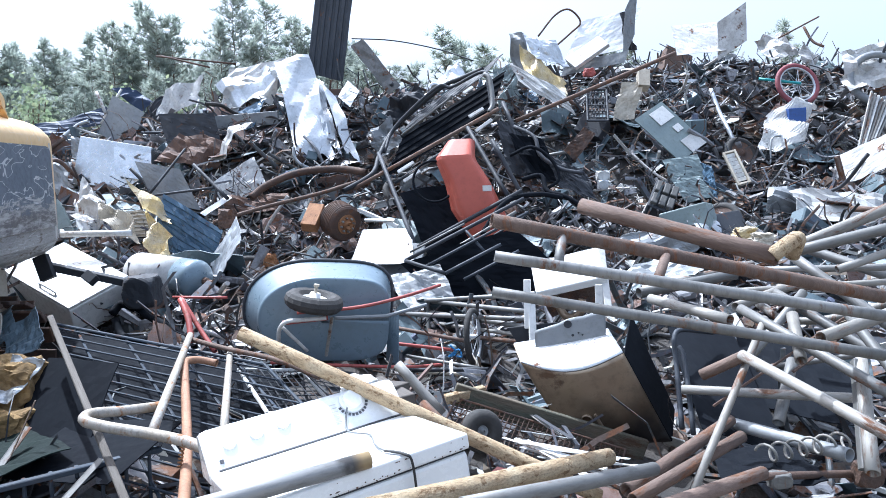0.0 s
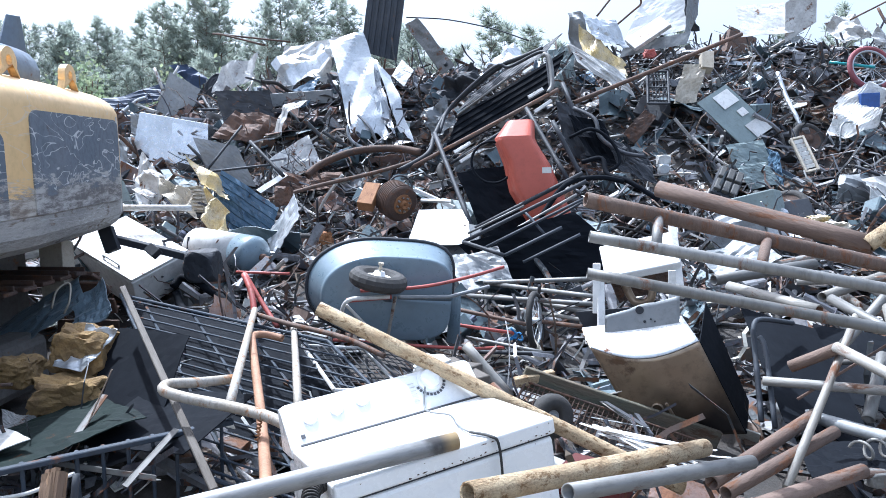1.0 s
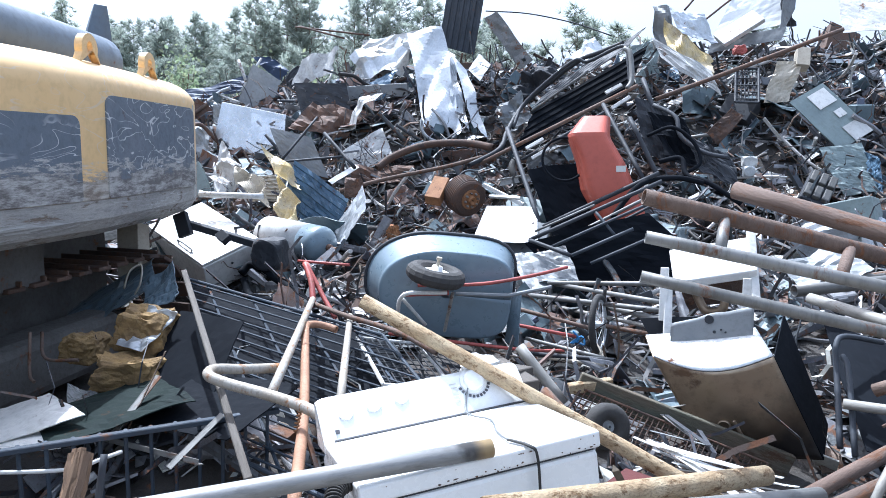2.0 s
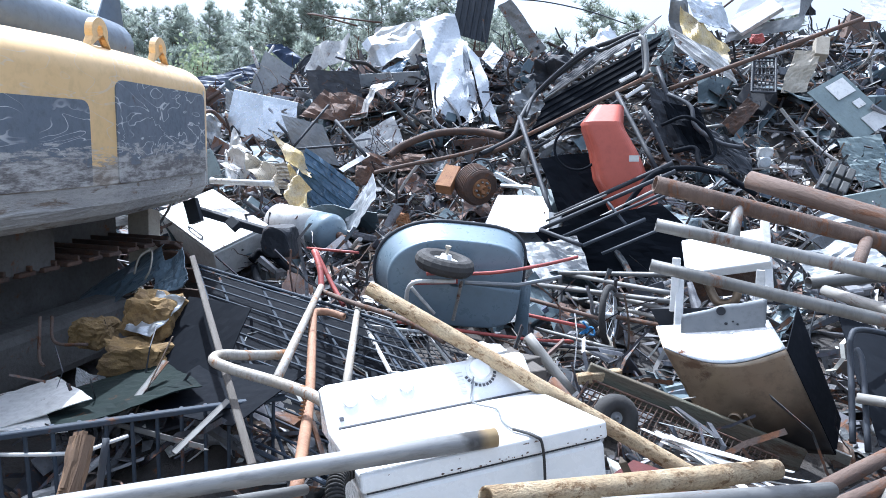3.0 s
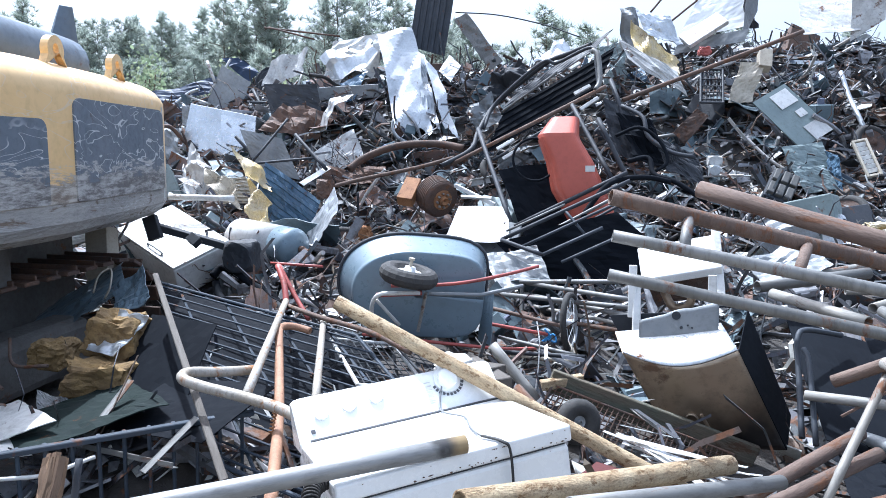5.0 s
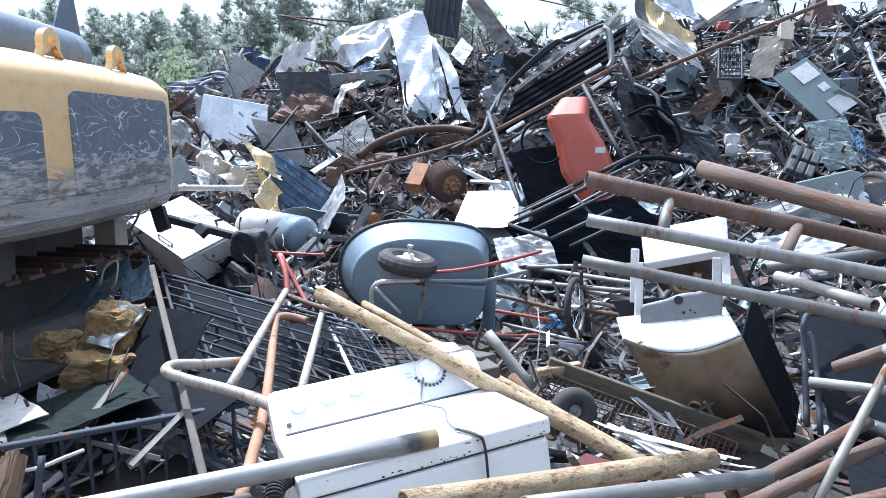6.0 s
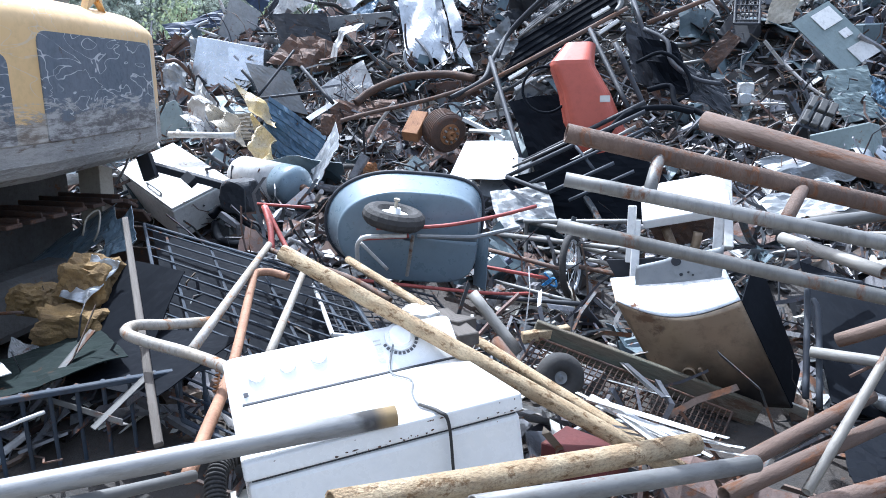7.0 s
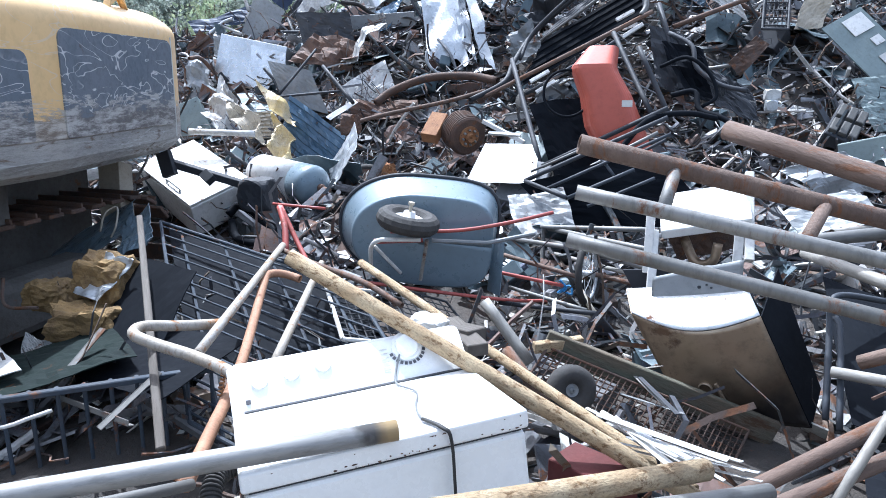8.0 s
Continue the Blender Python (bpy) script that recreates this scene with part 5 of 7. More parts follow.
bent_tube("wire_loop", [(-2.46, 4.361, 0.823), (-2.435, 4.386, 0.929), (-2.378, 4.424, 0.964), (-2.346, 4.361, 0.868), (-2.387, 4.361, 0.793)], 0.006, beige, "small pale wire loop", "wire")
sheet("white_board", (-2.267, 2.9, 0.539), (0.403, 0.1, 0.143), (0.364, -0.25, 0.037), old_white, "dirty white panel with chipped paint", "panel", crumple=0.006, seed=3)
sheet("white_board", (-2.207, 2.9, 0.572), (0.359, -0.05, 0.053), (0.357, -0.25, 0.023), old_white, "dirty white panel in the heap", "panel", crumple=0.008, seed=5)
sheet("white_board", (-2.024, 3.3, 0.609), (0.229, -0.1, 0.005), (0.16, -0.2, -0.023), grey_sheet, "grey offcut panel in the heap", "panel", crumple=0.01, seed=7)
sheet("dark_plate", (-1.968, 3, 0.581), (0.397, 0.3, 0.109), (0.426, -0.4, 0.067), shade_green, "dark green sheet with shade put into its colour", "metal sheet", crumple=0.01, seed=8)
sheet("black_sheet", (-1.621, 3.2, 0.583), (-0.001, 0.4, 0.331), (0.482, -0.3, 0.049), black_gloss, "black glossy appliance panel", "panel", crumple=0.004, seed=9)
sheet("black_sheet", (-1.439, 2.9, 0.637), (0.154, 0.3, 0.116), (0.527, -0.2, 0.061), black_gloss, "black glossy panel in the heap", "panel", crumple=0.004, seed=12)
angle_bar("angle_iron", (-1.419, 2.75, 0.639), (-1.37, 3, 0.803), 0.025, galv, "thin grey angle iron", "metal bar")
angle_bar("angle_iron", (-1.084, 2.6, 0.631), (-0.988, 2.8, 0.756), 0.022, galv, "thin grey angle iron", "metal bar")
angle_bar("angle_iron", (-1.597, 2.9, 0.556), (-0.965, 2.6, 0.649), 0.02, galv, "thin grey angle iron", "metal bar")
bent_tube("pale_tube", [(-1.746, 2.4, 0.638), (-1.61, 2.45, 0.623), (-1.379, 2.5, 0.636), (-1.282, 2.55, 0.664), (-1.251, 2.6, 0.668)], 0.007, old_white, "thin white bent tube", "tube")
bent_tube("pale_tube", [(-2.381, 3.5, 0.774), (-2.308, 3.4, 0.603), (-2.242, 3.35, 0.582)], 0.008, rust_pipe, "thin rusty hook in the heap", "rod")
bent_tube("pale_tube", [(-2.313, 3.5, 0.781), (-2.216, 3.4, 0.686), (-2.038, 3.4, 0.691)], 0.008, rust_pipe, "thin rusty hook in the heap", "rod")
tube("galvanised_pipe", (-2.129, 2.7, 0.746), (-1.91, 2.75, 0.768), 0.012, pale_tube, "pale pipe with torn end", "pipe")
tube("galvanised_pipe", (-2, 2.6, 0.69), (-1.916, 2.75, 0.763), 0.012, pale_tube, "pale pipe with torn end", "pipe")
splintered_stump((-0.792, 1.84, 1.064), (-0.76, 1.72, 0.938), 0.024)
corrugated_hose([(-0.252, 2.02, 0.953), (-0.266, 1.99, 0.948), (-0.26, 1.95, 0.936), (-0.234, 1.9, 0.901)], 0.022)
tube("thin_rod", (-0.789, 1.9, 1.019), (-0.78, 1.85, 0.894), 0.008, black_metal, "thin black rod in the heap", "rod")
bar("brick_post", (-2.818, 5, 1.138), (-2.755, 4.9, 0.786), 0.16, 0.14, beige, "upright pale post end", "timber")
sheet("white_board", (-3.391, 5.3, 1.022), (0.279, 0, 0.049), (0.2, -0.2, -0.036), old_white, "pale bent panel below the machine", "panel", crumple=0.006, seed=3)

# middle ground
cabinet("white_cabinet", (-2.898, 6.095, 1.212), (-0.275, -0.404, -0.18), (0.669, -0.404, -0.254), 0.26, old_white, "tilted white appliance panel with chips", "appliance", door=True, dent=0.01)
adopt("rear_axle", "black vehicle rear axle with round housing", "axle", [
    bar("beam", (-2.564, 5.215, 1.144), (-1.962, 5.324, 0.976), 0.07, 0.05, black_metal, "black axle beam with flange", "axle"),
    bar("flange", (-2.57, 5.193, 1.212), (-2.505, 5.161, 1.053), 0.1, 0.05, black_metal, "black axle end flange", "axle"),
    bar("bracket", (-2.262, 5.193, 1.075), (-2.186, 5.161, 1.033), 0.07, 0.06, black_metal, "black axle bracket in the heap", "axle"),
    chunk("housing", (-1.93, 5.324, 0.931), (0.152, 0.152, 0.152), black_metal, "round black axle housing", "axle", seed=3, rough=0.06)])
bent_tube("black_hose", [(-2.16, 5.311, 0.77), (-2.095, 5.365, 0.832), (-1.838, 5.204, 0.772), (-1.574, 4.99, 0.711)], 0.03, black_gloss, "thick black rubber hose", "hose")
bent_tube("black_hose", [(-2.136, 5.311, 0.729), (-2.037, 5.204, 0.629), (-1.74, 4.99, 0.655)], 0.028, black_gloss, "thick black rubber hose", "hose")
gas_tank((-1.669, 5.775, 0.929), (-2.285, 6.105, 0.96), 0.16)
crumpled("white_sheet", (-2.526, 6.489, 0.872), (0.242, 0.36, 0.142), (0.434, -0.24, -0.043), old_white, "white torn liner in the heap", "metal sheet", amp=0.05, seed=3)
sheet("white_sheet", (-0.475, 5.55, 1.06), (0.47, 0.1, -0.005), (0.05, 0.45, 0.225), white_enamel, "white enamel appliance side panel", "panel", crumple=0.004, seed=4, n=10, skew=0.82)
sheet("grey_plate", (-0.151, 5.3, 1.015), (0.35, 0.1, 0.052), (0.111, -0.3, -0.204), grey_sheet, "grey bent panel in the heap", "panel", crumple=0.02, seed=7)
tube("long_pipe", (-0.093, 5, 0.806), (0.737, 4.2, 0.926), 0.014, galv, "dull galvanised pipe in a loose bundle", "pipe")
tube("long_pipe", (0.149, 5, 0.883), (0.733, 4.3, 0.948), 0.014, galv, "dull galvanised pipe in a loose bundle", "pipe")
tube("long_pipe", (0.137, 5, 0.809), (0.714, 4.2, 0.881), 0.015, galv, "dull galvanised pipe in a loose bundle", "pipe")
tube("long_pipe", (0.16, 4.95, 0.749), (0.692, 4.2, 0.834), 0.012, pale_tube, "pale weathered pipe in a loose bundle", "pipe")
tube("long_pipe", (0.183, 4.9, 0.691), (0.654, 4.2, 0.801), 0.013, rust_pipe, "brown rusted pipe in a loose bundle", "pipe")
tube("long_pipe", (-0.075, 4.6, 0.803), (0.402, 4.4, 0.752), 0.012, rust_pipe, "brown rusted pipe in a loose bundle", "pipe")
tube("long_pipe", (0.018, 4.3, 0.705), (0.42, 4, 0.715), 0.01, galv, "dull galvanised pipe in a loose bundle", "pipe")
tube("long_pipe", (-0.015, 4.2, 0.651), (0.467, 3.9, 0.736), 0.012, black_metal, "thin black pipe in the heap", "pipe")
tube("long_pipe", (-0.118, 4.4, 0.762), (0.286, 4.4, 0.708), 0.01, red_paint, "faded red pipe in the heap", "pipe")
bent_tube("bent_pipe", [(0.749, 4.6, 0.995), (0.167, 4.95, 0.901), (0.124, 5, 0.888), (0.121, 5, 0.79), (0.13, 4.9, 0.613), (0.156, 4.9, 0.591)], 0.014, galv, "galvanised bent pipe frame", "tube")
adopt("bicycle", "small bicycle wrecked among long pipes", "bicycle", [
    tyre_thing("wheel", (0.408, 4.4, 0.784), (0.95, -0.28, 0.1), 0.17, 0.018, "small bicycle wheel with knobbly tyre", spokes=16),
    bent_tube("frame", [(0.36, 4.4, 0.716), (0.438, 4.3, 0.628), (0.47, 4.3, 0.585), (0.452, 4.1, 0.541), (0.381, 4, 0.537)], 0.014, beige, "yellowed bicycle frame tube", "bicycle"),
    bent_tube("frame", [(0.085, 4.3, 0.612), (0.295, 4.3, 0.595), (0.47, 4.3, 0.585)], 0.012, beige, "yellowed bicycle frame tube", "bicycle")])
bent_tube("blue_rope", [(0.268, 4.4, 0.738), (0.302, 4.4, 0.694), (0.259, 4.4, 0.667), (0.316, 4.4, 0.711), (0.333, 4.38, 0.671), (0.282, 4.4, 0.682)], 0.006, blue_rope, "tangle of blue rope", "rope")
cabinet("white_counter", (0.693, 4, 1.274), (0.003, -0.2, -0.121), (0.335, 0, 0.109), 0.05, white_enamel, "white enamel cabinet top on bent legs", "appliance", door=False)
bar("steel_strut", (0.674, 3.8, 1.153), (0.672, 3.7, 0.922), 0.035, 0.03, old_white, "white enamel cabinet leg", "metal bar")
bar("steel_strut", (1.039, 3.95, 1.389), (1.031, 3.7, 1.072), 0.035, 0.03, old_white, "white enamel cabinet leg", "metal bar")
sheet("grey_plate", (0.71, 3.85, 1.147), (0.316, 0.15, 0.072), (0.098, 0.15, -0.167), rust_part, "brown rusted cabinet underside", "panel", crumple=0.01)
bent_tube("oven_liner", [(0.804, 3.9, 1.107), (0.852, 3.85, 1.019), (0.911, 3.8, 1.036), (0.926, 3.8, 1.113)], 0.02, stainless, "curved metal liner in the heap", "metal part")
tyre_thing("caster", (0.398, 3.108, 0.716), (0.35, -0.9, 0.3), 0.088, 0.034, "small trolley wheel with grey hub", rim=grey_sheet)
bar("green_beam", (0.287, 3.3, 0.81), (1.12, 3.36, 0.52), 0.03, 0.095, green_beam, "green-grey rusted steel channel", "beam")
bar("green_beam", (0.25, 3.25, 0.80), (0.42, 3.34, 0.81), 0.03, 0.04, tan_pole, "tan rusted channel end", "beam")
mesh_panel("expanded_mesh", (0.30, 3.27, 0.80), (0.72, 0.03, -0.25), (-0.07, -0.12, -0.10), 34, 7, rust_part, "rusty expanded metal mesh along a beam", "mesh", frame_r=0.005)
bar("aluminium_strip", (0.455, 2.72, 0.843), (0.684, 2.5, 0.845), 0.012, 0.003, old_white, "thin pale aluminium strip in a bundle", "metal strip")
bar("aluminium_strip", (0.515, 2.7, 0.817), (0.722, 2.48, 0.832), 0.016, 0.003, worn_pale, "thin pale aluminium strip in a bundle", "metal strip")
bar("aluminium_strip", (0.574, 2.68, 0.791), (0.759, 2.46, 0.821), 0.02, 0.003, alu, "thin pale aluminium strip in a bundle", "metal strip")
bar("aluminium_strip", (0.488, 2.66, 0.857), (0.802, 2.5, 0.855), 0.024, 0.003, old_white, "thin pale aluminium strip in a bundle", "metal strip")
bar("aluminium_strip", (0.551, 2.72, 0.794), (0.838, 2.48, 0.843), 0.012, 0.003, old_white, "thin pale aluminium strip in a bundle", "metal strip")
bar("aluminium_strip", (0.467, 2.7, 0.755), (0.874, 2.46, 0.832), 0.016, 0.003, worn_pale, "thin pale aluminium strip in a bundle", "metal strip")
bar("aluminium_strip", (0.522, 2.68, 0.836), (0.717, 2.5, 0.845), 0.02, 0.003, alu, "thin pale aluminium strip in a bundle", "metal strip")
bar("aluminium_strip", (0.58, 2.66, 0.811), (0.755, 2.48, 0.833), 0.024, 0.003, old_white, "thin pale aluminium strip in a bundle", "metal strip")
bar("aluminium_strip", (0.497, 2.72, 0.839), (0.791, 2.46, 0.821), 0.012, 0.003, old_white, "thin pale aluminium strip in a bundle", "metal strip")
bar("aluminium_strip", (0.557, 2.7, 0.813), (0.834, 2.5, 0.855), 0.016, 0.003, worn_pale, "thin pale aluminium strip in a bundle", "metal strip")
bar("aluminium_strip", (0.474, 2.68, 0.775), (0.87, 2.48, 0.843), 0.02, 0.003, alu, "thin pale aluminium strip in a bundle", "metal strip")
bar("aluminium_strip", (0.528, 2.66, 0.854), (0.708, 2.46, 0.811), 0.024, 0.003, old_white, "thin pale aluminium strip in a bundle", "metal strip")
bar("aluminium_strip", (0.592, 2.72, 0.791), (0.75, 2.5, 0.845), 0.012, 0.003, old_white, "thin pale aluminium strip in a bundle", "metal strip")
bar("red_box", (0.398, 2.6, 0.724), (0.571, 2.5, 0.724), 0.13, 0.09, maroon, "dull maroon metal box behind the dryer", "box")
bar("metal_strip", (0.553, 3.45, 0.714), (0.714, 3.1, 0.696), 0.015, 0.003, pale_tube, "thin weathered metal strip", "metal strip")
bar("metal_strip", (0.49, 3.4, 0.658), (0.72, 3.4, 0.722), 0.011, 0.003, pale_tube, "thin weathered metal strip", "metal strip")
bar("metal_strip", (0.631, 3.3, 0.71), (0.739, 3, 0.723), 0.019, 0.003, black_metal, "thin black strip in the heap", "metal strip")
bar("metal_strip", (0.49, 3.3, 0.654), (0.771, 3.1, 0.68), 0.011, 0.003, grey_sheet, "thin grey strip in the heap", "metal strip")
bar("wooden_block", (-0.096, 3, 0.941), (0.103, 2.9, 0.955), 0.1, 0.05, wood_grey, "brown splintered timber block", "timber")
bar("wooden_block", (-0.013, 3, 0.957), (0.124, 2.8, 0.95), 0.07, 0.04, wood_grey, "brown splintered timber block", "timber")
tube("white_pipe", (0.045, 3.36, 0.925), (0.238, 3.269, 0.731), 0.022, pale_tube, "short chalky white pipe leaning behind the dryer", "pipe")
tube("white_pipe", (0.16, 3.2, 0.80), (0.32, 3.0, 0.71), 0.02, rust_pipe, "short rusted pipe behind the dryer", "pipe")
chunk("white_lump", (-0.059, 2.9, 0.968), (0.08, 0.06, 0.05), old_white, "crumpled white plastic in the heap", "plastic", seed=4)

# pipes heaped beside the gate
tube("rusty_pipe", (0.874, 3.55, 1.584), (1.501, 3, 1.414), 0.036, rust_pipe, "thick brown rusted pipe", "pipe")
bent_tube("pipe_elbow", [(1.48, 3, 1.418), (1.521, 3, 1.45), (1.596, 3.05, 1.475), (1.601, 3.1, 1.404)], 0.03, tan_pole, "tan coupling at a pipe end", "pipe fitting")
tube("white_pipe", (1.254, 2.7, 1.126), (1.422, 2.1, 1.055), 0.018, pale_tube, "pale chalky pipe with flanged end", "pipe")
tube("rusty_pipe", (1.159, 2.8, 1.028), (1.277, 2.72, 1.12), 0.02, rust_pipe, "brown rusted pipe end, open", "pipe")
tube("galvanised_pipe", (1.368, 3, 1.221), (1.579, 2.35, 1.077), 0.018, galv, "grey galvanised pipe in the heap", "pipe")
tube("galvanised_pipe", (1.409, 2.5, 1.231), (1.788, 2.7, 1.277), 0.02, pale_tube, "pale pipe with open end", "pipe")
tube("galvanised_pipe", (1.175, 3.7, 1.157), (1.708, 3.9, 1.206), 0.026, galv, "grey pipe with open end", "pipe")
tube("white_pipe", (1.145, 3.4, 1.187), (1.331, 3, 1.178), 0.021, pale_tube, "pale pipe with torn end", "pipe")
tube("white_pipe", (1.19, 3.1, 0.879), (1.735, 2.8, 0.934), 0.018, pale_tube, "pale straight pipe in shade", "pipe")
tube("dark_pipe", (1.295, 3.2, 0.738), (1.571, 2.6, 0.814), 0.024, grey_sheet, "dull grey pipe in shade", "pipe")
tube("galvanised_pipe", (1.853, 3.6, 1.376), (2.34, 3.6, 1.575), 0.026, pale_tube, "pale bent pipe in the heap", "pipe")
tube("galvanised_pipe", (1.733, 3.4, 1.376), (2.155, 3.3, 1.5), 0.024, galv, "grey pipe lying in the heap", "pipe")
tube("galvanised_pipe", (1.65, 3.2, 1.391), (1.859, 2.8, 1.152), 0.02, galv, "grey pipe lying in the heap", "pipe")
tube("galvanised_pipe", (1.887, 3.3, 1.315), (2.16, 3.3, 1.406), 0.018, pale_tube, "pale pipe lying in the heap", "pipe")
tube("galvanised_pipe", (2.143, 4.2, 1.318), (2.435, 3.8, 1.192), 0.026, galv, "grey pipe lying in the heap", "pipe")
bent_tube("hose_pipe", [(1.609, 3.4, 1.156), (1.662, 3.3, 1.115), (1.752, 3.2, 1.124), (1.873, 3.1, 1.178), (1.98, 3, 1.252)], 0.016, pale_tube, "pale bent conduit in the heap", "pipe")
tube("heaped_pipe", (1.716, 3.6, 1.273), (2.23, 3.4, 1.308), 0.016, galv, "dull galvanised pipe in the heap", "pipe")
tube("heaped_pipe", (1.431, 3.2, 1.186), (1.849, 3.5, 1.235), 0.02, pale_tube, "pale chalky pipe in the heap", "pipe")
tube("heaped_pipe", (1.4, 3, 1.02), (1.701, 3.2, 1.241), 0.018, galv, "dull galvanised pipe in the heap", "pipe")
tube("heaped_pipe", (1.514, 2.9, 1.215), (1.452, 2.7, 1.104), 0.02, pale_tube, "pale chalky pipe in the heap", "pipe")
tube("heaped_pipe", (1.479, 2.9, 0.812), (1.619, 3.1, 0.989), 0.022, galv, "dull galvanised pipe in the heap", "pipe")
tube("heaped_pipe", (1.591, 2.6, 1.131), (1.464, 2.3, 0.89), 0.02, pale_tube, "pale chalky pipe in the heap", "pipe")
tube("heaped_pipe", (1.52, 3.2, 0.927), (1.991, 3, 1.057), 0.012, galv, "dull galvanised pipe in the heap", "pipe")
tube("heaped_pipe", (1.413, 3.4, 1.208), (2.233, 3.4, 1.247), 0.014, pale_tube, "pale chalky pipe in the heap", "pipe")
tube("heaped_pipe", (1.634, 3.3, 1.223), (1.867, 2.8, 1.031), 0.02, galv, "dull galvanised pipe in the heap", "pipe")
tube("heaped_pipe", (1.37, 3.9, 1.161), (1.919, 4.2, 1.213), 0.022, pale_tube, "pale chalky pipe in the heap", "pipe")
tube("heaped_pipe", (1.717, 2.9, 1.212), (1.74, 2.6, 1.036), 0.018, galv, "dull galvanised pipe in the heap", "pipe")
bar("steel_bar", (1.523, 2.9, 1.004), (2.042, 3.2, 1.19), 0.012, 0.006, rust_part, "thin rusted strip in the heap", "metal bar")
bar("steel_bar", (1.277, 3, 0.844), (1.83, 3.1, 1.168), 0.01, 0.006, rust_part, "thin rusted strip in the heap", "metal bar")
bar("post", (1.508, 2.4, 0.852), (1.582, 2.6, 1.131), 0.04, 0.03, galv, "grey square post in the heap", "post")
coil("coil_spring", (1.265, 2.55, 0.844), (1.626, 2.7, 0.827), 0.028, 0.0048, 6, pale_tube, "pale weathered stretched coil spring")
tube("auger_shaft", (1.175, 2.4, 0.838), (1.656, 2.5, 0.801), 0.012, rust_part, "rusted shaft with fittings", "shaft")
chunk("pump_fitting", (1.26, 2.42, 0.819), (0.045, 0.03, 0.03), galv, "grey machine coupling in the heap", "machine part", seed=4, rough=0.1)
chunk("pump_fitting", (1.539, 2.45, 0.821), (0.05, 0.04, 0.05), rust_part, "rusted machine coupling in the heap", "machine part", seed=7, rough=0.1)
# near-black sheet stands in for the shade right of the casing
sheet("black_sheet", (1.299, 3.7, 1.032), (0.298, -0.1, -0.076), (-0.062, -0.7, -0.277), black_gloss, "black sheet put in for shade", "panel", crumple=0.006)
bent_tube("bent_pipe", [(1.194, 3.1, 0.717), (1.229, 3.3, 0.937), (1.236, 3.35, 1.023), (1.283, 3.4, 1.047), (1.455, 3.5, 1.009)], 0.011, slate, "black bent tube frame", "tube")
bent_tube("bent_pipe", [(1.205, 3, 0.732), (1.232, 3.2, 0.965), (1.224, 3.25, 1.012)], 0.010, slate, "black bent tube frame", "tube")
# two near-black sheets stand in for the shaded void between the pipes
sheet("black_sheet", (1.677, 3.8, 0.934), (0.392, -0.2, -0.037), (-0.12, -0.5, -0.198), black_gloss, "near-black sheet put in for shade", "panel", crumple=0.01, seed=5)
sheet("grey_plate", (1.224, 2.9, 0.706), (0.261, -0.1, 0.061), (-0.092, -0.4, 0.059), black_gloss, "near-black dented sheet put in for shade", "metal sheet", crumple=0.02, seed=5)
sheet("pale_sheet", (1.219, 4.1, 1.206), (0.299, 0.1, 0.105), (0.066, -0.2, -0.087), grey_sheet, "grey dented panel in the heap", "metal sheet", crumple=0.02, seed=15)

# the high scrap, seen from the front
bent_tube("black_hose", [(0.86, 6.75, 2.12), (1.02, 6.6, 2.02), (1.06, 6.5, 1.86), (1.22, 6.4, 1.74), (1.40, 6.35, 1.70)], 0.018, black_metal, "black rubber hose over dark engine parts", "hose")
bent_tube("black_hose", [(0.80, 6.5, 1.86), (0.98, 6.45, 1.93), (1.14, 6.4, 1.82), (1.20, 6.35, 1.66), (1.10, 6.3, 1.58)], 0.014, black_gloss, "black looped hose over dark engine parts", "hose")
tube("long_bar", (0.77, 6.9, 2.35), (1.02, 6.5, 1.62), 0.02, black_metal, "black steel strut beside the orange hood", "rail")
tube("long_bar", (0.62, 6.05, 1.98), (0.86, 5.85, 1.50), 0.018, black_metal, "black steel strut along the orange hood", "rail")
sheet("black_sheet", (0.80, 6.6, 2.05), (0.30, 0.05, -0.05), (0.16, -0.15, -0.40), black_gloss, "black plastic engine cover in the heap", "vehicle panel", crumple=0.04, seed=61)
sheet("black_sheet", (1.10, 6.5, 1.86), (0.34, 0.02, -0.12), (0.10, -0.12, -0.28), black_metal, "black bent engine tray in the heap", "vehicle panel", crumple=0.03, seed=62)
orange_hood((0.166, 6.05, 1.985), (0.484, 0, 0.016), (0.072, -0.1, -0.825), -0.14)
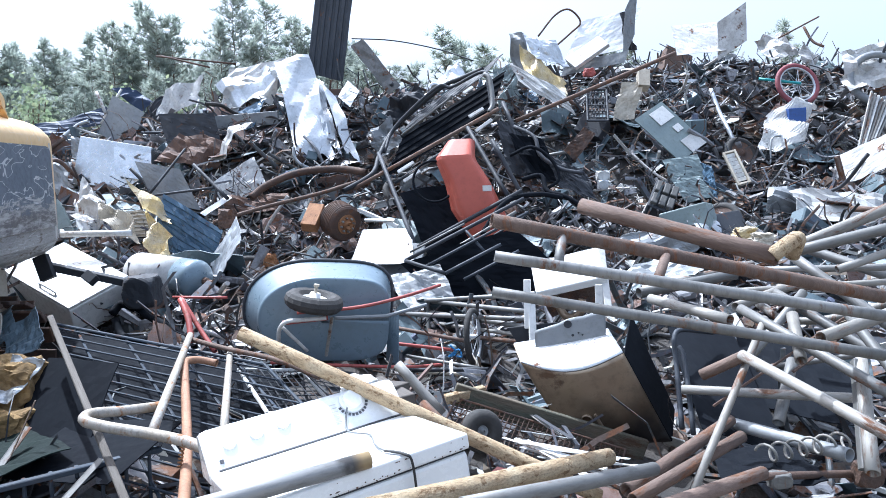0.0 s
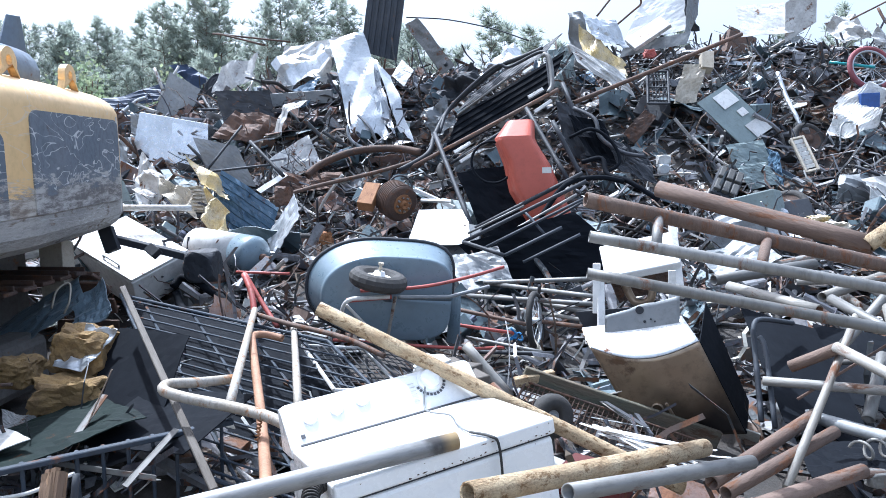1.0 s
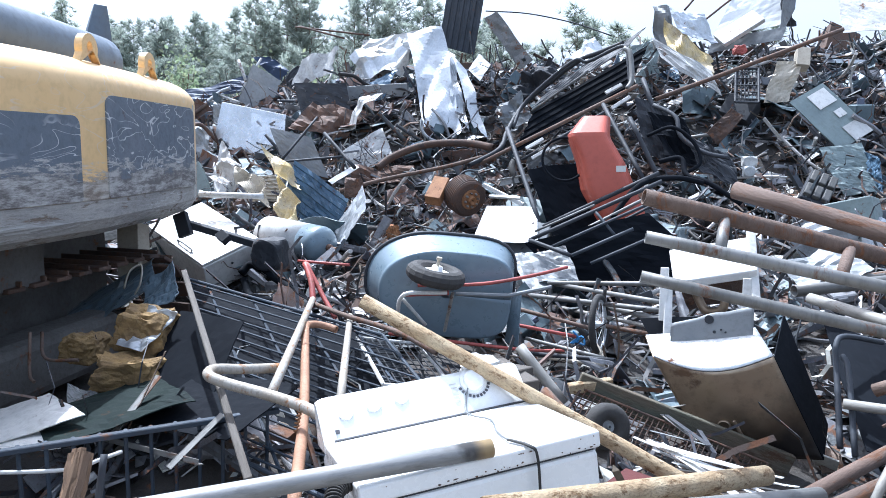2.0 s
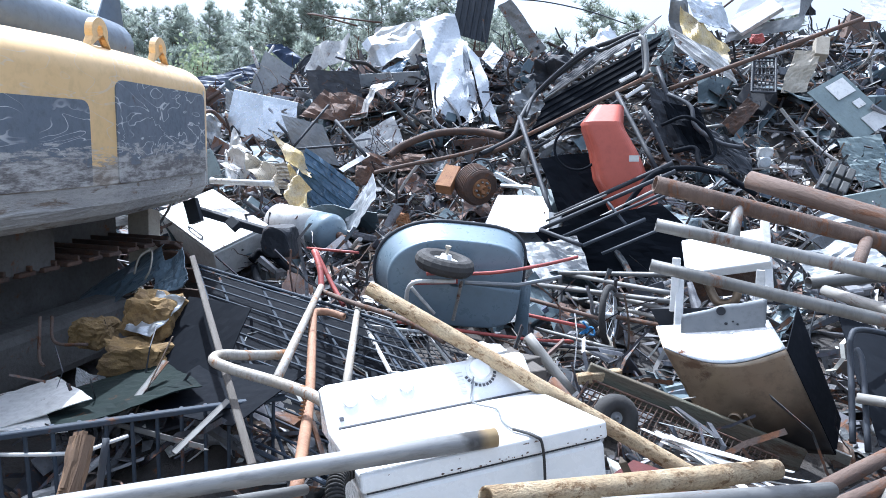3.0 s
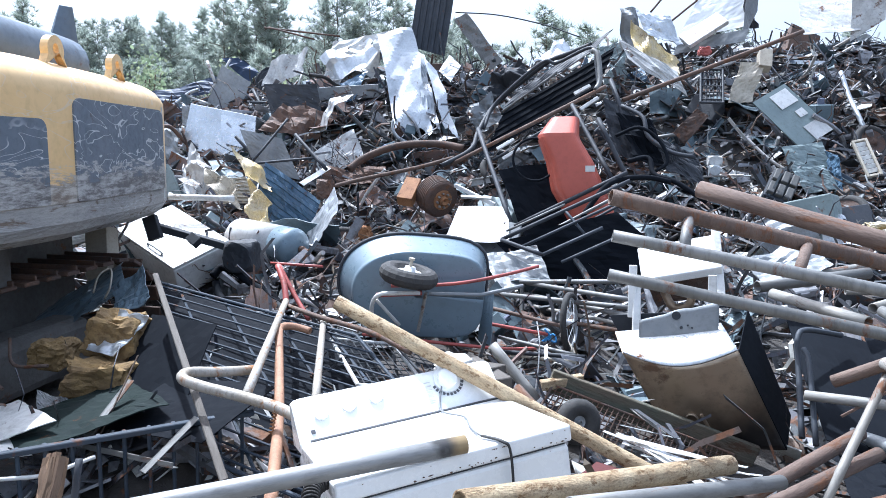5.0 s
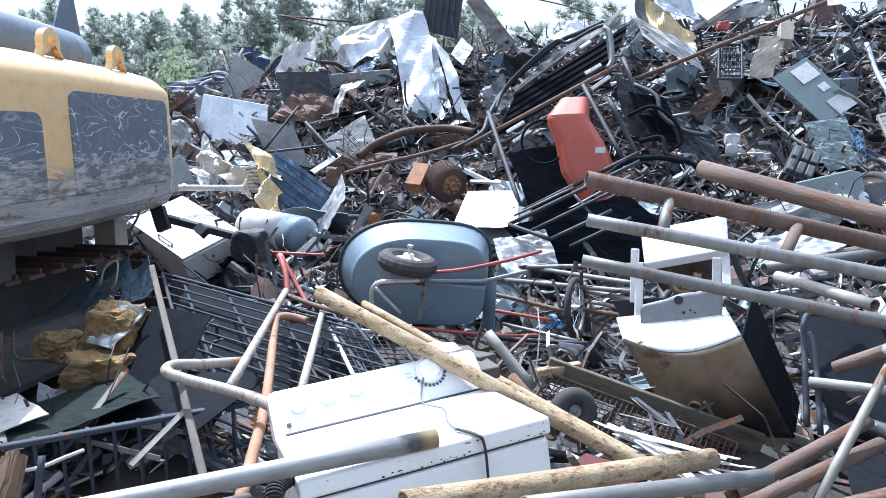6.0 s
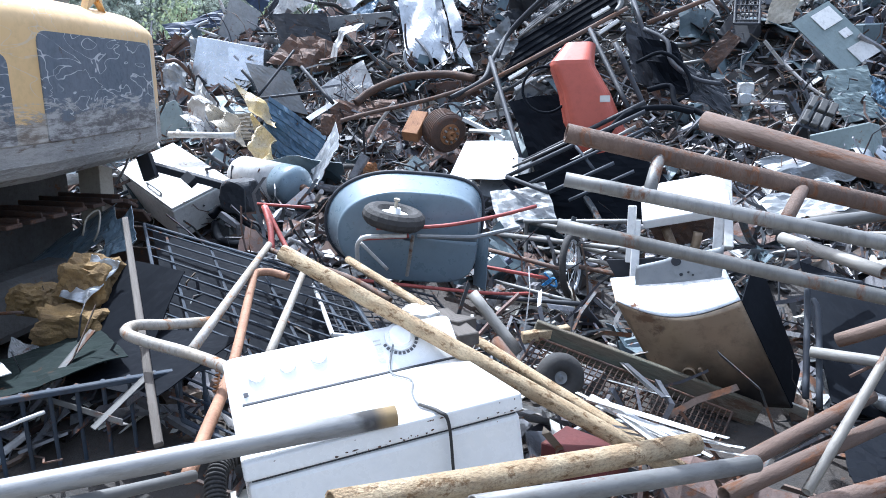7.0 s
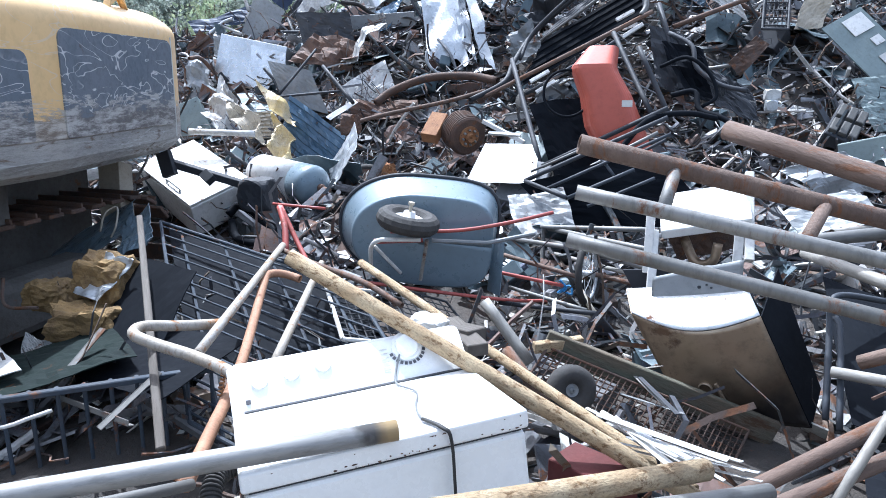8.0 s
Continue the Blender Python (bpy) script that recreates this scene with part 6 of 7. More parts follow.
adopt("vehicle_front_frame", "black vehicle front frame leaning on the heap", "vehicle frame", [
    bent_tube("rail", [(-0.665, 6.6, 1.58), (-0.438, 6.9, 1.726), (-0.401, 7.2, 1.895), (-0.291, 7.6, 2.156), (-0.009, 7.5, 2.393), (0.236, 7.4, 2.566), (0.403, 7.3, 2.62), (0.609, 7.2, 2.691)], 0.022, black_metal, "black bent frame rail of a vehicle grille", "vehicle frame"),
    bent_tube("rail", [(-0.36, 7.3, 1.926), (-0.259, 7.5, 2.188), (0.161, 7.35, 2.544), (0.311, 7.3, 2.54), (0.605, 7.1, 2.652), (0.648, 7, 2.498), (0.667, 6.9, 2.301)], 0.016, black_metal, "black rail with pale worn edge", "vehicle frame"),
    bent_tube("rail", [(-0.193, 7.4, 2.093), (0.318, 7.3, 2.455)], 0.012, galv, "bright worn rail of a grille", "vehicle frame"),
    tube("rail", (-0.581, 6.7, 1.597), (0.727, 6.8, 2.284), 0.018, rust_pipe, "long straight rail with rusty edge", "rail"),
    tube("rail", (-0.211, 6.6, 1.639), (0.492, 6.7, 2.074), 0.014, black_metal, "straight black rail in the heap", "rail"),
    tube("rail", (-0.075, 6.6, 1.711), (0.277, 6.7, 1.928), 0.012, galv, "bright worn rail in the heap", "rail"),
    sheet("grille", (-0.344, 7.3, 1.69), (1.015, -0.06, 0.592), (0.172, 0.18, 0.408), black_gloss, "black ribbed grille panel", "vehicle panel", crumple=0.01, ribs=5, seed=2),
    sheet("grille", (-0.22, 7.8, 2.143), (0.865, -0.09, 0.545), (0.203, 0.06, 0.231), black_metal, "black dented grille panel", "vehicle panel", crumple=0.02, seed=3),
    bar("bracket", (-0.176, 6.55, 1.735), (-0.036, 6.6, 1.82), 0.03, 0.02, worn_pale, "pale worn bracket on the frame", "bracket"),
    bar("bracket", (-0.124, 6.55, 1.653), (0.016, 6.6, 1.743), 0.03, 0.02, worn_pale, "pale worn bracket on the frame", "bracket"),
    bar("bracket", (0.507, 6.55, 2.074), (0.654, 6.6, 2.175), 0.03, 0.02, worn_pale, "pale worn bracket on the frame", "bracket"),
    bar("bracket", (0.453, 6.55, 2.198), (0.58, 6.6, 2.272), 0.03, 0.02, worn_pale, "pale worn bracket on the frame", "bracket"),
    bar("bracket", (0.406, 6.55, 2.397), (0.491, 6.6, 2.457), 0.03, 0.02, worn_pale, "pale worn bracket on the frame", "bracket"),
    bent_tube("bumper_end", [(0.61, 7, 2.615), (0.657, 6.95, 2.562), (0.677, 6.85, 2.343), (0.64, 6.8, 2.254)], 0.022, galv, "bright bent bumper end", "vehicle part")])
tube("long_bar", (0.027, 5.7, 1.171), (0.826, 5.75, 1.585), 0.016, black_metal, "black rail with bright worn edge", "rail")
tube("long_bar", (0.194, 5.6, 1.101), (0.769, 5.6, 1.434), 0.012, galv, "worn bright rail in the heap", "rail")
tube("long_bar", (0.255, 5.5, 1.066), (0.815, 5.5, 1.398), 0.01, black_metal, "thin black rail in the heap", "rail")
tube("long_bar", (-0.375, 6.9, 1.912), (-0.002, 5.9, 1.157), 0.02, black_metal, "black steel strut in the heap", "rail")
tube("long_bar", (0.44, 6.6, 2.112), (0.742, 5.9, 1.516), 0.018, black_metal, "black steel strut in the heap", "rail")
ring_thing("steering_ring", (0.155, 5.95, 1.662), (0.15, -0.95, 0.25), 0.165, 0.01, black_gloss, "black steering wheel ring", "steering wheel")
ring_thing("steering_ring", (-0.627, 6.4, 1.444), (0.3, -0.9, 0.2), 0.1, 0.008, black_metal, "thin black ring in the heap", "ring")
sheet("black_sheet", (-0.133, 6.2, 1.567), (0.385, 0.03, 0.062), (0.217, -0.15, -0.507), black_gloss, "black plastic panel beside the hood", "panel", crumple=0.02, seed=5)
# near-black sheet put where there is only a shaded void
sheet("black_sheet", (-0.088, 5.425, 1.082), (0.832, 0.015, 0.248), (0.37, -0.075, -0.369), black_gloss, "black sheet put in for a shaded void", "panel", crumple=0.02, seed=6)
sheet("black_sheet", (0.70, 6.8, 2.18), (0.26, -0.03, -0.06), (0.10, -0.12, -0.46), black_metal, "black dented vehicle panel", "vehicle panel", crumple=0.03, seed=7)
bent_tube("black_hose", [(0.506, 5.6, 1.262), (0.699, 5.7, 1.502), (0.961, 5.9, 1.547), (1.169, 6, 1.514)], 0.02, black_gloss, "black bent hose in the heap", "hose")
bent_tube("black_hose", [(0.871, 6.2, 1.658), (1.029, 6.2, 1.687), (1.065, 6.1, 1.566), (1.207, 6, 1.516), (1.425, 5.9, 1.375)], 0.02, black_gloss, "black bent hose in the heap", "hose")
tube("rust_beam", (0.923, 7.3, 2.204), (2.639, 7.9, 2.906), 0.021, rust_part, "long brown steel pole over the heap", "pole", sag=0.03)
brake_drum((-0.624, 6.2, 1.338), (0.62, -0.74, -0.26))
adopt("seat_rail_frame", "black vehicle rail frame under an orange hood", "vehicle frame", [
    tube("rail", (-0.047, 5.35, 1.114), (0.802, 5.35, 1.542), 0.014, black_metal, "black rail lying in the heap", "rail"),
    tube("rail", (0.091, 5.25, 1.079), (0.822, 5.25, 1.452), 0.01, slate, "dark grey rail in the heap", "rail"),
    tube("rail", (-0.016, 5.4, 1.168), (0.381, 5.45, 1.363), 0.008, galv, "worn bright rail in the heap", "rail"),
    tube("rail", (0.24, 5.15, 1.049), (0.626, 5.2, 1.236), 0.012, slate, "dark grey rail in the heap", "rail"),
    tube("rail", (-0.047, 5.35, 1.114), (0.24, 5.15, 1.049), 0.014, black_metal, "black rail lying in the heap", "rail"),
    tube("rail", (0.365, 5.1, 1.012), (0.744, 5.15, 1.196), 0.01, slate, "dark grey rail in the heap", "rail"),
    tube("rail", (0.381, 5.35, 1.33), (0.51, 5.2, 1.191), 0.01, slate, "dark grey rail in the heap", "rail")])
bar("rust_box", (-0.84, 6.3, 1.455), (-0.882, 6.1, 1.297), 0.13, 0.09, bright_rust, "rust-brown steel box in the heap", "box")
chunk("gold_part", (-1.237, 6.2, 1.028), (0.065, 0.05, 0.07), bright_rust, "bright orange rusted casting", "machine part", seed=9, rough=0.4)
chunk("rust_lump", (-1.671, 6.5, 1.36), (0.1, 0.08, 0.11), rust_part, "brown rusted hub in the heap", "machine part", seed=9, rough=0.2)
bent_tube("big_hose", [(-1.544, 6.8, 1.525), (-1.424, 6.9, 1.633), (-1.13, 7, 1.749), (-0.761, 7, 1.774), (-0.489, 6.9, 1.734)], 0.036, rust_part, "large curved rusty exhaust pipe", "pipe")
bent_tube("big_hose", [(-1.836, 6.6, 1.321), (-1.417, 6.7, 1.441), (-0.923, 6.8, 1.554), (-0.573, 6.8, 1.655)], 0.018, rust_pipe, "long brown rod in the heap", "rod")
sheet("ribbed_sheet", (-2.272, 6.65, 1.581), (0.513, -0.03, -0.334), (-0.075, -0.135, -0.387), blue_sheet, "dented blue ribbed panel", "panel", crumple=0.03, ribs=5, seed=3)
crumpled("yellow_foil", (-2.595, 6.65, 1.697), (0.154, -0.12, -0.226), (0.296, -0.04, -0.169), gold_foil, "torn yellowed foil sheet", "foil", amp=0.05, seed=6)
crumpled("yellow_foil", (-2.372, 6.5, 1.45), (0.05, -0.2, -0.316), (0.261, -0.16, -0.231), gold_foil, "torn yellowed foil sheet", "foil", amp=0.06, seed=8)
sheet("grey_plate", (-2.823, 7.3, 1.892), (0.45, 0, -0.087), (0.2, -0.06, -0.403), grey_sheet, "flat grey panel in the heap", "panel", crumple=0.008, seed=9)
cabinet("silver_cabinet", (-3.702, 7.99, 2.183), (-0.084, -0.09, -0.502), (0.769, -0.03, -0.156), 0.3, bright_sheet, "shiny bent aluminium cabinet", "appliance", door=False, dent=0.02)
sheet("silver_sheet", (-2.881, 7.84, 1.979), (0.038, -0.09, -0.306), (-0.406, 0.03, 0.082), bright_sheet, "shiny bent aluminium sheet", "metal sheet", crumple=0.006, seed=10)
sheet("grey_box_side", (-3.811, 9.03, 2.718), (0.375, 0, -0.212), (-0.193, -0.03, -0.452), grey_sheet, "grey sheet-metal box side standing up", "metal sheet", crumple=0.006, seed=3)
tube("pale_strut", (-4.043, 9.1, 2.773), (-3.896, 9, 2.502), 0.02, worn_pale, "short pale strut on the crest", "rod")
tube("pale_strut", (-3.728, 9.1, 2.798), (-3.966, 9, 2.38), 0.014, worn_pale, "short pale strut on the crest", "rod")
tube("pale_strut", (-4.215, 8.9, 2.324), (-3.888, 8.8, 2.225), 0.014, worn_pale, "short pale strut on the crest", "rod")
sheet("white_strip", (-2.054, 6.9, 1.392), (0.24, 0.08, 0.159), (0.055, -0.04, -0.028), white_enamel, "bright white strip of sheet", "metal strip", crumple=0.004, seed=3, n=5)
sheet("beige_curtain", (-3.027, 7, 1.406), (0.389, 0, 0.019), (0.167, -0.06, -0.241), beige, "beige corrugated torn sheet", "metal sheet", crumple=0.02, ribs=7, seed=4)
sheet("pale_torn", (-3.462, 7.49, 1.735), (0.273, -0.08, -0.258), (0.032, -0.24, -0.473), worn_pale, "pale torn sheet in the heap", "metal sheet", crumple=0.05, seed=14)
tube("white_splinter", (-0.483, 6.2, 1.437), (-0.152, 6.1, 1.296), 0.02, old_white, "pale broken strip in scrap", "metal strip", seg=4, wall=0)
tube("white_splinter", (-0.426, 6.15, 1.352), (-0.177, 6.1, 1.347), 0.016, old_white, "pale broken strip in scrap", "metal strip", seg=4, wall=0)
crumpled("white_canopy", (-3.367, 9.2, 2.461), (0.052, 0.16, 0.354), (0.497, 0.08, 0.159), worn_pale, "pale crumpled sheet roof", "metal sheet", amp=0.05, seed=10)
sheet("dark_plate", (-2.97, 8.31, 2.417), (0.616, 0, 0.011), (0.101, -0.06, -0.354), black_metal, "dark metal box side", "panel", crumple=0.02, seed=4)
tube("pale_strut", (-2.943, 9, 2.104), (-2.82, 9.2, 2.661), 0.012, worn_pale, "thin pale strut in the heap", "rod")
bar("grey_girder", (-2.678, 8.6, 2.32), (-1.695, 8.6, 2.38), 0.05, 0.15, grey_sheet, "long flat grey girder", "beam")
crumpled("rag_sheet", (-2.296, 7.95, 1.899), (0.25, 0.24, 0.37), (0.166, -0.08, 0.045), worn_pale, "pale torn sheet with rust", "metal sheet", amp=0.07, seed=12)
crumpled("foil_sheet", (-2.553, 9.1, 2.81), (0.584, 0.08, 0.253), (0.231, -0.24, -0.327), alu, "large crumpled aluminium sheet", "metal sheet", amp=0.11, seed=13, n=34)
crumpled("foil_sheet", (-2.48, 8.9, 2.551), (0.309, 0.24, 0.437), (0.657, -0.08, 0.003), worn_pale, "pale crumpled sheet in the heap", "metal sheet", amp=0.12, seed=14, n=30)
crumpled("foil_strip", (-1.742, 8.67, 3.047), (0.408, 0, 0.032), (0.381, -0.72, -1.134), alu, "tall pale foil sheet hanging down in folds", "metal sheet", amp=0.055, seed=15, n=30, freq=3.4)
sheet("crumpled_liner", (-2.495, 8.95, 2.522), (0.706, 0, 0.112), (0.09, 0.24, 0.5), worn_pale, "bent white liner sheet", "metal sheet", crumple=0.035, seed=23, n=12)
crumpled("foil_strip", (-1.373, 8.66, 2.984), (0.187, -0.08, -0.197), (0.306, -0.56, -0.906), alu, "crumpled foil strip in the heap", "metal sheet", amp=0.07, seed=16)
crumpled("foil_strip", (-1.167, 8.48, 2.744), (0.179, -0.08, -0.16), (0.314, -0.48, -0.753), alu, "shiny bent strip in the heap", "metal strip", amp=0.04, seed=17)
tyre_thing("cart_ring", (-1.196, 8, 1.962), (0.2, -0.8, 0.5), 0.22, 0.014, "spoked wire wheel half buried", tyre=grey_sheet, spokes=18, tread=False)
sheet("white_offcut", (-1.022, 8.75, 2.623), (0.103, 0.12, 0.193), (0.153, -0.12, -0.135), white_enamel, "white enamel offcut in the heap", "panel", crumple=0.008, seed=3)
sheet("ribbed_steel_sheet", (-1.338, 9.4, 4.071), (-0.161, -0.03, -1.086), (0.449, -0.015, -0.12), slate, "tall dark ribbed steel panel standing up", "panel", crumple=0.01, ribs=6, seed=3)
crumpled("black_bag", (-0.475, 8.3, 2.404), (0.363, 0.03, 0.302), (0.166, -0.09, -0.151), black_metal, "black crushed plastic drum", "plastic", amp=0.12, seed=21)
crumpled("silver_fender", (-0.021, 8.3, 2.674), (0.414, 0.16, 0.257), (0.128, -0.24, -0.139), alu, "shiny crumpled fender in the heap", "vehicle panel", amp=0.08, seed=22)
sheet("perforated_strip", (-0.925, 9.23, 3.271), (0.155, 0, 0.097), (0.468, -0.18, -0.605), galv, "perforated steel strip in the heap", "metal strip", crumple=0.02, seed=23)
sheet("grey_offcut", (-0.597, 7.9, 2.138), (0.246, 0.03, 0.151), (0.143, -0.12, -0.255), grey_sheet, "grey bent offcut in the heap", "metal sheet", crumple=0.05, seed=24)
tube("long_rod", (-3.421, 9.6, 3.268), (-2.734, 9.4, 3.08), 0.012, rust_part, "thin rod sticking out of the heap", "rod")
bent_tube("wire_cable", [(-0.929, 9.4, 3.395), (-0.406, 9.5, 3.375), (0.164, 9.5, 3.254), (0.586, 9.3, 3.077)], 0.008, black_metal, "thin black cable over the heap", "cable")
tube("long_rod", (-3.479, 9.6, 3.263), (-2.401, 9.4, 3.116), 0.012, rust_part, "thin rod sticking out of the heap", "rod")
crumpled("gold_shell", (0.927, 8.3, 3.202), (0.189, 0.03, 0.014), (0.148, -0.06, -0.592), grey_sheet, "crushed silver appliance shell", "appliance", amp=0.07, seed=25)
crumpled("gold_liner", (1.049, 8.15, 3.054), (0.444, -0.12, -0.368), (0.035, -0.12, -0.29), gold_foil, "yellow insulation in a crushed shell", "insulation", amp=0.05, seed=26)
sheet("silver_shell", (1.09, 8.2, 3.181), (0.128, -0.16, -0.301), (0.383, 0.2, -0.044), alu, "bent bright shell side", "appliance", crumple=0.03, seed=27)
sheet("pale_shell", (0.92, 8, 2.879), (0.573, -0.12, -0.356), (0.094, -0.08, -0.245), worn_pale, "pale rusted shell rim", "appliance", crumple=0.04, seed=28)
adopt("white_appliance", "white enamel appliance lying open on top", "appliance", [
    sheet("back_wall", (1.641, 8.9, 2.974), (0.717, 0, 0.144), (0.253, 0.24, 0.523), white_enamel, "white enamel wall in the heap", "panel", crumple=0.008, seed=3),
    sheet("base", (1.577, 8.7, 2.799), (0.735, 0, 0.134), (0.055, 0.06, 0.142), grey_sheet, "dark grey underside in the heap", "panel", crumple=0.006, seed=4),
    sheet("side_wall", (2.291, 8.75, 2.954), (0.164, 0.075, 0.316), (0.042, 0.075, 0.599), grey_sheet, "grey bent side in the heap", "panel", crumple=0.012, seed=5)])
sheet("torn_plate", (2.378, 8.9, 3.556), (0.105, -0.03, -0.459), (-0.051, 0.12, -0.006), black_metal, "dark torn appliance edge", "panel", crumple=0.04, seed=28)
bent_tube("bent_rod", [(1.353, 9, 3.302), (1.568, 9.1, 3.561), (1.737, 9.1, 3.624), (1.873, 9.1, 3.476), (1.752, 9.1, 3.346), (1.387, 9, 3.039)], 0.012, rust_part, "bent rod frame against the sky", "frame")
cabinet("oven", (1.622, 8.7, 2.99), (0.09, -0.16, -0.12), (0.275, 0.16, 0.342), 0.05, worn_pale, "small white oven door", "appliance", door=False)
sheet("white_plate", (3.018, 9.3, 3.442), (0.585, 0, 0.043), (-0.023, -0.32, -0.401), worn_pale, "dirty white appliance side", "panel", crumple=0.008, seed=29)
sheet("standing_board", (3.492, 9, 2.969), (-0.005, 0.04, 0.453), (0.317, -0.04, 0.224), worn_pale, "pale panel standing upright on the heap", "panel", crumple=0.006, seed=30)
sheet("white_tarp", (3.983, 9.2, 3.225), (0.303, 0, 0.095), (0.105, -0.32, -0.283), worn_pale, "pale torn sheeting in the heap", "plastic", crumple=0.06, seed=31)
tube("long_rod", (4.198, 9, 3.219), (4.767, 9.2, 3.497), 0.01, rust_part, "thin rod against the sky", "rod")
bent_tube("long_rod", [(4.492, 9, 3.344), (4.549, 8.9, 3.163), (4.632, 8.8, 3.08)], 0.016, rust_part, "short bent rod against the sky", "rod")
sheet("chair", (1.99, 7.9, 2.225), (0.117, 0.09, 0.399), (0.237, 0, 0.014), beige, "beige moulded seat back", "seat", crumple=0.02, seed=32)
rack("crate_grid", (1.74, 8, 2.561), (0.209, 0, -0.004), (-0.043, -0.3, -0.344), 5, black_metal, "dark wire crate in the heap", "crate", r=0.006, cross=6)
bar("beige_can", (2.337, 8, 2.562), (2.361, 8.1, 2.739), 0.12, 0.12, beige, "beige tin can in the heap", "can")
chunk("red_part", (1.845, 8.4, 2.787), (0.08, 0.06, 0.06), red_paint, "small red machine part", "machine part", seed=2)
switchboard((2.119, 7.5, 2.202), (0.415, -0.15, -0.42), (0.309, 0.15, 0.186))
sheet("switchboard", (2.325, 7.24, 1.8), (0.34, 0, 0.049), (0.069, -0.09, -0.216), greygreen, "grey-green panel lying in the heap", "panel", crumple=0.012, seed=35)
sheet("switchboard", (2.298, 6.84, 1.608), (0.254, 0, 0.047), (0.103, -0.09, -0.193), greygreen, "grey-green panel with a round red mark", "panel", crumple=0.012, seed=36)
ring_thing("red_disc", (2.512, 7.15, 1.598), (0.1, -0.8, 0.6), 0.035, 0.012, red_paint, "small red round mark", "disc")
louvre((2.831, 7.05, 1.859), (0.12, 0, 0.03), (0.015, -0.2, -0.311))
black_block((1.968, 6.5, 1.375), (0.192, -0.05, -0.077), (0.151, 0.2, 0.198))
sheet("rust_plate", (1.377, 7.2, 1.895), (0.198, 0.06, 0.241), (0.103, -0.03, -0.082), rust_part, "rust-brown steel plate in the heap", "metal sheet", crumple=0.02, seed=37)
chunk("gauge", (1.683, 6.9, 1.668), (0.08, 0.07, 0.06), worn_pale, "white round meter in the heap", "meter", seed=3, rough=0.05)
chunk("gauge", (1.674, 6.85, 1.586), (0.06, 0.06, 0.06), alu, "round metal can in the heap", "can", seed=5, rough=0.05)
adopt("bicycle", "bicycle with red tyre and teal frame", "bicycle", [
    tyre_thing("wheel", (3.912, 7.9, 2.56), (0.1, -0.9, 0.35), 0.24, 0.026, "bicycle wheel with red tyre", tyre=crimson, spokes=18, tread=False),
    tube("frame", (3.554, 8, 2.636), (3.928, 7.85, 2.565), 0.014, teal, "teal bicycle frame tube", "bicycle")])
bar("blue_bucket", (3.709, 7.7, 2.224), (3.88, 7.7, 2.233), 0.16, 0.14, bin_blue, "small blue plastic bucket", "bucket")
sheet("white_car_part", (4.495, 8.2, 2.924), (0.477, 0, 0.093), (-0.038, -0.24, -0.442), worn_pale, "white car body part with wheel arch", "vehicle panel", crumple=0.06, seed=38)
ring_thing("fender", (4.796, 8, 2.626), (-0.2, -0.9, 0.3), 0.26, 0.04, grey_sheet, "grey wheel arch liner", "vehicle part")
tube("conduit", (4.012, 7, 1.579), (4.511, 7.6, 2.443), 0.014, galv, "pale strip in an upright bundle", "metal strip", seg=6, wall=0)
tube("conduit", (4.027, 7, 1.589), (4.546, 7.6, 2.421), 0.014, pale_tube, "pale strip in an upright bundle", "metal strip", seg=6, wall=0)
tube("conduit", (4.042, 7, 1.6), (4.581, 7.6, 2.398), 0.014, worn_pale, "pale strip in an upright bundle", "metal strip", seg=6, wall=0)
tube("conduit", (4.058, 7, 1.61), (4.616, 7.6, 2.375), 0.014, galv, "pale strip in an upright bundle", "metal strip", seg=6, wall=0)
tube("conduit", (4.073, 7, 1.62), (4.651, 7.6, 2.352), 0.014, pale_tube, "pale strip in an upright bundle", "metal strip", seg=6, wall=0)
tube("conduit", (4.088, 7, 1.63), (4.686, 7.6, 2.329), 0.014, worn_pale, "pale strip in an upright bundle", "metal strip", seg=6, wall=0)
tube("conduit", (4.103, 7, 1.64), (4.721, 7.6, 2.307), 0.014, galv, "pale strip in an upright bundle", "metal strip", seg=6, wall=0)
crumpled("white_plastic", (3.345, 7.45, 1.87), (0.21, 0.32, 0.407), (0.441, 0, 0.076), worn_pale, "torn white plastic sheeting", "plastic", amp=0.09, seed=39)
tube("dark_strap", (3.268, 6.75, 1.615), (3.998, 6.6, 1.32), 0.014, black_metal, "dark strap across a bent panel", "strap", wall=0)
sheet("grey_roof", (3.117, 6.32, 1.545), (0.764, 0, -0.092), (-0.067, -0.32, -0.213), worn_pale, "bent grey vehicle panel", "vehicle panel", crumple=0.05, seed=40)
sheet("grey_roof", (2.996, 6.45, 1.567), (0.515, -0.03, -0.079), (-0.106, -0.15, -0.207), grey_sheet, "bent grey panel in the heap", "vehicle panel", crumple=0.06, seed=41)
crumpled("white_plastic", (1.546, 5.6, 1.234), (0.35, 0.06, 0.138), (0.221, -0.12, -0.198), grey_sheet, "pale grey bent sheet", "metal sheet", amp=0.06, seed=42)
crumpled("white_plastic", (2.156, 6, 1.344), (0.218, -0.08, -0.064), (0.005, -0.32, -0.169), alu, "bright bent sheet in the heap", "metal sheet", amp=0.05, seed=43)
chunk("gold_part", (2.381, 5.4, 1.262), (0.1, 0.07, 0.05), gold_foil, "yellowed brass fittings in the heap", "machine part", seed=12, rough=0.5)
chunk("gold_part", (2.415, 5.2, 1.242), (0.09, 0.07, 0.05), beige, "tan machine fitting in the heap", "machine part", seed=14, rough=0.5)
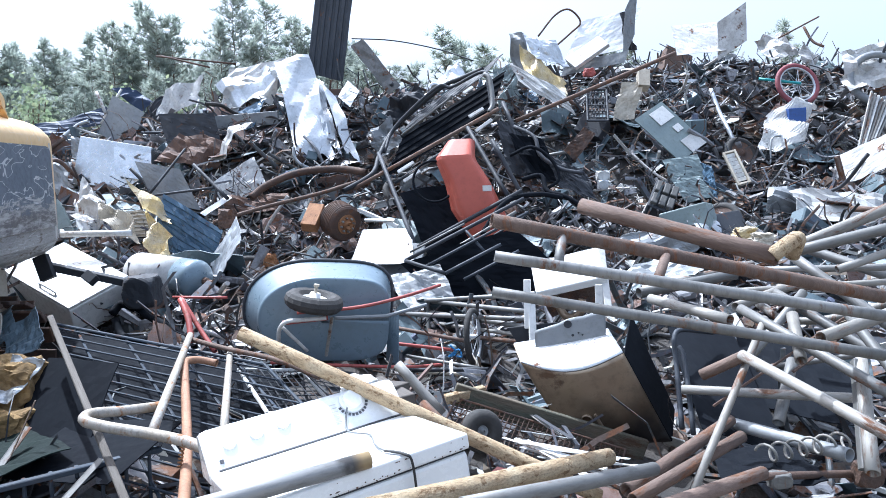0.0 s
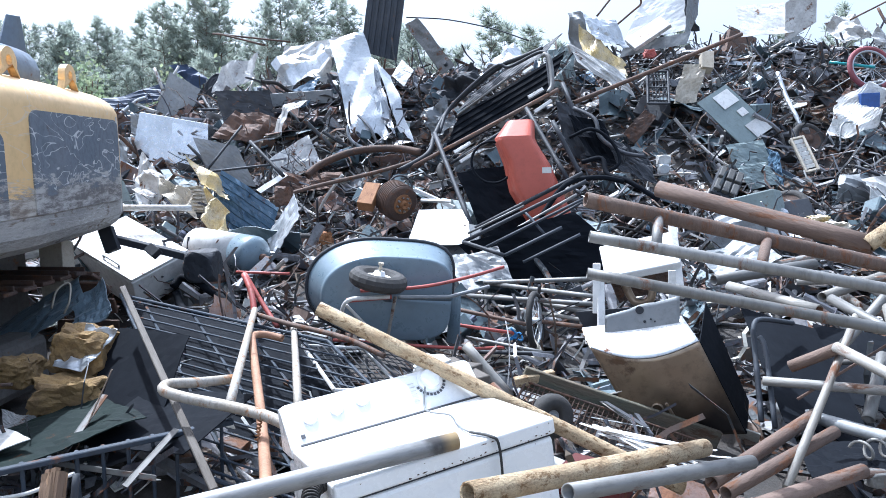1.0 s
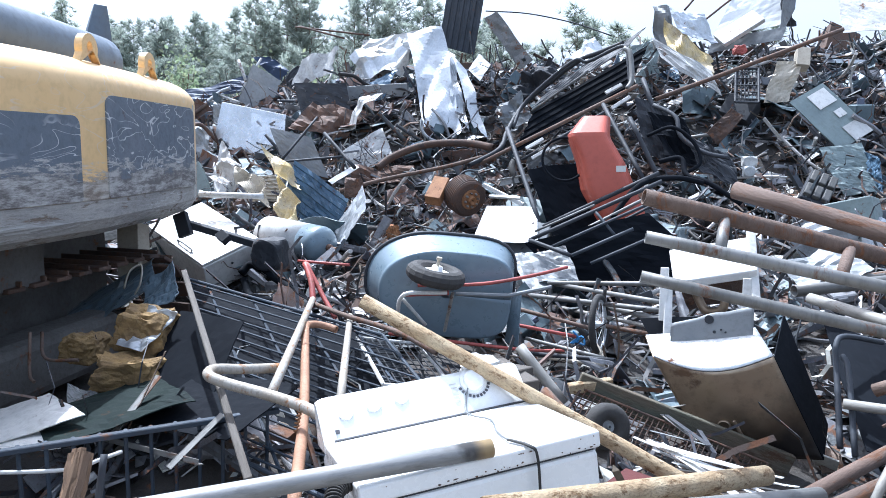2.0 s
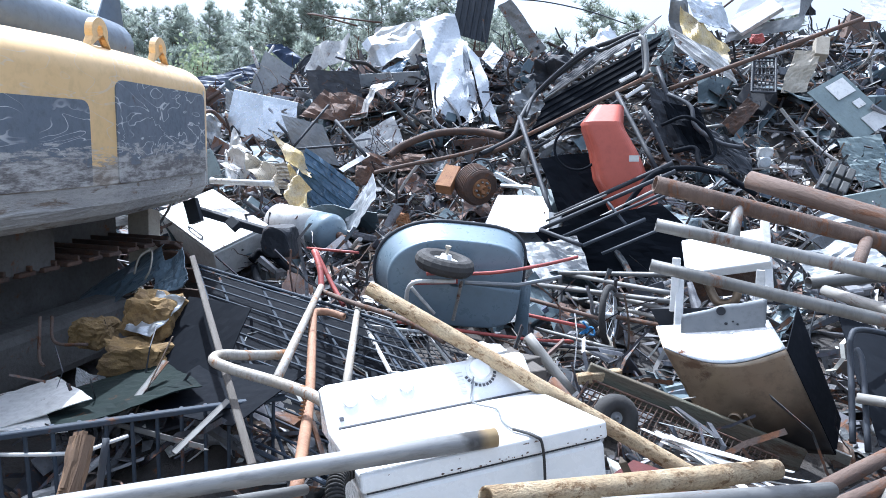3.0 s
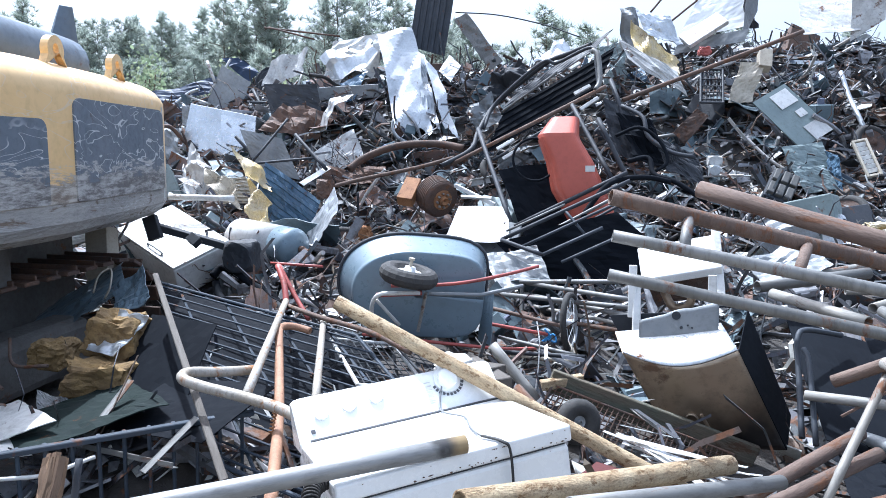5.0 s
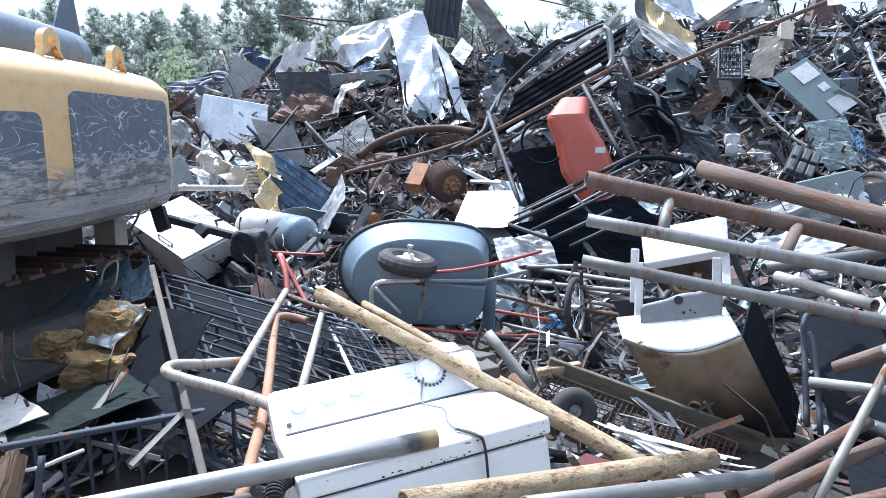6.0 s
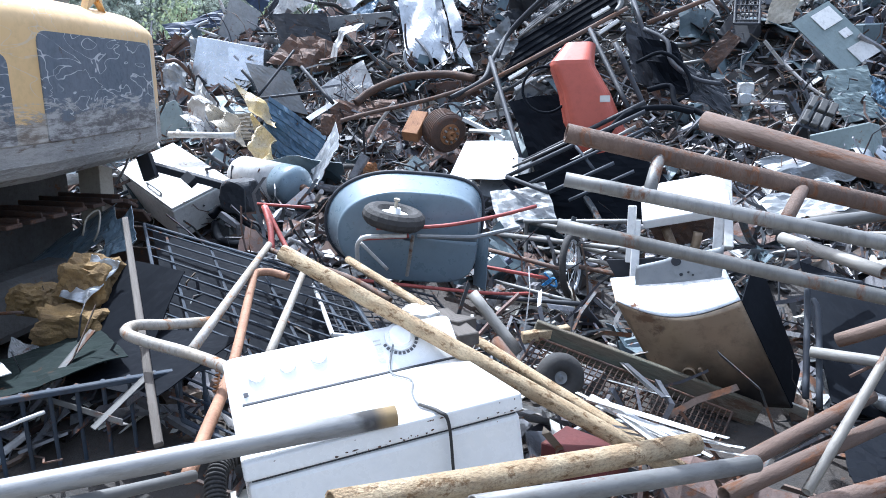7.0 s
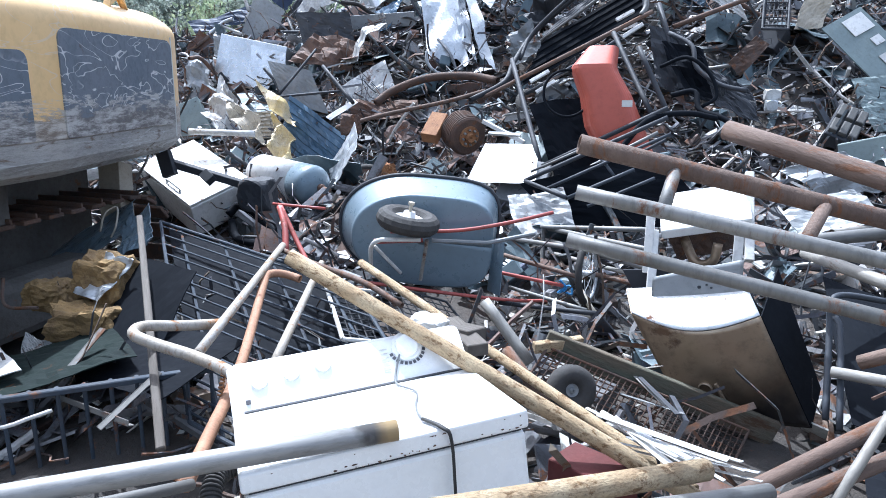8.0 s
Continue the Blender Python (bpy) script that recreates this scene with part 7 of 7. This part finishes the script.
bent_tube("cable", [(3.125, 8.2, 2.559), (3.149, 8, 2.301), (3.167, 7.8, 2.113), (3.189, 7.7, 1.993)], 0.022, alu, "thick bright cable in the heap", "cable")
sheet("blue_tarp", (-5.285, 9.8, 2.443), (1.002, 0, 0.191), (0.246, -0.12, -0.173), tarp_blue, "dark blue pipe-like sheet on the crest", "metal sheet", crumple=0.05, seed=44)
bent_tube("pale_strip", [(-4.379, 8.8, 2.186), (-4.202, 8.9, 2.356), (-4.061, 8.9, 2.407)], 0.022, alu, "bright bent strip in the heap", "metal strip")
tube("pale_strut", (-4.133, 9.3, 2.785), (-3.996, 9.2, 2.51), 0.016, worn_pale, "short pale strut in the heap", "rod")
crumpled("dark_cloth", (-4.06, 9.6, 2.83), (0.191, 0.03, 0.072), (0.355, -0.09, -0.266), tarp_blue, "dark blue torn tarp", "tarp", amp=0.08, seed=45)
sheet("pale_plate", (-3.915, 8.22, 2.186), (0.453, -0.03, -0.07), (0.037, -0.12, -0.375), grey_sheet, "bent grey panel in the heap", "metal sheet", crumple=0.03, seed=46)
sheet("grey_plate", (-4.03, 7.9, 1.994), (0.283, -0.03, -0.094), (-0.032, -0.15, -0.357), grey_sheet, "bent grey panel in the heap", "metal sheet", crumple=0.04, seed=47)
tube("thin_strut", (-2.555, 7, 1.581), (-2.35, 7.4, 2.002), 0.012, black_metal, "thin dark strut in the heap", "rod")
tube("thin_strut", (-2.53, 6.9, 1.558), (-1.924, 7, 1.625), 0.012, black_metal, "thin dark strut in the heap", "rod")
tube("thin_strut", (-2.2, 7.2, 1.842), (-1.791, 6.9, 1.521), 0.018, black_metal, "dark strut lying in the heap", "rod")
crumpled("white_bag", (-2.932, 6.3, 1.42), (0.013, 0.24, 0.232), (0.222, -0.16, -0.087), worn_pale, "torn white sacking in the heap", "plastic", amp=0.05, seed=48)
crumpled("grey_tarp", (-2.905, 6.6, 1.575), (0.356, -0.03, -0.179), (0.12, -0.12, -0.219), beige, "beige torn sheet in the heap", "plastic", amp=0.05, seed=49)
tube("white_pipe", (-2.815, 5.9, 1.301), (-2.295, 6, 1.293), 0.025, worn_pale, "pale horizontal pipe in the heap", "pipe")


# ---------- loose scrap over the whole heap ----------
def kept_clear(x, y):
    """Under the machine, and where the large near things lie."""
    if x < -1.75 and y < 5.3:
        return True
    return any((x - a) ** 2 + (y - b) ** 2 < r * r for a, b, r in ((0.0, 2.35, 0.45), (0.88, 3.52, 0.38), (1.05, 3.08, 0.36), (-1.05, 2.3, 0.55), (1.6, 2.5, 0.35), (-0.45, 4.2, 0.42), (-2.4, 5.1, 0.4)))


def scrap_kinds():
    """Ten or so shapes each of bars, tubes, sheets, boxes, rings and wires, made once and copied."""
    rnd = random.Random(11)
    out = []
    mats = [mix_dark] * 6 + [mix_rust] * 3 + [mix_steel] * 4 + [mix_pale] * 3 + [mix_blue] * 5
    words = {mix_dark: "dark", mix_rust: "rusty brown", mix_steel: "dull bare metal", mix_pale: "pale painted", mix_blue: "blue-grey"}
    for k in range(66):
        mat = mats[k % len(mats)]
        w = words[mat]
        kind = k % 11
        if kind in (0, 1, 2):
            L = rnd.uniform(0.25, 0.9)
            b = rnd.uniform(-0.12, 0.12)
            pts = smooth_path([(-L / 2, 0, 0), (-L / 6, b, b * 0.4), (L / 6, b * 0.6, -b * 0.3), (L / 2, -b * 0.4, b)], 3)
            vf, nm, lb, ct = g_sweep(pts, rnd.uniform(0.008, 0.02), 7), ("bent_bar", "bent_rod", "curved_rod")[kind], f"{w} bent bar among loose scrap", "metal bar"
        elif kind in (3, 4):
            L = rnd.uniform(0.25, 0.7)
            vf, nm, lb, ct = join(g_box(L, rnd.uniform(0.03, 0.07), 0.005, 0.001, 1, True), moved(g_box(L, 0.005, rnd.uniform(0.02, 0.05), 0.001, 1, True), Matrix.Translation((0, 0.018, 0.02)))), "flat_bar", f"{w} flat bar among loose scrap", "metal bar"
        elif kind in (5, 6, 7):
            a, b = rnd.uniform(0.2, 0.6), rnd.uniform(0.14, 0.4)
            vf = g_cloth(Vector((a, 0, 0)), Vector((0, b, 0)), rnd.uniform(0.03, 0.07), 5, k, 0.004, 1.6)
            vf = moved(vf, Matrix.Translation((-a / 2, -b / 2, 0)))
            nm, lb, ct = ("bent_sheet", "torn_sheet", "crumpled_sheet")[kind - 5], f"{w} bent sheet among loose scrap", "metal sheet"
        elif kind == 8:
            a, b, c = rnd.uniform(0.12, 0.3), rnd.uniform(0.1, 0.22), rnd.uniform(0.06, 0.16)
            vf = join(g_box(a, b, c, 0.01, 1, True), moved(g_box(a * 0.4, b * 1.08, c * 0.4, 0.006, 1, True), Matrix.Translation((a * 0.1, 0, c * 0.1))), moved(g_lathe([(b * 0.2, 0), (b * 0.2, c * 0.3), (b * 0.1, c * 0.32)], 10), Matrix.Translation((-a * 0.2, 0, c / 2))))
            nm, lb, ct = "machine_part", f"{w} machine part among loose scrap", "machine part"
        elif kind == 9:
            R = rnd.uniform(0.06, 0.16)
            vf = join(g_torus(R, R * 0.16, 20, 6), moved(g_lathe([(R * 0.25, -0.02), (R * 0.25, 0.02)], 10), Matrix()), moved(g_box(R * 1.9, R * 0.18, 0.015, 0.003, 1, True), Matrix()), moved(g_box(R * 0.18, R * 1.9, 0.015, 0.003, 1, True), Matrix()))
            nm, lb, ct = "pulley", f"{w} pulley wheel among loose scrap", "wheel"
        else:
            pts = [(rnd.gauss(0, 0.16), rnd.gauss(0, 0.16), rnd.gauss(0, 0.06)) for _ in range(9)]
            vf, nm, lb, ct = g_sweep(smooth_path(pts, 4), rnd.uniform(0.003, 0.007), 5), "wire_tangle", f"{w} tangled wire among loose scrap", "wire"
        out.append((vf, mat, nm, lb, ct))
    return out


def scatter():
    rnd = random.Random(23)
    kinds = scrap_kinds()
    meshes = {}
    count = 0
    for i in range(2600):
        x, y = rnd.uniform(-6.2, 6.6), rnd.uniform(1.9, 10.6)
        if y < 4.6 and rnd.random() < 0.35:
            continue
        if kept_clear(x, y):
            continue
        if abs(x - 0.3) > 0.85 + 0.68 * y:
            continue
        k = rnd.randrange(len(kinds))
        vf, mat, nm, lb, ct = kinds[k]
        lift = rnd.uniform(-0.04, 0.10) if y > 5.0 else rnd.uniform(-0.04, 0.06)
        slope = math.degrees(math.atan2(heap_z(x, y + 0.3) - heap_z(x, y - 0.3), 0.6))
        m = Matrix.Translation((x, y, heap_z(x, y) + lift)) @ pose(0, 0, 0, slope, 0, 0) @ pose(0, 0, 0, rnd.gauss(0, 28), rnd.gauss(0, 28), rnd.uniform(0, 360))
        sc = rnd.uniform(0.75, 1.25) * (1.0 if y > 5 else 0.8)
        m = m @ Matrix.Scale(sc, 4)
        if k not in meshes:
            meshes[k] = make(nm, vf, mat, None, m, lb, ct, "loose scrap pieces", smooth=False)
        else:
            q = new(nm, meshes[k].data)
            q.matrix_world = m
            tagged(q, lb, ct, "loose scrap pieces")
        count += 1
    return count


scatter()


def larger_scrap():
    """Bigger pieces strewn over the upper heap."""
    rnd = random.Random(77)
    sheets = [(grey_sheet, "grey dented sheet on the heap"), (worn_pale, "pale dented sheet on the heap"), (black_metal, "black dented sheet on the heap"), (blue_sheet, "blue dented sheet on the heap"), (rust_part, "rust-brown dented sheet on the heap"), (alu, "bare aluminium sheet on the heap"), (greygreen, "grey-green dented sheet on the heap")]
    for i in range(150):
        x, y = rnd.uniform(-5.5, 6.2), rnd.uniform(5.6, 9.8)
        if abs(x - 0.3) > 0.85 + 0.66 * y:
            continue
        o = Vector((x, y, heap_z(x, y) + rnd.uniform(-0.02, 0.08)))
        a = rnd.uniform(0, 6.28)
        d = Vector((math.cos(a), math.sin(a) * 0.5, rnd.gauss(0, 0.35))).normalized()
        e = Vector((rnd.gauss(0, 0.3), rnd.uniform(0.1, 0.8), rnd.uniform(0.4, 1.0))).normalized()
        k = i % 10
        mat, lab = rnd.choice(sheets)
        if k < 4:
            sheet("dented_sheet", o, d * rnd.uniform(0.25, 0.7), e * rnd.uniform(0.2, 0.45), mat, lab, crumple=rnd.uniform(0.01, 0.06), seed=i, group="larger scrap pieces")
        elif k < 6:
            r = rnd.choice((0.012, 0.018, 0.025))
            tube("scrap_pipe", o - d * rnd.uniform(0.3, 0.8), o + d * rnd.uniform(0.3, 0.8) + Vector((0, 0, rnd.uniform(0, 0.25))), r, rnd.choice((galv, rust_pipe, black_metal, rust_part)), "dull bent pipe on the heap", sag=rnd.uniform(0, 0.06), seg=8, group="larger scrap pieces")
        elif k < 8:
            pts = [o + d * (j * 0.22 - 0.6) + Vector((rnd.gauss(0, 0.07), rnd.gauss(0, 0.05), rnd.gauss(0.05, 0.07))) for j in range(6)]
            bent_tube("scrap_hose", pts, rnd.choice((0.010, 0.016, 0.022)), rnd.choice((black_metal, rubber, rust_part, grey_sheet)), "curved hose or rod on the heap", "hose", group="larger scrap pieces", seg=7)
        elif k == 8:
            tyre_thing("pulley", o + Vector((0, -0.03, 0.05)), (rnd.gauss(0, 0.5), -1, rnd.uniform(0.2, 1.2)), rnd.uniform(0.13, 0.24), 0.035, "small wheel lying on the heap", rim=rust_part, spokes=rnd.choice((0, 0, 12)), group="larger scrap pieces", tread=False)
        else:
            b = cabinet("scrap_case", o, d * rnd.uniform(0.25, 0.45), e * rnd.uniform(0.2, 0.4), rnd.uniform(0.1, 0.25), rnd.choice((grey_sheet, black_metal, rust_part, greygreen)), "crushed metal case on the heap", "metal case", door=False, dent=0.05)
            tagged(b, group="larger scrap pieces")


larger_scrap()


def crumbs(name, mat, n, seed, size, label, shape):
    """Small uncountable scrap joined into one mesh."""
    rnd = random.Random(seed)
    vs, fs = [], []
    for i in range(n):
        x, y = rnd.uniform(-6.5, 6.8), rnd.uniform(1.3, 10.8)
        if abs(x - 0.3) > 0.9 + 0.7 * y or kept_clear(x, y):
            continue
        z = heap_z(x, y) + rnd.uniform(-0.01, 0.07)
        a = Vector((rnd.gauss(0, 1), rnd.gauss(0, 1), rnd.gauss(0, 0.5))).normalized()
        b = a.cross(Vector((rnd.gauss(0, 0.6), rnd.gauss(0, 0.6), 1))).normalized()
        c = a.cross(b)
        s = size * rnd.uniform(0.5, 1.5)
        if shape == "wire":
            pts = [Vector((x, y, z))]
            w = a * s
            for _ in range(4):
                pts.append(pts[-1] + w)
                w = (w + Vector((rnd.gauss(0, 0.45), rnd.gauss(0, 0.45), rnd.gauss(0, 0.35))) * s).normalized() * s
            r = rnd.choice((0.004, 0.006, 0.009, 0.013))
            k = len(vs)
            for j, p in enumerate(pts):
                for e in range(3):
                    vs.append(p + (b * math.cos(2.094 * e) + c * math.sin(2.094 * e)) * r)
                    if j:
                        q = k + 3 * (j - 1)
                        fs.append((q + e, q + (e + 1) % 3, q + 3 + (e + 1) % 3, q + 3 + e))
            fs += [(k, k + 2, k + 1), (k + 12, k + 13, k + 14)]
            continue
        if shape == "stick":
            h = (s * 2.2, s * 0.09, s * 0.09)
        elif shape == "chip":
            h = (s, s * rnd.uniform(0.4, 0.9), s * 0.05)
        else:
            h = (s, s * 0.7, s * 0.6)
        o = Vector((x, y, z))
        k = len(vs)
        bend = c * s * rnd.uniform(-0.5, 0.5)
        for i1 in (-1, 1):
            for i2 in (-1, 1):
                for i3 in (-1, 1):
                    vs.append(o + a * h[0] * i1 + b * h[1] * i2 * rnd.uniform(0.7, 1.2) + c * h[2] * i3 + (bend if i1 * i2 > 0 else bend * 0))
        for f in ((0, 1, 3, 2), (4, 6, 7, 5), (0, 4, 5, 1), (2, 3, 7, 6), (0, 2, 6, 4), (1, 5, 7, 3)):
            fs.append(tuple(k + q for q in f))
    make(name, (vs, fs), mat, None, None, label, "scrap fragments", kind="stuff")


crumbs("dark_fragments", mix_dark, 5200, 31, 0.08, "small dark scrap fragments over the heap", "chip")
crumbs("rusty_fragments", mix_rust, 900, 32, 0.05, "small rusty scrap fragments over the heap", "block")
crumbs("steel_sticks", mix_steel, 1200, 33, 0.10, "thin bare metal strips over the heap", "stick")
crumbs("rusty_wire", mix_rust, 4200, 34, 0.10, "tangled rusty rod and wire over the heap", "wire")
crumbs("pale_fragments", mix_pale, 1700, 35, 0.06, "small pale scrap fragments over the heap", "chip")
crumbs("dark_wire", mix_dark, 6500, 36, 0.11, "tangled dark rod and cable over the heap", "wire")
crumbs("steel_wire", mix_steel, 3600, 38, 0.09, "tangled bare wire and strip over the heap", "wire")
crumbs("steel_fragments", mix_steel, 2400, 37, 0.07, "small bare metal fragments over the heap", "chip")
crumbs("bright_flakes", mix_steel, 6000, 41, 0.028, "tiny bright metal flakes over the heap", "chip")
crumbs("fine_wire", mix_pale, 2600, 42, 0.06, "fine pale wire over the heap", "wire")
